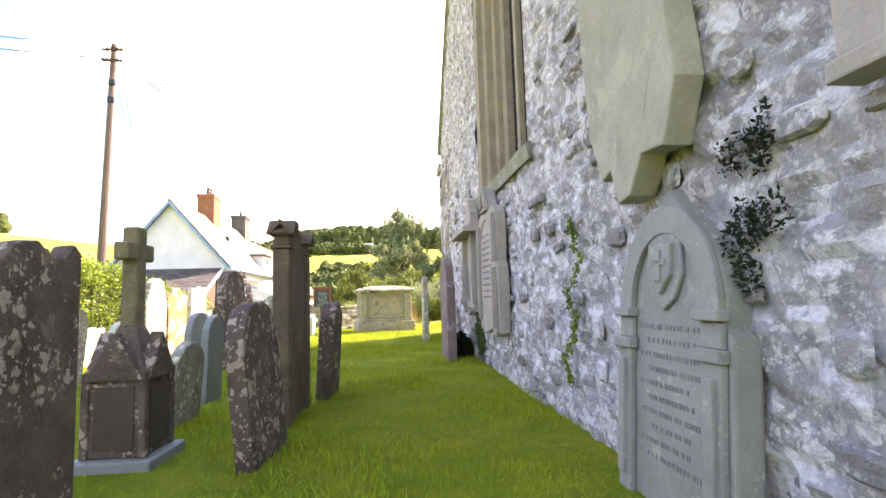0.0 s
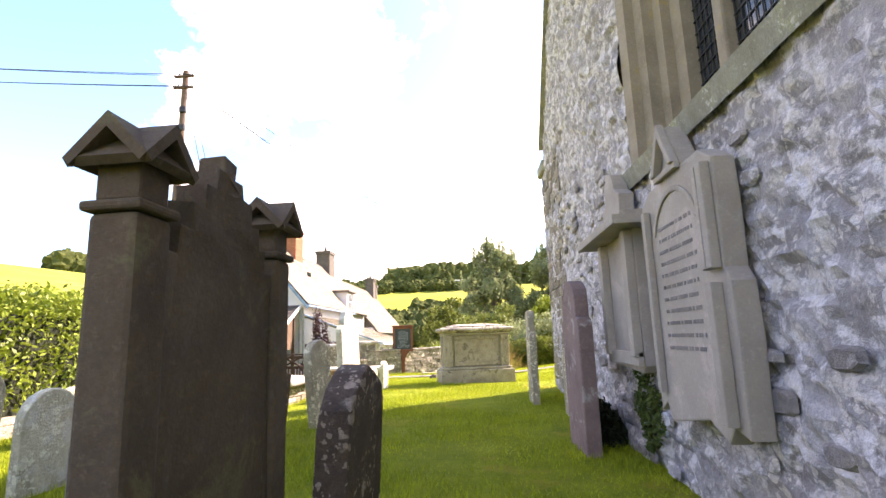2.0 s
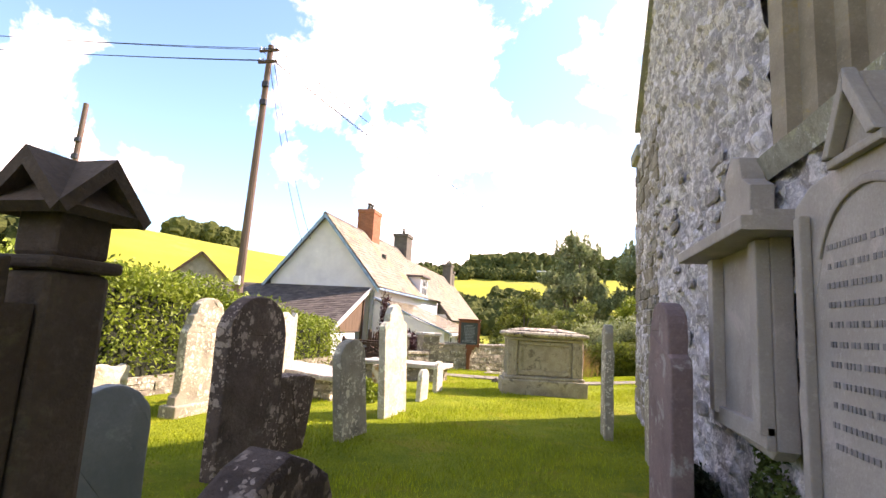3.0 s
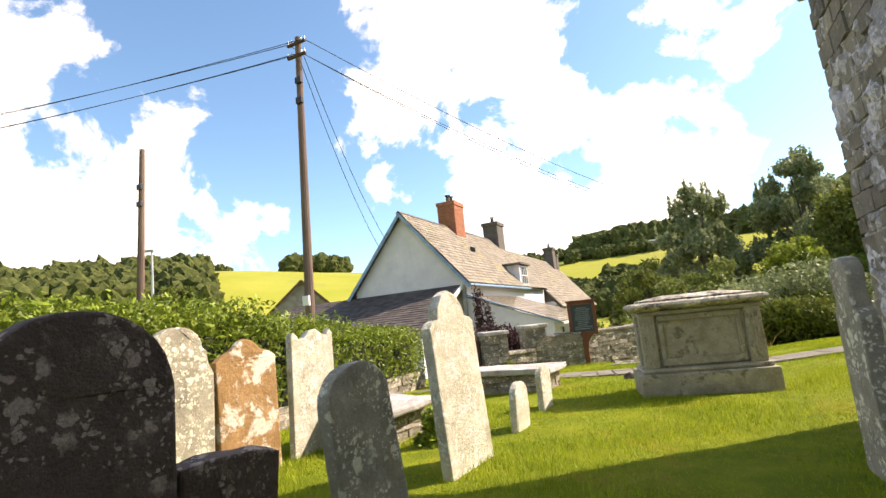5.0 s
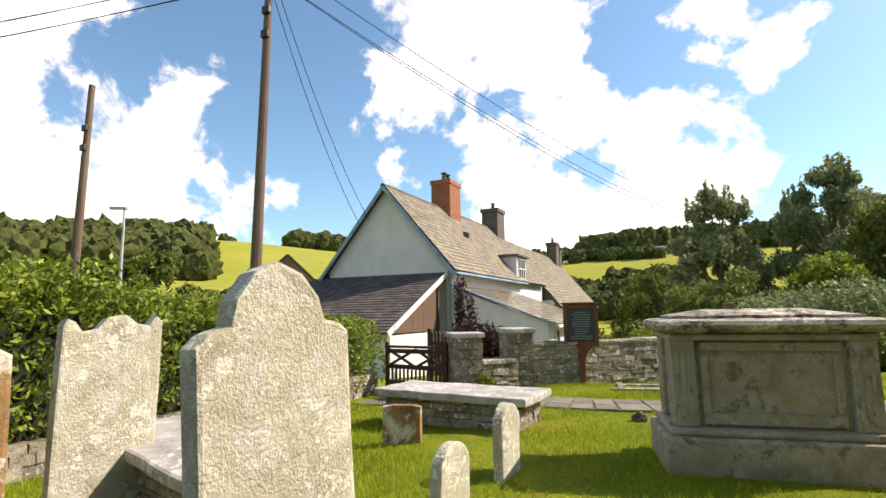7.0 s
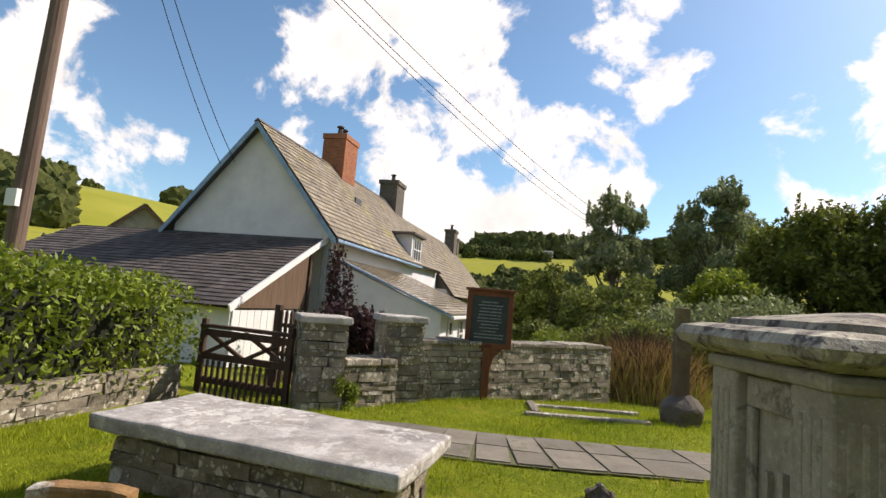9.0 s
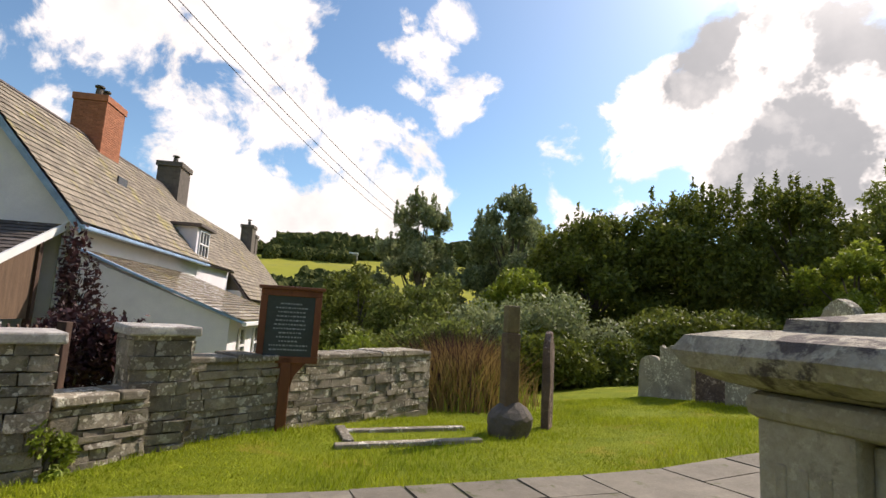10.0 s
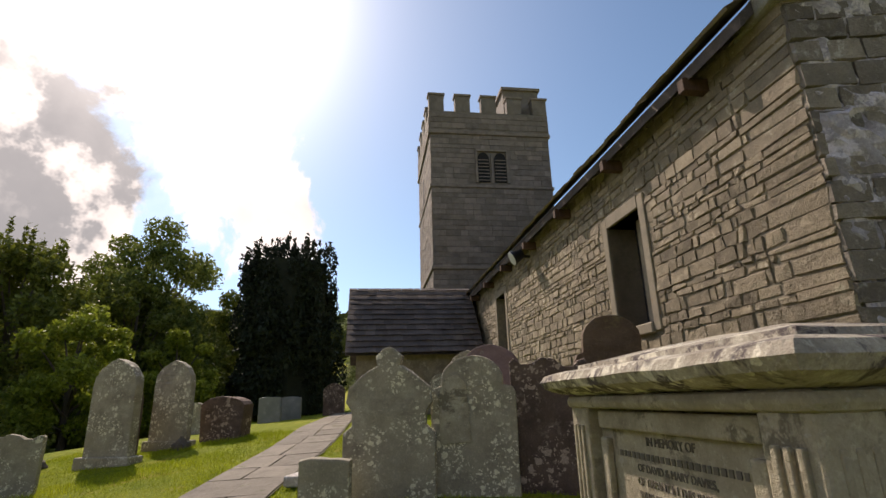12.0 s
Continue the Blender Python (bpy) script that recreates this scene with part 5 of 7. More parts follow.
def make_chest_tomb():
    root = base("chest_tomb", 4.42, 22.12, ground_z(4.4, 22.1) - .02, 11, "weathered limestone chest tomb with recessed panels and moulded lichened lid", "chest tomb")
    L, D = 1.56, .74
    part("plinth", rough_up(boxed(-L / 2 - .1, L / 2 + .1, -D / 2 - .1, D / 2 + .1, -.15, .33, bevel=.025), .005, 5), M["tomb"], root)
    part("plinth_moulding", boxed(-L / 2 - .05, L / 2 + .05, -D / 2 - .05, D / 2 + .05, .33, .40, bevel=.03), M["tomb"], root)
    part("body", boxed(-L / 2 + .07, L / 2 - .07, -D / 2 + .07, D / 2 - .07, .38, 1.16), M["tomb"], root)
    for sx in (-1, 1):
        for sy in (-1, 1):
            x, y = sx * (L / 2 - .1), sy * (D / 2 - .1)
            bm = boxed(x - .1, x + .1, y - .1, y + .1, .40, 1.14, bevel=.012)
            part("corner_pilaster", bm, M["tomb"], root)
            for k in (-.045, 0, .045):
                part("flute", boxed(x + k - .012, x + k + .012, y + sy * .1 - .004, y + sy * .1 + .014, .5, 1.05, bevel=.005), M["tomb"], root)
                part("flute", boxed(x + sx * .1 - .004, x + sx * .1 + .014, y + k - .012, y + k + .012, .5, 1.05, bevel=.005), M["tomb"], root)
    for sy in (-1, 1):
        a, b = -L / 2 + .24, L / 2 - .24
        y = sy * (D / 2 - .07)
        for n, (x0, x1, z0, z1) in {"rail_low": (a, b, .42, .52), "rail_high": (a, b, 1.04, 1.12), "stile": (a, a + .07, .52, 1.0), "stile_far": (b - .07, b, .52, 1.0)}.items():
            part("panel_frame", boxed(x0, x1, min(y, y + sy * .035), max(y, y + sy * .035), z0, z1, bevel=.01), M["tomb"], root)
    for sx in (-1, 1):
        x = sx * (L / 2 - .07)
        for y0, y1, z0, z1 in ((-D / 2 + .2, D / 2 - .2, .42, .52), (-D / 2 + .2, D / 2 - .2, 1.0, 1.12), (-D / 2 + .2, -D / 2 + .25, .52, 1.0), (D / 2 - .25, D / 2 - .2, .52, 1.0)):
            part("panel_frame", boxed(min(x, x + sx * .03), max(x, x + sx * .03), y0, y1, z0, z1, bevel=.01), M["tomb"], root)
        bm = bmesh.new()
        frame_bar(bm, (x + sx * .01, -.05, .62), (x + sx * .01, -.05, .8), .03, .03)
        frame_bar(bm, (x + sx * .01, -.05, .62), (x + sx * .01, .04, .62), .03, .03)
        frame_bar(bm, (x + sx * .01, .04, .62), (x + sx * .01, .04, .78), .03, .03)
        part("carved_relief", bm, M["tomb"], root)
    part("cornice", boxed(-L / 2 - .02, L / 2 + .02, -D / 2 - .02, D / 2 + .02, 1.13, 1.19, bevel=.025), M["tomb"], root)
    lid = bmesh.new()
    prof = ((-.02, 1.19), (.05, 1.205), (.10, 1.23), (.12, 1.265), (.10, 1.30), (.04, 1.315), (-.04, 1.32), (-.045, 1.345), (-.40, 1.40))
    rings = []
    for o, z in prof:
        x, y = L / 2 + o, max(.04, D / 2 + o)
        if o == -.40:
            x, y = L / 2 - .36, .07
        ring = []
        n = 14
        for i in range(n):
            ring.append(lid.verts.new((-x + 2 * x * i / n, -y, z)))
        for i in range(6):
            ring.append(lid.verts.new((x, -y + 2 * y * i / 6, z)))
        for i in range(n):
            ring.append(lid.verts.new((x - 2 * x * i / n, y, z)))
        for i in range(6):
            ring.append(lid.verts.new((-x, y - 2 * y * i / 6, z)))
        rings.append(ring)
    for a, b in zip(rings, rings[1:]):
        for i in range(len(a)):
            lid.faces.new((a[i], a[(i + 1) % len(a)], b[(i + 1) % len(a)], b[i]))
    lid.faces.new(rings[0][::-1]), lid.faces.new(rings[-1])
    bmesh.ops.recalc_face_normals(lid, faces=lid.faces)
    rough_up(lid, .007, 6)
    ob = part("lid", lid, M["lid"], root)
    for i, words in enumerate(("IN MEMORY OF", "", "OF DAVID & MARY DAVIES,", "OF TIRPANT IN THIS PARISH", "WHO DIED JUNE 21ST 1867,", "AGED 19 YEARS")):
        if not words:
            bm = bmesh.new()
            rr = random.Random(3)
            k = -.42
            while k < .42:
                w = rr.uniform(.015, .03)
                box(bm, k, k + w, D / 2 - .074, D / 2 - .066, .928, .952)
                k += w + .014
            part("inscription_line", bm, M["engrave"], root)
            continue
        cu = bpy.data.curves.new("inscription", "FONT")
        cu.body, cu.size, cu.align_x, cu.extrude = words, .043 if i else .048, "CENTER", .002
        ob = new("inscription", cu)
        cu.materials.append(M["engrave"])
        ob.parent = root
        ob.matrix_local = pose(0, D / 2 - .068, .985 - i * .053, 90, 0, 180)
    return root


M["engrave"] = mat("engraved_letters", (.15, .135, .11), scale=6, bump=0)
make_chest_tomb()


def stone_pile(bm, x0, x1, y0, y1, z0, z1, rr, size=(.12, .38), high=(.05, .13), out=.03):
    """Dry courses of rough stones round the faces of a box."""
    z = z0
    while z < z1:
        h = min(rr.uniform(*high), z1 - z + .02)
        for face in range(4):
            a, b = (x0, x1) if face < 2 else (y0, y1)
            t = a
            while t < b:
                w = rr.uniform(*size)
                t1_ = min(b, t + w)
                o = rr.uniform(0, out)
                d = .16
                if face == 0:
                    c = (t, t1_, y0 - o, y0 + d)
                elif face == 1:
                    c = (t, t1_, y1 - d, y1 + o)
                elif face == 2:
                    c = (x0 - o, x0 + d, t, t1_)
                else:
                    c = (x1 - d, x1 + o, t, t1_)
                yield c, z, z + h - .008
                t = t1_ + .006
        z += h


def rubble_block(root, name, box6, rr, material, limit=120, **k):
    x0, x1, y0, y1, z0, z1 = box6
    part("core", boxed(x0 + .05, x1 - .05, y0 + .05, y1 - .05, z0 - .2, z1 - .02), M["mortar"], root)
    n = 0
    rest = bmesh.new()
    for (a, b, c, d), lo, hi in stone_pile(None, x0, x1, y0, y1, z0, z1, rr, **k):
        bm = boxed(a, b, c, d, lo, hi)
        for v in bm.verts:
            v.co += Vector((rr.uniform(-.012, .012), rr.uniform(-.012, .012), rr.uniform(-.008, .008)))
        if n < limit:
            part(name, bm, material, root)
        else:
            me = bpy.data.meshes.new("tmp")
            bm.to_mesh(me), bm.free()
            rest.from_mesh(me)
            bpy.data.meshes.remove(me)
        n += 1
    if n > limit:
        ob = part("stone_rest", rest, material, root)
        ob["kind"] = "stuff"
    else:
        rest.free()


def make_slab_tomb():
    """Low table tomb: a long white-lichened slab on rubble."""
    root = base("slab_tomb", 1.13, 22.95, ground_z(1.1, 22.9), -5, "low table tomb with a long white-lichened slab on rubble", "table tomb")
    rubble_block(root, "stone", (-.93, .93, -.36, .36, 0, .33), random.Random(2), M["drystone"], limit=90)
    bm = boxed(-1.08, 1.08, -.46, .46, .33, .43, bevel=.02)
    bmesh.ops.subdivide_edges(bm, edges=[e for e in bm.edges if e.calc_length() > .3], cuts=7, use_grid_fill=True)
    part("slab", rough_up(bm, .012, 4), M["slab"], root)


make_slab_tomb()


def make_rubble_tomb():
    root = base("rubble_tomb", .25, 19.65, ground_z(.25, 19.7), -15, "low ruined rubble table tomb with a tilted mossy slab", "table tomb")
    rubble_block(root, "stone", (-.8, .8, -.36, .36, 0, .36), random.Random(4), M["drystone"], limit=90, size=(.2, .5), high=(.05, .1))
    bm = boxed(-.95, .95, -.46, .46, .37, .47, bevel=.03)
    bmesh.ops.subdivide_edges(bm, edges=[e for e in bm.edges if e.calc_length() > .3], cuts=6, use_grid_fill=True)
    bm.transform(pose(0, 0, .04, 3, 2, 0))
    part("slab", rough_up(bm, .02, 4), M["slab"], root)


make_rubble_tomb()


def make_broken_cross():
    root = base("broken_cross", 4.62, 27.75, ground_z(4.6, 27.75), 15, "old broken stone cross shaft set in a rough boulder", "grave monument")
    bm = bmesh.new()
    bmesh.ops.create_icosphere(bm, subdivisions=3, radius=.3)
    bm.transform(pose(0, 0, .12) @ Matrix.Diagonal((1, .9, .95, 1)))
    part("boulder_base", rough_up(bm, .07, 4), M["chimneystone"], root)
    part("shaft", rough_up(boxed(-.1, .1, -.08, .08, .3, 1.28, bevel=.02), .004, 5), M["brown"], root)
    part("shaft_head", boxed(-.09, .09, -.07, .07, 1.28, 1.63, bevel=.02), M["crossstone"], root)


make_broken_cross()
for i, (x, y, w, t) in enumerate(((3.35, 27.9, 1.6, 14), (3.35, 27.1, 1.7, 14), (2.6, 27.5, .75, 100))):
    r_ = base("grave_kerb", x, y, ground_z(x, y), t, "low sunken stone grave kerb in the turf", "grave kerb", "grave kerbs")
    part("kerb", rough_up(boxed(-w / 2, w / 2, -.06, .06, -.06, .05, bevel=.015), .008, 5), M["drystone"], r_)
for x, y, s in ((3.25, 23.75, .09), (12.0, 31.2, .12), (12.6, 28.9, .16), (7.5, 25.2, .12)):
    bm = bmesh.new()
    bmesh.ops.create_icosphere(bm, subdivisions=3, radius=s)
    r_ = mesh_object("boulder", rough_up(rough_up(bm, s * .5, 1.3 / s, x), s * .2, 4 / s, x), M["chimneystone"])
    r_.matrix_world = pose(x, y, ground_z(x, y) + s * .2)
    tagged(r_, "small dark mossy boulder lying in the grass", "boulder", "boulders")
r_ = base("flat_ledger", 9.4, 25.0, ground_z(9.4, 25), 85, "flat white-lichened ledger stone lying in the grass", "ledger stone", "ledger stones")
part("ledger", rough_up(boxed(-.35, .35, -.8, .8, -.05, .07, bevel=.02), .01, 4), M["slab"], r_)
r_ = base("block_tomb", 13.6, 28.5, ground_z(13.6, 28.5), 86, "squat dark block-shaped headstone with a curved top", "gravestone", "gravestones in the churchyard")
part("block", rough_up(extrude_outline([(-.45, -.1), (.45, -.1), (.5, .7), *arc(0, .66, .5, 10, 170, 8, .22), (-.5, .7)], -.22, .22, bevel=.03), .01, 4), M["dark"], r_)

# ---- boundary wall, gate, sign ----


def straight_wall(name, label, ax, ay, bx, by, height, thick, seed, material=None, coping=True):
    L = math.hypot(bx - ax, by - ay)
    t = math.degrees(math.atan2(by - ay, bx - ax))
    z = min(ground_z(ax, ay), ground_z(bx, by))
    root = base(name, (ax + bx) / 2, (ay + by) / 2, z, t, label, "stone wall", "boundary walls")
    rubble_block(root, "stone", (-L / 2, L / 2, -thick / 2, thick / 2, -.05, height), random.Random(seed), material or M["drystone"], limit=280)
    if coping:
        rr = random.Random(seed + 1)
        x = -L / 2
        while x < L / 2 - .1:
            w = rr.uniform(.3, .6)
            part("coping_stone", rough_up(boxed(x, min(L / 2, x + w) - .012, -thick / 2 - .04, thick / 2 + .04, height, height + rr.uniform(.06, .09), bevel=.015), .01, 5), material or M["drystone"], root)
            x += w
    return root


straight_wall("boundary_wall", "mossy dry-stone churchyard wall with flat coping", .78, 27.15, 3.7, 30.0, .98, .45, 21)
straight_wall("low_wall", "low broken stretch of dry-stone wall between two gate piers", .12, 26.15, .62, 26.75, .55, .4, 23)
straight_wall("hedge_wall", "low dry-stone wall under the hedge", -2.45, 12.5, -2.3, 25.9, .42, .5, 25, coping=False)
for x, y, h, s in ((-.08, 25.98, 1.08, 31), (.66, 26.95, 1.12, 32)):
    root = base("gate_pier", x, y, ground_z(x, y), 35, "square rubble gate pier with a thick flat capstone", "gate pier", "gate piers")
    rubble_block(root, "stone", (-.27, .27, -.27, .27, -.1, h), random.Random(s), M["drystone"], limit=90, size=(.15, .4), high=(.08, .16))
    part("capstone", rough_up(boxed(-.33, .33, -.33, .33, h, h + .1, bevel=.02), .01, 4), M["slab"], root)


def make_gate():
    ax, ay, bx, by = -1.95, 26.1, -.42, 25.9
    t = math.degrees(math.atan2(by - ay, bx - ax))
    root = base("wooden_gate", (ax + bx) / 2, (ay + by) / 2, ground_z(-1.2, 26), t, "dark wooden gate with rails, diagonal braces and pointed pales", "gate")
    w = math.hypot(bx - ax, by - ay) / 2
    for z in (.18, .50, .82):
        part("rail", boxed(-w, w, -.025, .025, z, z + .09, bevel=.006), M["gatewood"], root)
    part("top_rail", boxed(-w, w, -.05, .05, .93, .98, bevel=.01), M["gatewood"], root)
    for x in (-w + .04, w - .04):
        part("stile", boxed(x - .04, x + .04, -.03, .03, .05, 1.05, bevel=.006), M["gatewood"], root)
    for s in (-1, 1):
        bm = bmesh.new()
        frame_bar(bm, (-w * s + .05 * s, 0, .55), (0, 0, .9), .04, .05)
        frame_bar(bm, (-w * s + .05 * s, 0, .9), (0, 0, .55), .04, .05)
        part("brace", bm, M["gatewood"], root)
    k = -w + .1
    while k < w - .05:
        part("pale", extrude_outline([(k - .022, .03), (k + .022, .03), (k + .022, .50), (k - .022, .50)], -.045, -.028), M["gatewood"], root)
        k += .1
    root2 = base("picket_fence", -.9, 27.2, ground_z(-.9, 27), t, "dark pointed picket fence panel behind the gate", "fence")
    for z in (.5, .95):
        part("rail", boxed(-.55, .55, .0, .04, z, z + .07), M["gatewood"], root2)
    for i in range(12):
        k = -.52 + i * .095
        part("picket", extrude_outline([(k - .025, .1), (k + .025, .1), (k + .025, 1.18), (k, 1.25), (k - .025, 1.18)], -.03, 0), M["gatewood"], root2)
    for x in (-.6, .6):
        part("post", boxed(x - .05, x + .05, -.04, .06, 0, 1.3, bevel=.01), M["gatewood"], root2)


make_gate()


def make_sign():
    root = base("notice_board", 1.84, 27.8, ground_z(1.84, 27.8) - .1, 8, "varnished brown wooden notice board with a dark panel", "notice board")
    part("post", boxed(-.06, .06, -.05, .07, -.1, .95, bevel=.01), M["signwood"], root)
    bm = extrude_outline([(-.06, .55), (-.1, .72), (-.24, .9), (.24, .9), (.1, .72), (.06, .55)], -.02, .04, bevel=.006)
    part("bracket", bm, M["signwood"], root)
    part("cabinet", boxed(-.34, .34, -.02, .16, .9, 1.74, bevel=.01), M["signwood"], root)
    for n, b in (("frame_rail", (-.36, .36, -.05, -.02, .88, .96)), ("frame_rail", (-.36, .36, -.05, -.02, 1.68, 1.76)), ("frame_stile", (-.36, -.28, -.05, -.02, .96, 1.68)), ("frame_stile", (.28, .36, -.05, -.02, .96, 1.68))):
        part(n, boxed(*b, bevel=.006), M["signwood"], root)
    part("board", boxed(-.28, .28, -.035, -.02, .96, 1.68), M["signboard"], root)
    part("hood", boxed(-.39, .39, -.09, .2, 1.76, 1.80, bevel=.008), M["signwood"], root)
    rr = random.Random(8)
    bm = bmesh.new()
    for i in range(12):
        z = 1.58 - i * .05
        wd = rr.uniform(.1, .22)
        k = -wd
        while k < wd:
            s = rr.uniform(.012, .04)
            box(bm, k, k + s, -.038, -.035, z, z + .016)
            k += s + .012
    part("text", bm, M["signtext"], root)["kind"] = "stuff"


make_sign()

# ---- leaves ----


def leaf_cloud(name, centres, count, size, material, parent, seed=0, droop=0.0, flat=1.0, shell=.55):
    """Many small leaves in ellipsoid clumps (x, y, z, rx, ry, rz), one joined mesh made with numpy."""
    rs = np.random.RandomState(seed)
    c = np.array([q[:3] for q in centres], float)
    r = np.array([q[3:6] for q in centres], float)
    vol = r.prod(1) ** (2 / 3)
    pick = rs.choice(len(c), count, p=vol / vol.sum())
    d = rs.normal(size=(count, 3))
    d /= np.linalg.norm(d, axis=1, keepdims=True)
    rad = shell + (1 - shell) * rs.rand(count, 1) ** .6
    rad *= 1 + .22 * np.sin(d[:, :1] * 7 + pick[:, None]) * np.cos(d[:, 1:2] * 6 + pick[:, None] * 2)
    p = c[pick] + d * r[pick] * rad
    u = rs.normal(size=(count, 3)) * (1, 1, flat)
    u[:, 2] -= droop
    u /= np.linalg.norm(u, axis=1, keepdims=True)
    v = np.cross(u, rs.normal(size=(count, 3)))
    v /= np.linalg.norm(v, axis=1, keepdims=True)
    s = size * (.6 + .8 * rs.rand(count, 1))
    a, b, e, f = p - u * s, p + v * s * .42, p + u * s, p - v * s * .42
    verts = np.stack([a, b, e, f], 1).reshape(-1, 3)
    me = bpy.data.meshes.new(name)
    me.vertices.add(len(verts))
    me.vertices.foreach_set("co", verts.ravel())
    me.loops.add(count * 4)
    me.loops.foreach_set("vertex_index", np.arange(count * 4))
    me.polygons.add(count)
    me.polygons.foreach_set("loop_start", np.arange(count) * 4)
    me.update(calc_edges=True)
    me.materials.append(material)
    ob = new(name, me)
    if parent is not None:
        ob.parent = parent
    return ob


def limb(bm, a, b, r0, r1, n=7):
    a, b = Vector(a), Vector(b)
    t = b - a
    q = t.to_track_quat("Z", "Y").to_matrix()
    rings = []
    for k in range(4):
        f = k / 3
        c = a + t * f + Vector((noise.noise(a * 3 + Vector((f, 0, 0))), noise.noise(b * 3 + Vector((0, f, 0))), 0)) * t.length * .06 * math.sin(f * math.pi)
        rr = r0 + (r1 - r0) * f
        rings.append([bm.verts.new(c + q @ Vector((rr * math.cos(i * math.tau / n), rr * math.sin(i * math.tau / n), 0))) for i in range(n)])
    for x, y in zip(rings, rings[1:]):
        for i in range(n):
            bm.faces.new((x[i], x[(i + 1) % n], y[(i + 1) % n], y[i]))


def tree(name, label, x, y, height, width, material, leaves, size, seed, crown_from=.3, clumps=26, droop=0.0, spiky=0.0, group="trees round the churchyard", shell=.5):
    """Tapered trunk and limbs under a crown of leaf clumps with gaps between."""
    rr = random.Random(seed)
    z0 = ground_z(x, y) - .1
    root = base(name, x, y, z0, 0, label, "tree", group)
    bm = bmesh.new()
    tr = height * .022 + .05
    limb(bm, (0, 0, 0), (rr.uniform(-.2, .2), rr.uniform(-.2, .2), height * .62), tr, tr * .45, 9)
    cl = []
    for i in range(clumps):
        f = crown_from + (1 - crown_from) * (i + .5) / clumps
        g = (f - crown_from) / (1 - crown_from)
        reach = width / 2 * (math.sin(math.pi * min(.97, .16 + g * .80)) ** .7)
        ang = i * 2.4 + rr.uniform(-.4, .4)
        d = reach * rr.uniform(.35, .95)
        cx, cy, cz = d * math.cos(ang), d * math.sin(ang), height * f * rr.uniform(.93, 1.02)
        cr = width * rr.uniform(.13, .23) * (1 - .35 * g)
        cl.append((cx, cy, cz, cr, cr, cr * rr.uniform(.6, .95)))
        limb(bm, (0, 0, height * max(.15, f * .62 - .05)), (cx * .9, cy * .9, cz), tr * .35, .02, 5)
        if spiky:
            for _ in range(3):
                a = rr.uniform(0, math.tau)
                cl.append((cx + cr * .7 * math.cos(a), cy + cr * .7 * math.sin(a), cz + cr * rr.uniform(.5, 1.0), .10 * spiky, .10 * spiky, .65 * spiky))
    part("trunk", bm, M["bark"], root)
    leaf_cloud("crown", cl, int(leaves * 1.35), size * .9, material, root, seed, droop=droop, shell=shell * .75)
    return root


# hedge along the road side of the churchyard
def make_hedge():
    root = base("hedge", -2.6, 15, 0, 0, "dense clipped green beech and ivy hedge on a low stone wall", "hedge")
    cl = []
    rr = random.Random(12)
    y = 2.0
    while y < 26.2:
        top = 2.2 - .78 * max(0, (y - 18) / 8) + rr.uniform(-.06, .06)
        x = -3.0 + (.3 * (y - 12) / 14 if y > 12 else 0)
        for dx in (-.45, .05, .5):
            for z in (.48, .72, .98, 1.3, 1.6, 1.85):
                if z < top - .12:
                    cl.append((x + dx + 2.6 + rr.uniform(-.08, .08), y - 15 + rr.uniform(-.1, .1), z + (top - 1.75) * .3, .36, .38, .32))
        for dx in (-.4, 0, .4):
            cl.append((x + dx + 2.6, y - 15, top - .25, .34, .36, .27))
        y += .42
    # added solid filler, its near-black colour standing for shade deep in the hedge
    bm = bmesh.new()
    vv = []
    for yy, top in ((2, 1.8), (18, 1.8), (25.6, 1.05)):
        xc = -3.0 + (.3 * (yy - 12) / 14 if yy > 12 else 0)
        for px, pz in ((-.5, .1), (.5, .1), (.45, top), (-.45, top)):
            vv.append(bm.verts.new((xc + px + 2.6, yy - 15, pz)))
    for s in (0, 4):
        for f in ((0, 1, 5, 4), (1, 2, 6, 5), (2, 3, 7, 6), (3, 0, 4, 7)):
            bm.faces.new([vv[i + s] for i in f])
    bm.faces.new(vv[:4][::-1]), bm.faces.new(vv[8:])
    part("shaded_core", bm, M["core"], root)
    leaf_cloud("foliage", cl, 150000, .046, M["hedge"], root, 3, shell=.75)


make_hedge()


def bush(name, label, x, y, w, d, h, material, leaves, size, seed, group="bushes", turn=0, droop=0.0):
    rr = random.Random(seed)
    root = base(name, x, y, ground_z(x, y) - .1, turn, label, "bush", group)
    cl = []
    bm = bmesh.new()
    for i in range(18):
        px, py = rr.uniform(-.42, .42) * w, rr.uniform(-.42, .42) * d
        s = 1 - (2 * px / w) ** 2 * .5
        pz = h * rr.uniform(.2, .8) * s
        cl.append((px, py, pz, w * .16, d * .2, h * .24))
        limb(bm, (px * .3, py * .3, 0), (px, py, pz), .025, .008, 4)
    part("stems", bm, M["bark"], root)
    leaf_cloud("foliage", cl, leaves, size, material, root, seed, shell=.45, droop=droop)
    return root


tree("willow", "slender silvery willow with feathery drooping branches", 6.2, 56, 11.6, 6.2, M["willow"], 22000, .16, 51, .18, 26, .9, .9)
tree("willow", "tall silvery willow with feathery upright tips", 12.6, 55.5, 12.6, 6.8, M["willow"], 26000, .16, 52, .15, 30, .9, 1.1)
tree("tree", "dark green broadleaf tree at the edge of the churchyard", 14.8, 47, 8.3, 8, M["leaf"], 26000, .15, 53, .06, 30, 0, .8)
tree("tree", "broad dark green tree with upright leading shoots", 19.6, 46, 9.4, 9, M["leaf"], 32000, .15, 54, .06, 34, 0, 1.1)
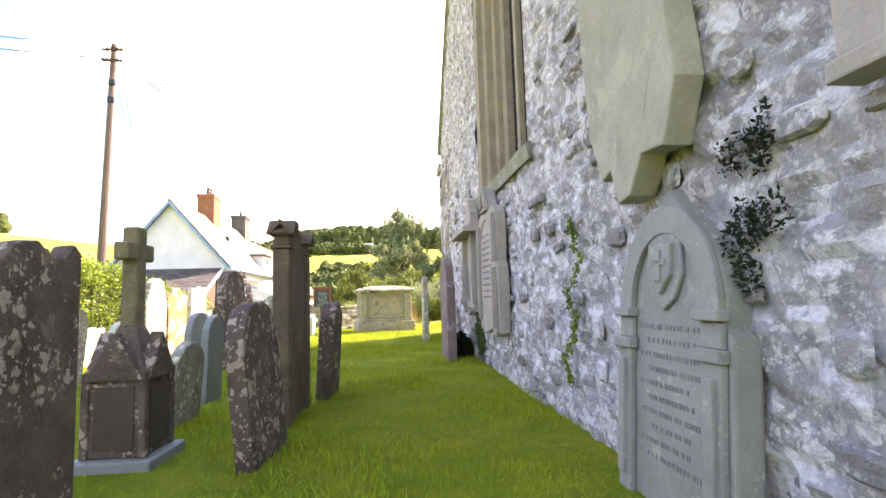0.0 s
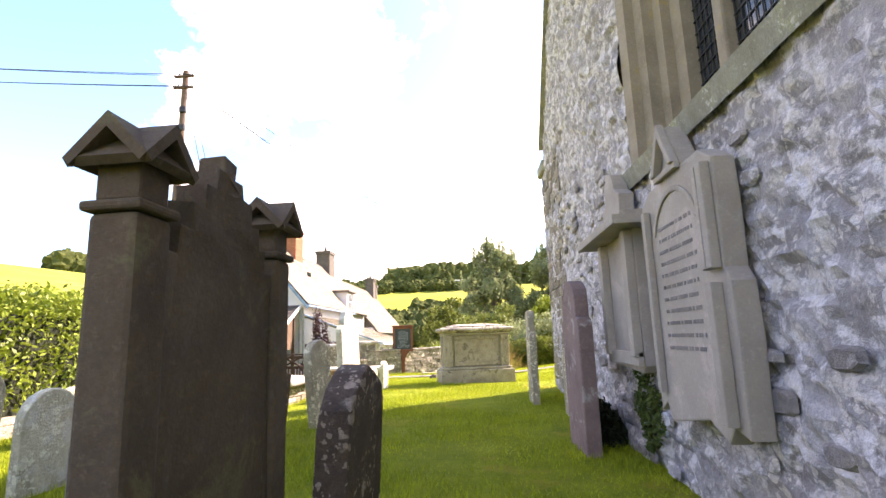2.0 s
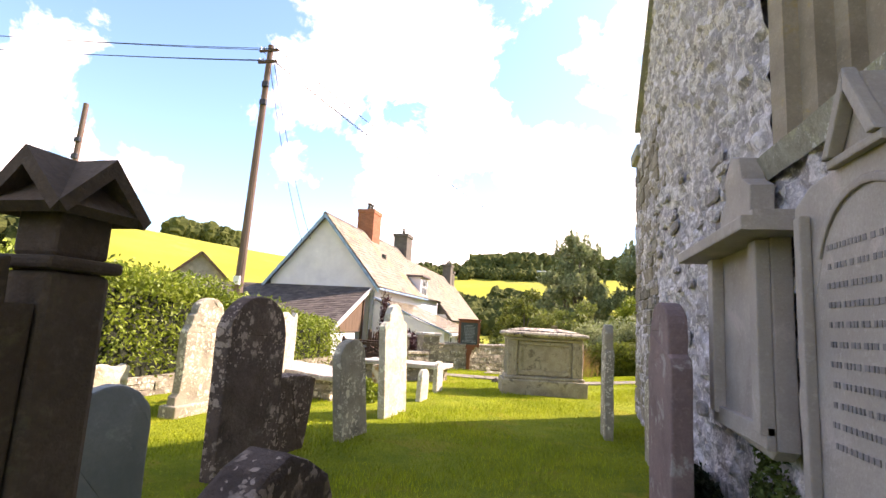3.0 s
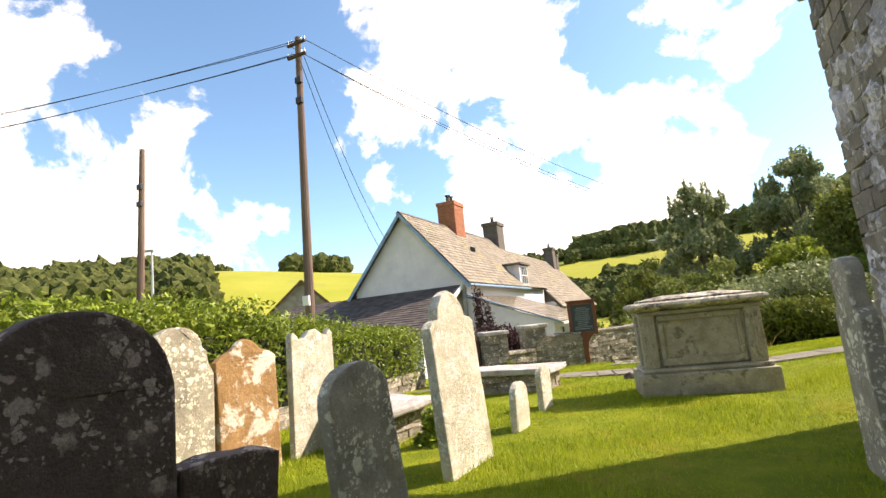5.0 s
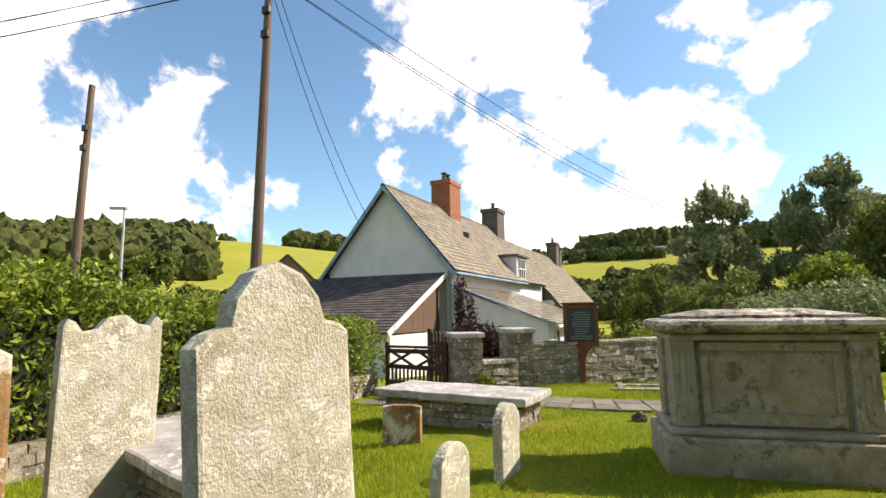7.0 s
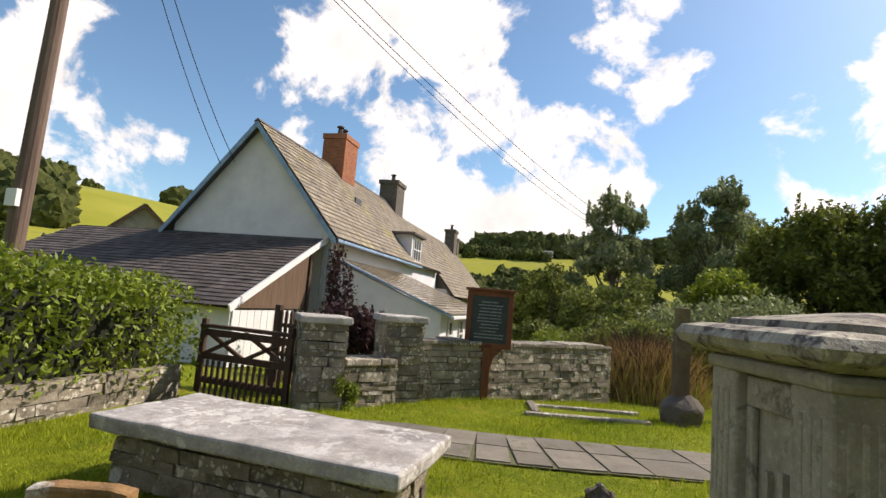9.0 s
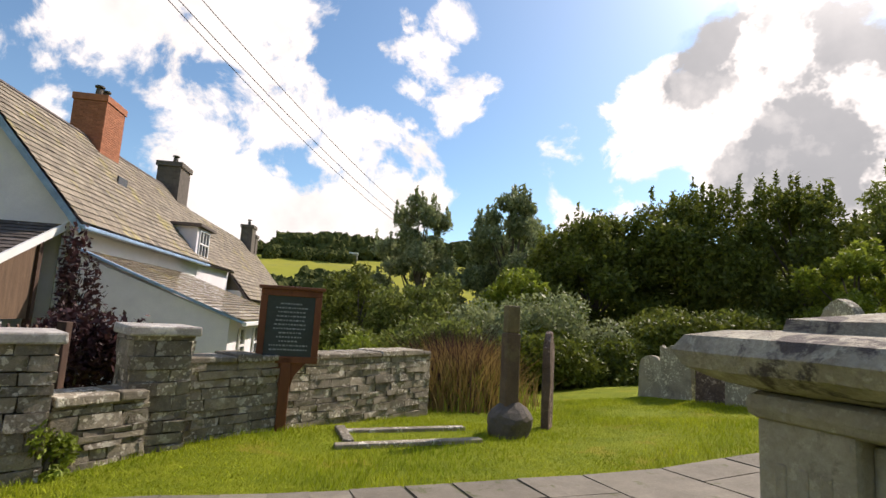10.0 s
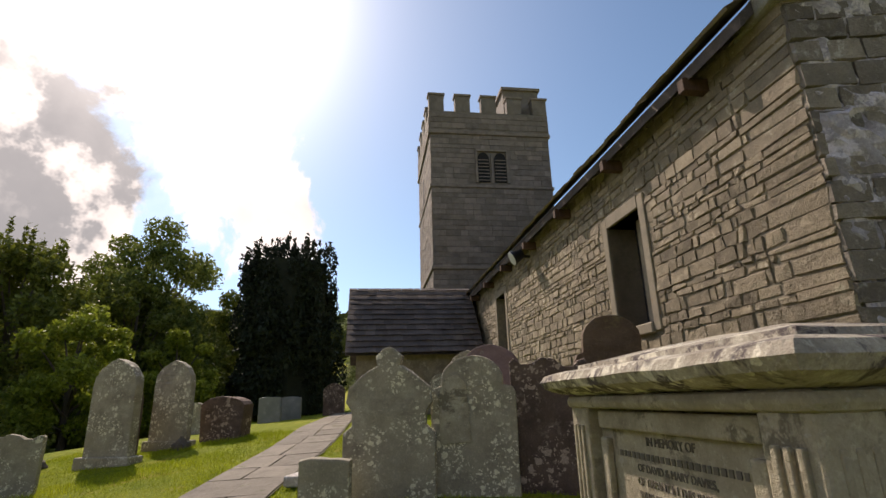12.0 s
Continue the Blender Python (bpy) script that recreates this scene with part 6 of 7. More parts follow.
tree("tree", "tall dark green tree with a spiky top", 24.5, 44, 9.6, 8.5, M["leaf"], 32000, .15, 55, .06, 34, 0, 1.1)
tree("tree", "dark green tree with leading shoots beside the path", 28.5, 41, 8.2, 7.5, M["leaf"], 26000, .15, 56, .06, 30, 0, .9)
tree("tree", "bright green young tree lit from behind", 21.0, 38, 5.0, 5.0, M["bright"], 15000, .11, 57, .05, 22)
tree("tree", "yellow-green sapling at the edge of the turf", 25.3, 36.5, 4.3, 4.0, M["bright"], 10000, .11, 58, .05, 18)
tree("ash_tree", "airy ash tree with gaps in its crown", 33.0, 43.5, 13.0, 10.5, M["ashleaf"], 24000, .17, 59, .32, 24)
tree("tree", "dense dark tree behind the yew", 38, 39, 9.0, 9, M["leaf"], 18000, .18, 60, .05, 24)
tree("tree", "dark hedgerow tree beyond the path", 45, 44, 9.0, 12, M["leaf"], 18000, .2, 61, .05, 24)
tree("tree", "bright green tree between the yew and the porch", 40, 28.5, 7.2, 6, M["ashleaf"], 14000, .15, 62, .08, 22)
tree("tree", "pale green tree between the yew and the tower", 44, 30.5, 8.6, 7, M["willow"], 12000, .17, 63, .1, 20)
tree("tree", "round green tree behind the cottages", 1.5, 60, 6.8, 7, M["leaf"], 15000, .17, 64, .05, 22)
tree("tree", "yellow-green bushy tree beside the stream", 9.5, 44, 4.6, 5.5, M["bright"], 14000, .12, 65, .03, 22)
tree("tree", "green bushy tree behind the boundary wall", 5.5, 45, 4.4, 6.5, M["ashleaf"], 14000, .12, 66, .03, 22)
tree("tree", "green scrub tree beyond the boundary wall", 2.5, 47, 4.6, 5.5, M["leaf"], 12000, .12, 67, .03, 20)
tree("conifer", "small dark rounded conifer on the hill foot", -34, 43, 8.0, 6.5, M["leaf"], 14000, .2, 68, .02, 26)


def make_yew():
    """Dark columnar yew with many upright tips."""
    x, y = 30.6, 33.4
    root = base("yew_tree", x, y, ground_z(x, y) - .1, 0, "dense nearly black columnar yew with a spiky flat top", "tree", "trees round the churchyard")
    rr = random.Random(15)
    cl = []
    bm = bmesh.new()
    limb(bm, (0, 0, 0), (0, 0, 6), .35, .2, 9)
    for i in range(150):
        a, f = rr.uniform(0, math.tau), rr.random()
        r_ = 3.0 * (1 - .22 * f) * rr.uniform(.55, 1)
        cl.append((r_ * math.cos(a), r_ * math.sin(a), .5 + f * 8.2, .55, .55, 1.0))
    for i in range(55):
        a, q = rr.uniform(0, math.tau), rr.uniform(0, 2.3)
        cl.append((q * math.cos(a), q * math.sin(a), 9.2 + rr.uniform(-.3, .5), .12, .12, .6))
    part("trunk", bm, M["bark"], root)
    # added cone behind the leaves, coloured near black as the crown's inner shade
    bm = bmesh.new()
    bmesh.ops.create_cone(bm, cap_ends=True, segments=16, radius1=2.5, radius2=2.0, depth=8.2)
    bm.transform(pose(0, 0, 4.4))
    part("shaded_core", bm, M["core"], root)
    leaf_cloud("crown", cl, 60000, .13, M["yew"], root, 16, droop=-1.2, shell=.6)


make_yew()
bush("bramble_bush", "low spreading bramble and dark shrub with pale flowers", 9.0, 36.0, 7.0, 3.0, 2.1, M["leaf"], 26000, .08, 71)
bush("bramble_bush", "silvery green arching shrub above the brambles", 8.4, 37.6, 6.0, 3.0, 3.2, M["willow"], 14000, .08, 72)
bush("bramble_bush", "dark tangle of brambles along the turf edge", 14.5, 38.0, 8.0, 3.5, 2.6, M["leaf"], 22000, .09, 73)
bush("bramble_bush", "dark undergrowth below the trees", 21.5, 40.5, 10.0, 3.5, 3.4, M["leaf"], 22000, .1, 74)
bush("bush", "green scrub behind the boundary wall", 4.6, 37.0, 5.5, 3.5, 2.4, M["ashleaf"], 18000, .08, 75)
bush("bush", "yellow-green flowering bush over the boundary wall", 2.4, 33.5, 3.0, 1.6, 1.5, M["bright"], 9000, .06, 76)
bush("bush", "dark garden bush beyond the wall", 1.6, 38.5, 4.0, 3.0, 2.2, M["leaf"], 14000, .08, 77)
bush("rose_bush", "sprawling purple-leaved climber by the cottage corner", -1.35, 29.6, 1.9, 1.2, 1.9, M["purple"], 7000, .06, 78)
bush("rose_bush", "upright purple-leaved branch reaching over the wall", -2.2, 31.0, .9, .8, 3.3, M["purple"], 2500, .06, 79)
bush("ivy_clump", "dark ivy at the foot of the church wall", 5.9, 15.6, .45, .9, .55, M["yew"], 4500, .035, 80)
bush("ivy_clump", "ivy and grass tuft at the end of the ruined tomb", 1.55, 19.2, .4, .5, .5, M["hedge"], 2500, .035, 81)
bush("ivy_clump", "green weeds growing at the gate pier", .2, 26.0, .5, .4, .6, M["hedge"], 2500, .03, 82)


def make_reeds():
    root = base("dry_grass_clump", 4.75, 31.6, ground_z(4.7, 31.6), 0, "tall clump of straw-coloured dry grasses and dock", "grass clump")
    rs = np.random.RandomState(5)
    for nm, m, n, spread, hh in (("straw", M["strawgrass"], 3200, 1.0, 1.35), ("russet_stem", M["purple"], 700, .8, 1.7), ("green_blade", M["bright"], 1200, 1.1, 1.0)):
        vs, fs = [], []
        for i in range(n):
            x, y = rs.normal(0, spread * .5, 2)
            h = hh * (.5 + .6 * rs.rand()) * math.exp(-(x * x + y * y) * .25)
            lx, ly = rs.normal(0, .28, 2) * h
            w = .009
            b = len(vs)
            vs += [(x - w, y, 0), (x + w, y, 0), (x + lx * .5 + w * .7, y + ly * .5, h * .6), (x + lx * .5 - w * .7, y + ly * .5, h * .6), (x + lx * 1.2, y + ly * 1.2, h)]
            fs += [(b, b + 1, b + 2, b + 3), (b + 3, b + 2, b + 4)]
        pydata(nm, vs, fs, m, root)


make_reeds()


def make_wall_ivy():
    root = base("ivy_strand", EX - .1, 9.95, .4, 0, "thin strand of green ivy climbing the limewashed wall", "climbing plant")
    rr = random.Random(6)
    cl = [(rr.uniform(-.02, .01), -.12 + .26 * (1 - i / 14) + rr.uniform(-.06, .06) + .1 * math.sin(i), i / 14 * 1.25, .025, .05, .05) for i in range(15)]
    leaf_cloud("leaves", cl, 750, .018, M["hedge"], root, 7)
    bm = bmesh.new()
    for a, b in zip(cl, cl[1:]):
        limb(bm, a[:3], b[:3], .006, .005, 4)
    part("stem", bm, M["bark"], root)
    root = base("moss_patch", EX - .06, 14.35, .3, 0, "dark damp moss and ferns under the wall tablets", "moss")
    leaf_cloud("fronds", [(0, rr.uniform(-.3, .25), rr.uniform(-.1, .55), .05, .12, .12) for _ in range(14)], 1500, .025, M["moss"], root, 8)
    root = base("moss_patch", EX - .06, 7.95, 1.25, 0, "dark dead ivy and moss behind the leaning headstone", "moss")
    leaf_cloud("fronds", [(0, rr.uniform(-.14, .14), rr.uniform(-.1, .5), .04, .06, .10) for _ in range(12)], 900, .016, M["core"], root, 9)


make_wall_ivy()

# ---- cottages ----


def window_unit(root, x, y, z, w, h, facing, panes=2):
    """Small white casement with glass, on a wall facing +x or -y."""
    t = pose(x, y, z, 0, 0, 90 if facing == "x" else 0)
    win = new("window")
    win.parent = root
    win.matrix_local = t
    part("pane", boxed(-w / 2, w / 2, -.01, .01, 0, h), M["glass"], win)
    bm = bmesh.new()
    for a in range(panes + 1):
        k = -w / 2 + w * a / panes
        box(bm, k - .025, k + .025, -.05, .0, 0, h)
    for z_ in (0, h * .5, h):
        box(bm, -w / 2 - .02, w / 2 + .02, -.048, .0, z_ - .025, z_ + .025)
    part("window_frame", bm, M["white"], win)
    part("window_sill", boxed(-w / 2 - .08, w / 2 + .08, -.12, .02, -.07, -.03), M["white"], win)


def chimney(root, x, y, z, w, d, h, material, pots=2, potm=None):
    c = new("chimney")
    c.parent = root
    c.matrix_local = pose(x, y, z)
    part("chimney_shaft", boxed(-w / 2, w / 2, -d / 2, d / 2, -1.0, h, bevel=.01), material, c)
    part("oversail", boxed(-w / 2 - .07, w / 2 + .07, -d / 2 - .07, d / 2 + .07, h - .22, h, bevel=.01), material, c)
    for i in range(pots):
        bm = bmesh.new()
        yy = (i - (pots - 1) / 2) * .42
        bmesh.ops.create_cone(bm, cap_ends=True, segments=12, radius1=.12, radius2=.10, depth=.34)
        bm.transform(pose(0, yy, h + .17))
        bmesh.ops.create_cone(bm, cap_ends=True, segments=12, radius1=.15, radius2=.15, depth=.05, matrix=pose(0, yy, h + .42))
        part("pot", bm, potm or M["chimneystone"], c)


def make_brick_courses(parent, x, y, z, w, d, h):
    """Brick courses on the near chimney."""
    rr = random.Random(2)
    k = 0
    zz = z
    while zz < z + h:
        off = .11 if k % 2 else 0
        for face in range(4):
            L = w if face % 2 == 0 else d
            t = -L / 2 - off
            while t < L / 2:
                a, b = max(-L / 2, t) + .005, min(L / 2, t + .22) - .005
                if b - a > .03:
                    o = .012
                    if face == 0:
                        c = (a, b, -d / 2 - o, -d / 2 + .02)
                    elif face == 2:
                        c = (a, b, d / 2 - .02, d / 2 + o)
                    elif face == 1:
                        c = (w / 2 - .02, w / 2 + o, a, b)
                    else:
                        c = (-w / 2 - o, -w / 2 + .02, a, b)
                    bm = boxed(x + c[0], x + c[1], y + c[2], y + c[3], zz, zz + .065)
                    part("brick", bm, M["brick"], parent)
                t += .22
        zz += .075
        k += 1


def make_cottage():
    gx, gy = -6.6, 33.7
    g = -1.3
    root = base("cottage", gx, gy, 0, 0, "white-rendered cottage with steep mossy slate roof and blue barge boards", "house", "cottages")
    hw, ez, rz = 2.75, 3.3, 6.6
    L = 13.0
    part("wall", extrude_outline([(-hw, g), (hw, g), (hw, ez), (0, rz - .12), (-hw, ez)], 0, .35), M["render"], root)
    part("wall", boxed(hw - .35, hw, .35, L, g, ez), M["render"], root)
    part("wall", boxed(-hw, -hw + .35, .35, L, g, ez), M["render"], root)
    part("wall", extrude_outline([(-hw, g), (hw, g), (hw, ez), (0, rz - .12), (-hw, ez)], L, L + .35), M["render"], root)
    up = Vector((-(hw + .3), 0, rz - ez + .25)).normalized()
    rise = math.hypot(hw + .3, rz - ez + .3)
    st = slate_slope("slate_covering", (hw + .32, -.3, ez - .22), (0, 1, 0), up, L + .6, rise, .22, .28, M["roof"], root, thick=.02, lift=.035)
    st["kind"] = "stuff"
    bm = bmesh.new()
    vv = [bm.verts.new(p) for p in ((hw + .3, -.25, ez - .27), (hw + .3, L + .3, ez - .27), (0, L + .3, rz), (0, -.25, rz), (-hw - .3, -.25, ez - .27), (-hw - .3, L + .3, ez - .27))]
    bm.faces.new([vv[i] for i in (0, 1, 2, 3)]), bm.faces.new([vv[i] for i in (3, 2, 5, 4)])
    bmesh.ops.recalc_face_normals(bm, faces=bm.faces)
    bmesh.ops.solidify(bm, geom=bm.faces[:], thickness=.08)
    part("roof", bm, M["roofdark"], root)
    part("ridge_tiles", extrude_outline([(-.13, rz - .03), (0, rz + .09), (.13, rz - .03)], -.3, L + .3), M["roofdark"], root)
    for s in (-1, 1):
        bm = bmesh.new()
        vv = [bm.verts.new((s * a, y, z)) for y in (-.30, -.26) for a, z in ((0, rz + .02), (hw + .32, ez - .3), (hw + .32, ez - .50), (0, rz - .2))]
        for f in ((0, 1, 2, 3), (7, 6, 5, 4), (0, 4, 5, 1), (2, 6, 7, 3), (1, 5, 6, 2)):
            bm.faces.new([vv[i] for i in f])
        bmesh.ops.recalc_face_normals(bm, faces=bm.faces)
        part("barge_board", bm, M["blue"], root)
    part("gutter", boxed(hw + .28, hw + .4, -.3, 9.0, ez - .36, ez - .27, bevel=.02), M["blue"], root)
    part("wall_band", boxed(hw, hw + .02, .0, 8.5, ez - .85, ez - .35), M["white"], root)
    for k in (.02, .2):
        bm = bmesh.new()
        bmesh.ops.create_cone(bm, cap_ends=True, segments=8, radius1=.04, radius2=.04, depth=ez - g - .4)
        bm.transform(pose(hw + .06 - k, -.07, (ez + g) / 2 - .2))
        part("drainpipe", bm, M["steel"], root)
    chimney(root, .0, 5.7, rz - .3, .95, 1.25, 1.75, M["brick"], 2)
    make_brick_courses(root, 0, 5.7, rz - .5, .99, 1.29, 1.7)
    chimney(root, .1, L - .6, rz - .3, 1.0, 1.3, 1.5, M["chimneystone"], 1)
    # roof light
    part("roof_light", boxed(1.35, 1.4, 4.6, 5.2, ez + 1.3, ez + 2.0), M["glass"], root)
    # dormer
    part("dormer_wall", boxed(hw - 1.1, hw + .12, 7.9, 9.5, ez - .3, ez + 1.05), M["render"], root)
    window_unit(root, hw + .13, 8.7, ez - .05, 1.1, 1.0, "x", 3)
    part("dormer_roof", boxed(hw - 1.9, hw + .3, 7.7, 9.7, ez + 1.05, ez + 1.17, bevel=.02), M["roofdark"], root)
    # lean-to on the right
    bm = bmesh.new()
    vv = [bm.verts.new(p) for p in ((hw + .02, .05, ez - .75), (hw + .02, 6.9, ez - .75), (6.5, 6.9, 1.15), (6.5, .05, 1.15))]
    pts = [(hw + .02, g), (6.3, g), (6.3, 1.15), (hw + .02, ez - .85)]
    bm.free()
    part("leanto_wall", extrude_outline(pts, .0, .3), M["render"], root)
    part("leanto_wall", boxed(6.05, 6.3, .3, 6.8, g, 1.15), M["render"], root)
    up = Vector((-(6.65 - hw), 0, ez - .75 - 1.12)).normalized()
    st = slate_slope("leanto_covering", (6.65, -.12, 1.12), (0, 1, 0), up, 7.1, math.hypot(6.65 - hw, ez - .75 - 1.12), .2, .26, M["roof"], root, thick=.02, lift=.04)
    st["kind"] = "stuff"
    part("leanto_gutter", boxed(6.6, 6.7, -.1, 7.0, 1.0, 1.1, bevel=.02), M["white"], root)
    bm = bmesh.new()
    frame_bar(bm, (6.62, -.05, 1.08), (hw + .05, -.05, ez - .72), .14, .05)
    part("leanto_barge", bm, M["blue"], root)
    for y_ in (1.2, 2.9, 4.3, 5.9):
        window_unit(root, 6.32, y_, .05, .55, .85, "x", 1)
    # dark-roofed shed in front of the gable
    st = slate_slope("shed_covering", (-6.5, -4.25, .98), (1, 0, 0), Vector((0, 4.2, 2.05)).normalized(), 9.2, 4.68, .2, .27, M["roofdark"], root, thick=.015, lift=.03)
    st["kind"] = "stuff"
    bm = bmesh.new()
    vv = [bm.verts.new(p) for p in ((-6.5, -4.25, .95), (2.7, -4.25, .95), (2.7, -.02, 3.0), (-6.5, -.02, 3.0))]
    bm.faces.new(vv)
    bmesh.ops.solidify(bm, geom=bm.faces[:], thickness=.07)
    part("shed_roof", bm, M["roofdark"], root)
    part("shed_wall", boxed(-6.4, 2.5, -4.0, -3.85, g, 1.0), M["render"], root)
    bm = extrude_outline([(-4.0, .95), (-.6, .95), (-.6, 2.6), (-4.0, 1.0)], 0, .08)
    bm.transform(pose(2.5, 0, 0, 0, 0, 90))
    part("shed_cladding", bm, M["cladding"], root)
    for i in range(9):
        part("door_board", boxed(2.5, 2.54, -3.95 + i * .28, -3.69 + i * .28, g, .9), M["white"], root)
    part("shed_post", boxed(2.44, 2.56, -.7, -.58, g, 2.6), M["gatewood"], root)
    bm = bmesh.new()
    frame_bar(bm, (2.68, -4.3, .95), (2.68, -.05, 3.02), .05, .16)
    part("shed_barge", bm, M["white"], root)


make_cottage()


def make_far_cottage():
    root = base("cottage", -6.3, 47.3, 0, 0, "long old cottage with mossy stone-slate roof and stone chimneys", "house", "cottages")
    hw, ez, rz, g, L = 3.1, 2.2, 6.1, -2.2, 14.0
    part("wall", boxed(-hw, hw, 0, L, g, ez), M["render"], root)
    part("gable", extrude_outline([(-hw, ez), (hw, ez), (0, rz - .1)], 0, .3), M["chimneystone"], root)
    part("gable", extrude_outline([(-hw, ez), (hw, ez), (0, rz - .1)], L - .3, L), M["chimneystone"], root)
    st = slate_slope("slate_covering", (hw + .45, -.2, ez - .4), (0, 1, 0), Vector((-(hw + .45), 0, rz - ez + .4)).normalized(), L + .4, math.hypot(hw + .45, rz - ez + .4), .26, .34, M["roof"], root, thick=.03, lift=.05)
    st["kind"] = "stuff"
    bm = bmesh.new()
    vv = [bm.verts.new(p) for p in ((hw + .42, -.2, ez - .45), (hw + .42, L + .2, ez - .45), (0, L + .2, rz), (0, -.2, rz), (-hw - .4, -.2, ez - .45), (-hw - .4, L + .2, ez - .45))]
    bm.faces.new([vv[i] for i in (0, 1, 2, 3)]), bm.faces.new([vv[i] for i in (3, 2, 5, 4)])
    bmesh.ops.recalc_face_normals(bm, faces=bm.faces)
    bmesh.ops.solidify(bm, geom=bm.faces[:], thickness=.1)
    part("roof", bm, M["roofdark"], root)
    chimney(root, .3, L - 1.6, rz - .3, .8, 1.1, 1.5, M["chimneystone"], 1)
    chimney(root, .3, L - .2, rz - .9, .7, .7, 1.6, M["chimneystone"], 0)


make_far_cottage()


def make_chapel():
    x, y = 4.3 - 48 * math.sin(radians(40.8)), 14.4 + 48 * math.cos(radians(40.8))
    root = base("chapel", x, y, -1.9, 42, "small grey roughcast chapel with a low-pitched roof and round-headed windows", "chapel")
    hw, ez, rz, L = 3.6, 5.2, 8.6, 12
    part("wall", extrude_outline([(-hw, 0), (hw, 0), (hw, ez), (0, rz), (-hw, ez)], 0, .3), M["chapel"], root)
    part("wall", boxed(-hw, -hw + .3, .3, L, 0, ez), M["chapel"], root)
    part("wall", boxed(hw - .3, hw, .3, L, 0, ez), M["chapel"], root)
    bm = bmesh.new()
    vv = [bm.verts.new(p) for p in ((hw + .35, -.35, ez - .3), (hw + .35, L, ez - .3), (0, L, rz + .08), (0, -.35, rz + .08), (-hw - .35, -.35, ez - .3), (-hw - .35, L, ez - .3))]
    bm.faces.new([vv[i] for i in (0, 1, 2, 3)]), bm.faces.new([vv[i] for i in (3, 2, 5, 4)])
    bmesh.ops.recalc_face_normals(bm, faces=bm.faces)
    bmesh.ops.solidify(bm, geom=bm.faces[:], thickness=.15)
    part("roof", bm, M["roof"], root)
    for s in (-1, 1):
        bm = bmesh.new()
        frame_bar(bm, (s * (hw + .35), -.4, ez - .38), (0, -.4, rz), .05, .22)
        part("barge_board", bm, M["gatewood"], root)
        b = extrude_outline([(s * 2.1 - .45, 2.4), (s * 2.1 + .45, 2.4), (s * 2.1 + .45, 3.9), *arc(s * 2.1, 3.9, .45, 0, 180, 8), (s * 2.1 - .45, 3.9)], -.04, .02)
        part("window", b, M["dusk"], root)
    part("porch_roof", extrude_outline([(-1.2, 2.9), (1.2, 2.9), (0, 4.0)], -1.8, 0), M["roof"], root)


make_chapel()
bm = boxed(-9, 9, -4, 4, 0, 4.2)
r_ = base("barn", -12.5, 330, terrain(-12.5, 330), 0, "long pale farm shed far across the valley", "barn")
part("wall", bm, M["slate"], r_)
part("roof", boxed(-9.4, 9.4, -4.4, 4.4, 4.2, 4.9), M["white"], r_)

# ---- poles, cables, street lamp, kiosk ----


def cable(name, label, a, b, sag, parent=None, r=.012):
    a, b = Vector(a), Vector(b)
    cu = bpy.data.curves.new(name, "CURVE")
    cu.dimensions, cu.bevel_depth, cu.bevel_resolution = "3D", r, 1
    sp = cu.splines.new("POLY")
    sp.points.add(16)
    for i in range(17):
        f = i / 16
        p = a.lerp(b, f)
        sp.points[i].co = (p.x, p.y, p.z - 4 * sag * f * (1 - f), 1)
    cu.materials.append(M["cable"])
    ob = new(name, cu)
    tagged(ob, label, "cable", "overhead cables")
    return ob


def utility_pole(x, y, top, lean, cross, label):
    z = ground_z(x, y)
    root = base("utility_pole", x, y, z, 0, label, "utility pole", "utility poles")
    bm = bmesh.new()
    bmesh.ops.create_cone(bm, cap_ends=True, segments=12, radius1=.17, radius2=.10, depth=top - z + .3)
    bm.transform(pose(0, 0, (top - z) / 2 - .15))
    bm.transform(pose(0, 0, 0, 0, lean, 0))
    part("mast", bm, M["pole"], root)
    sx = math.sin(radians(lean))
    for k in range(cross):
        zz = top - z - .25 - k * .45
        cx = sx * zz
        bm = boxed(cx - .38, cx + .38, -.13, -.05, zz - .04, zz + .04)
        bm.transform(pose(0, 0, 0, 0, 0, 0))
        part("crossarm", bm, M["gatewood"], root)
        for s in (-.34, -.2, .2, .34):
            bm = bmesh.new()
            bmesh.ops.create_cone(bm, cap_ends=True, segments=8, radius1=.035, radius2=.025, depth=.12)
            bm.transform(pose(cx + s, -.09, zz + .11))
            part("insulator", bm, M["steel"], root)
    for zz in (top - z - 1.6, top - z - 2.3):
        bm = boxed(sx * zz - .05, sx * zz + .2, -.2, -.08, zz - .12, zz + .1, bevel=.02)
        part("bracket", bm, M["metal"], root)
    part("pole_step", boxed(sx * 3 - .12, sx * 3 + .12, -.2, -.12, 2.6, 2.9), M["white"], root)
    return root


utility_pole(-6.3, 26.6, 11.5, 1.3, 2, "tall weathered brown wooden utility pole with crossarms and insulators")
utility_pole(-14.9, 26.9, 9.7, 2.2, 0, "leaning wooden telephone pole beyond the hedge")
top1 = (-6.05, 26.5, 11.1)
for dx, dz in ((-.34, .2), (.34, .2), (-.2, -.25), (.2, -.25)):
    cable("cable", "thin black overhead cable across the sky", (top1[0] + dx, top1[1], top1[2] + dz), (-45 + dx, 22 + dx, 15 + dz * 2), .7)
for dx, dz in ((-.34, .2), (.34, .2), (.2, -.25)):
    cable("cable", "thin black overhead cable running down the valley", (top1[0] + dx, top1[1], top1[2] + dz), (9 + dx * 3, 64, 7.5 + dz), 1.4)
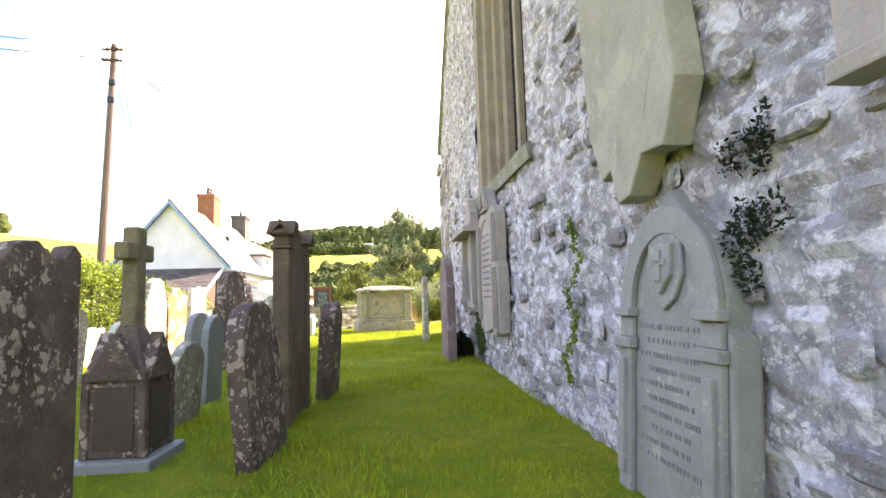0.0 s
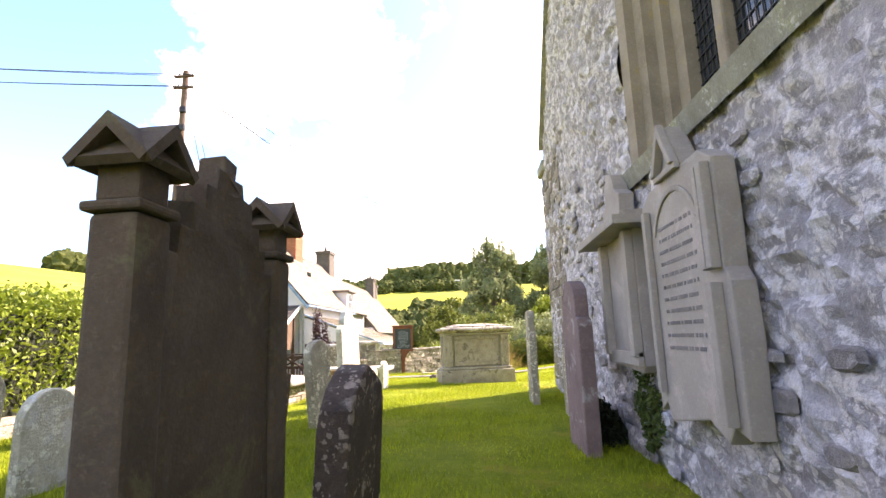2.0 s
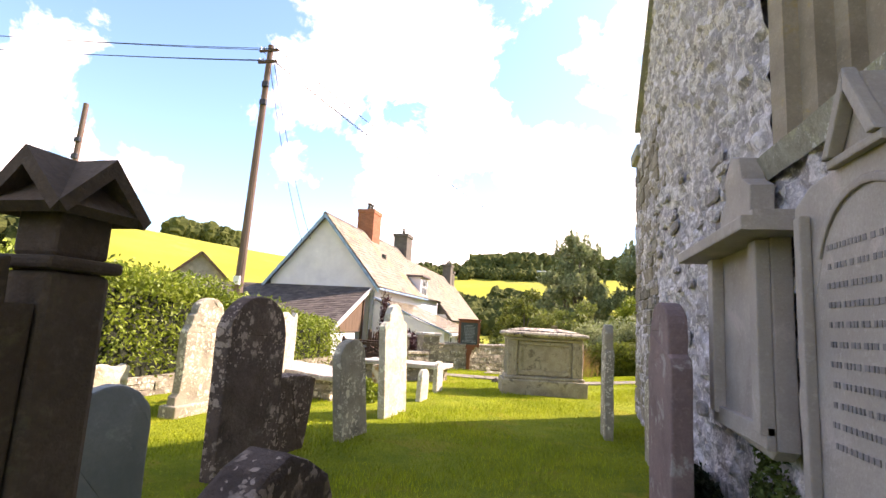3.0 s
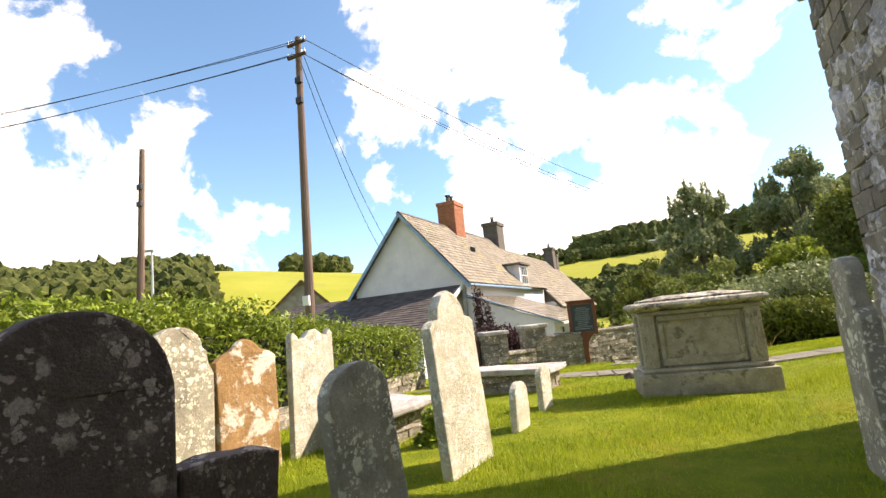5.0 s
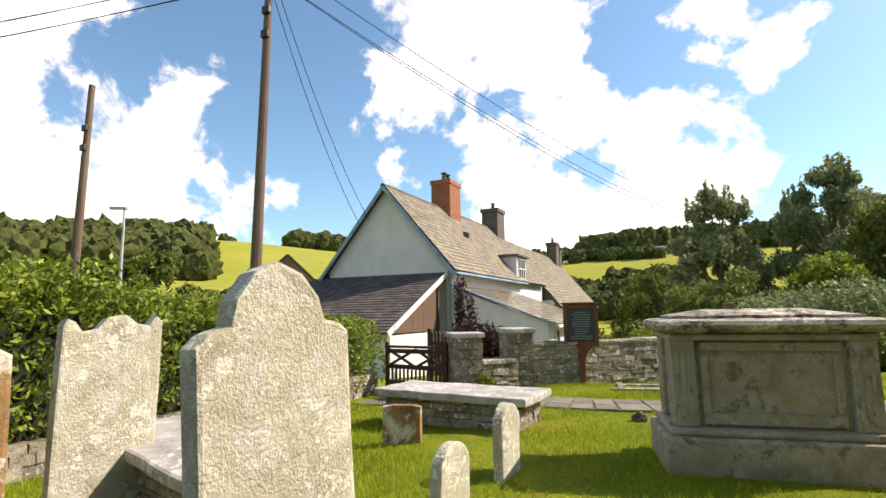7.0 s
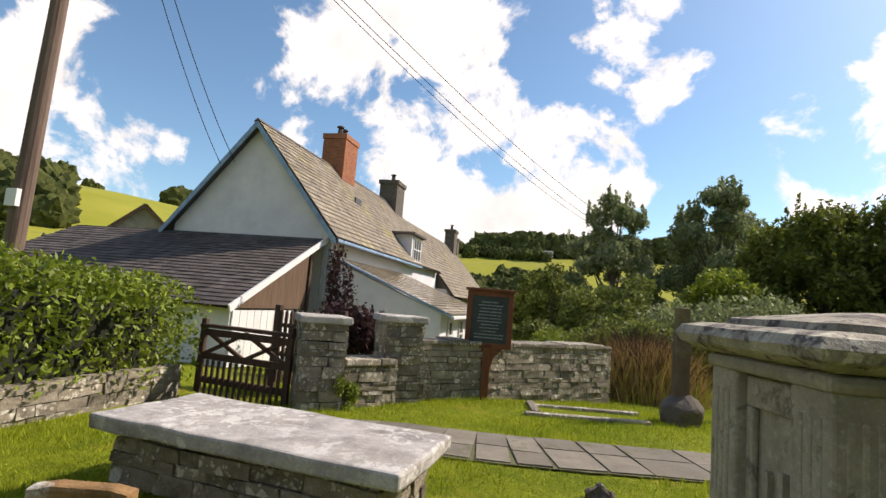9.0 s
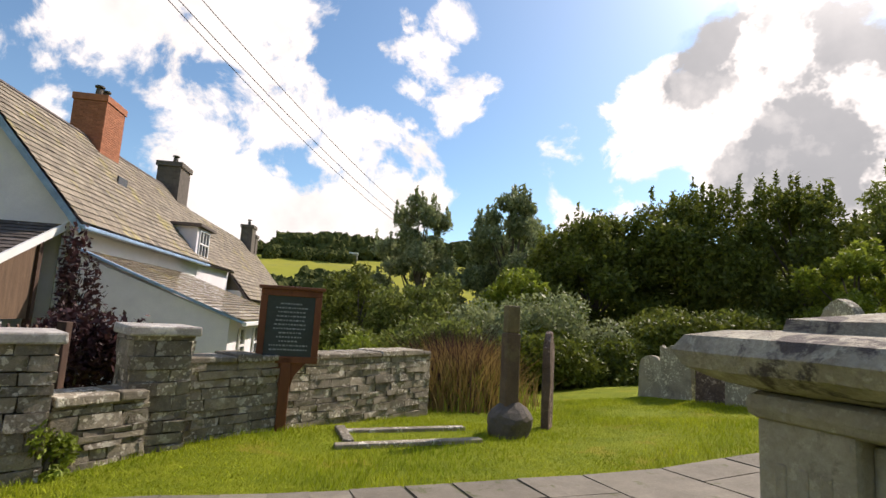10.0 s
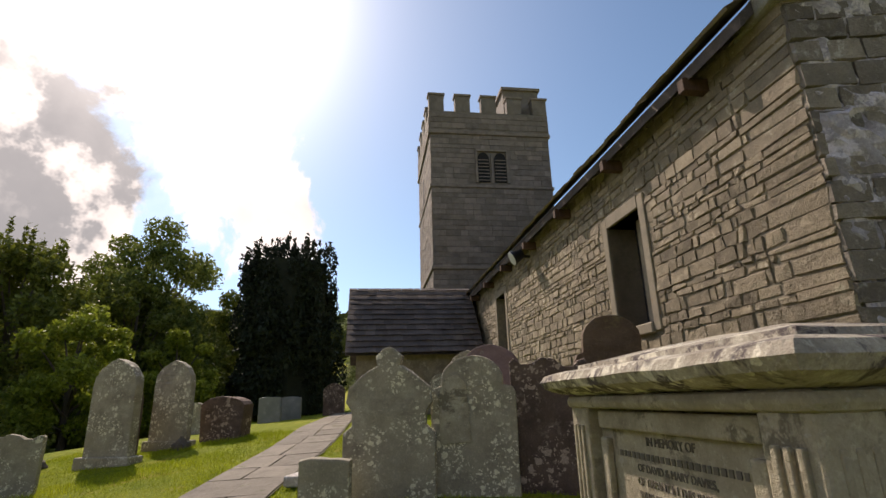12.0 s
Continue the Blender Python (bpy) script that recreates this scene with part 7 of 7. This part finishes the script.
for dx in (.15, .3):
    cable("cable", "black service cable to the cottage gable", (top1[0] + dx, top1[1], 10.4 + dx), (-8.2 + dx * 3, 33.5, 5.0 + dx), .5)
x, y = 4.3 - 40 * math.sin(radians(55.2)), 14.4 + 40 * math.cos(radians(55.2))
r_ = base("street_lamp", x, y, 0, 30, "slim grey street lamp with a flat lantern", "street lamp")
bm = bmesh.new()
bmesh.ops.create_cone(bm, cap_ends=True, segments=10, radius1=.13, radius2=.07, depth=8.6)
bm.transform(pose(0, 0, 4.3))
part("column", bm, M["steel"], r_)
part("lantern", boxed(-.9, .15, -.12, .12, 8.5, 8.68, bevel=.03), M["steel"], r_)
x, y = 3.9 - 28 * math.sin(radians(70)), 15.6 + 28 * math.cos(radians(70))
r_ = base("telephone_kiosk", x, y, -.2, 20, "red telephone kiosk showing over the hedge", "telephone kiosk")
part("body", boxed(-.45, .45, -.45, .45, 0, 2.3, bevel=.02), M["redpaint"], r_)
part("roof", rough_up(boxed(-.48, .48, -.48, .48, 2.3, 2.5, bevel=.09), 0, 1), M["redpaint"], r_)
part("sign_band", boxed(-.35, .35, -.47, -.45, 2.12, 2.26), M["white"], r_)

# ---- far woods ----


def woodland(name, label, blobs, seed):
    """Crowns of far trees, as many small lumps and leaf tufts."""
    rr = random.Random(seed)
    vs, fs = [], []
    src = bmesh.new()
    bmesh.ops.create_icosphere(src, subdivisions=3, radius=1)
    sv, sf = [v.co.copy() for v in src.verts], [[v.index for v in f.verts] for f in src.faces]
    src.free()
    for az0, az1, d0, d1, n, r0, r1 in blobs:
        for i in range(int(n * 1.25)):
            a, d = radians(rr.uniform(az0, az1)), rr.uniform(d0, d1)
            x, y = 4 - d * math.sin(a), 15 + d * math.cos(a)
            r_ = rr.uniform(r0, r1) * .85
            z = terrain(x, y)
            b = len(vs)
            for v in sv:
                k = 1 + .4 * noise.noise(v * 2.2 + Vector((x, y, 0))) + .45 * noise.noise(v * 6.5 + Vector((y, x, 0)))
                vs.append((x + v.x * r_ * k, y + v.y * r_ * k, z + r_ * .75 + v.z * r_ * k * 1.05))
            fs += [[q + b for q in f] for f in sf]
    ob = pydata(name, vs, fs, M["wood"])
    tagged(ob, label, "woodland", kind="stuff")


woodland("far_wood", "dark wooded hillside beyond the hedge", [(50, 84, 200, 310, 360, 5.5, 8.5)], 1)
woodland("hilltop_clump", "round clump of trees on the hill brow", [(36, 41.5, 405, 430, 45, 7, 10), (47.5, 49, 425, 430, 5, 3, 5)], 2)
woodland("valley_wood", "wooded hillside across the valley with hedgerows", [(-14, 9.5, 330, 430, 260, 7, 10), (9, 18, 400, 440, 40, 5, 8), (-2, 14, 120, 200, 60, 3, 5), (-95, -14, 260, 430, 520, 8, 13), (2, 16, 300, 320, 30, 3, 5)], 3)
woodland("hedgerow", "hedgerows across the fields", [(18, 50, 150, 152, 60, 2, 3.5), (20, 36, 95, 110, 35, 2, 3.5), (50, 85, 100, 104, 60, 1.5, 2.5), (85, 200, 200, 420, 200, 8, 12)], 4)

# ---- grass ----


def make_grass():
    """Blades over the turf beside the walk, thickest where it is near."""
    rs = np.random.RandomState(21)
    n = 330000
    x = rs.uniform(-2.1, 6.2, n)
    y = rs.uniform(8.0, 31.0, n)
    extra = n // 3
    x[:extra] = rs.uniform(6.2, 14, extra)
    y[:extra] = rs.uniform(20.5, 32, extra)
    z = np.array([ground_z(a, b) for a, b in zip(x, y)])
    line = np.array([tuple(path_line(i / 120)) for i in range(121)])
    px = np.interp(x, line[:, 0], line[:, 1])
    keep = np.abs(y - px) > .56 + .05 * rs.rand(n)
    x, y, z = x[keep], y[keep], z[keep]
    n = len(x)
    h = rs.uniform(.022, .06, n) * (1 + .5 * np.sin(x * 2.1 + np.cos(y * 1.7) * 2))
    a = rs.uniform(0, math.tau, n)
    w = .0045
    lx, ly = rs.normal(0, .022, n), rs.normal(0, .022, n)
    v = np.empty((n, 3, 3))
    v[:, 0] = np.stack([x - np.cos(a) * w, y - np.sin(a) * w, z], 1)
    v[:, 1] = np.stack([x + np.cos(a) * w, y + np.sin(a) * w, z], 1)
    v[:, 2] = np.stack([x + lx, y + ly, z + h], 1)
    me = bpy.data.meshes.new("grass_blades")
    me.vertices.add(n * 3)
    me.vertices.foreach_set("co", v.ravel())
    me.loops.add(n * 3)
    me.loops.foreach_set("vertex_index", np.arange(n * 3))
    me.polygons.add(n)
    me.polygons.foreach_set("loop_start", np.arange(n) * 3)
    me.update(calc_edges=True)
    me.materials.append(M["blade"])
    tagged(new("grass_blades", me), "short bright green mown grass blades", "grass", kind="stuff")


make_grass()
make_east_stones()
make_corner_stones()
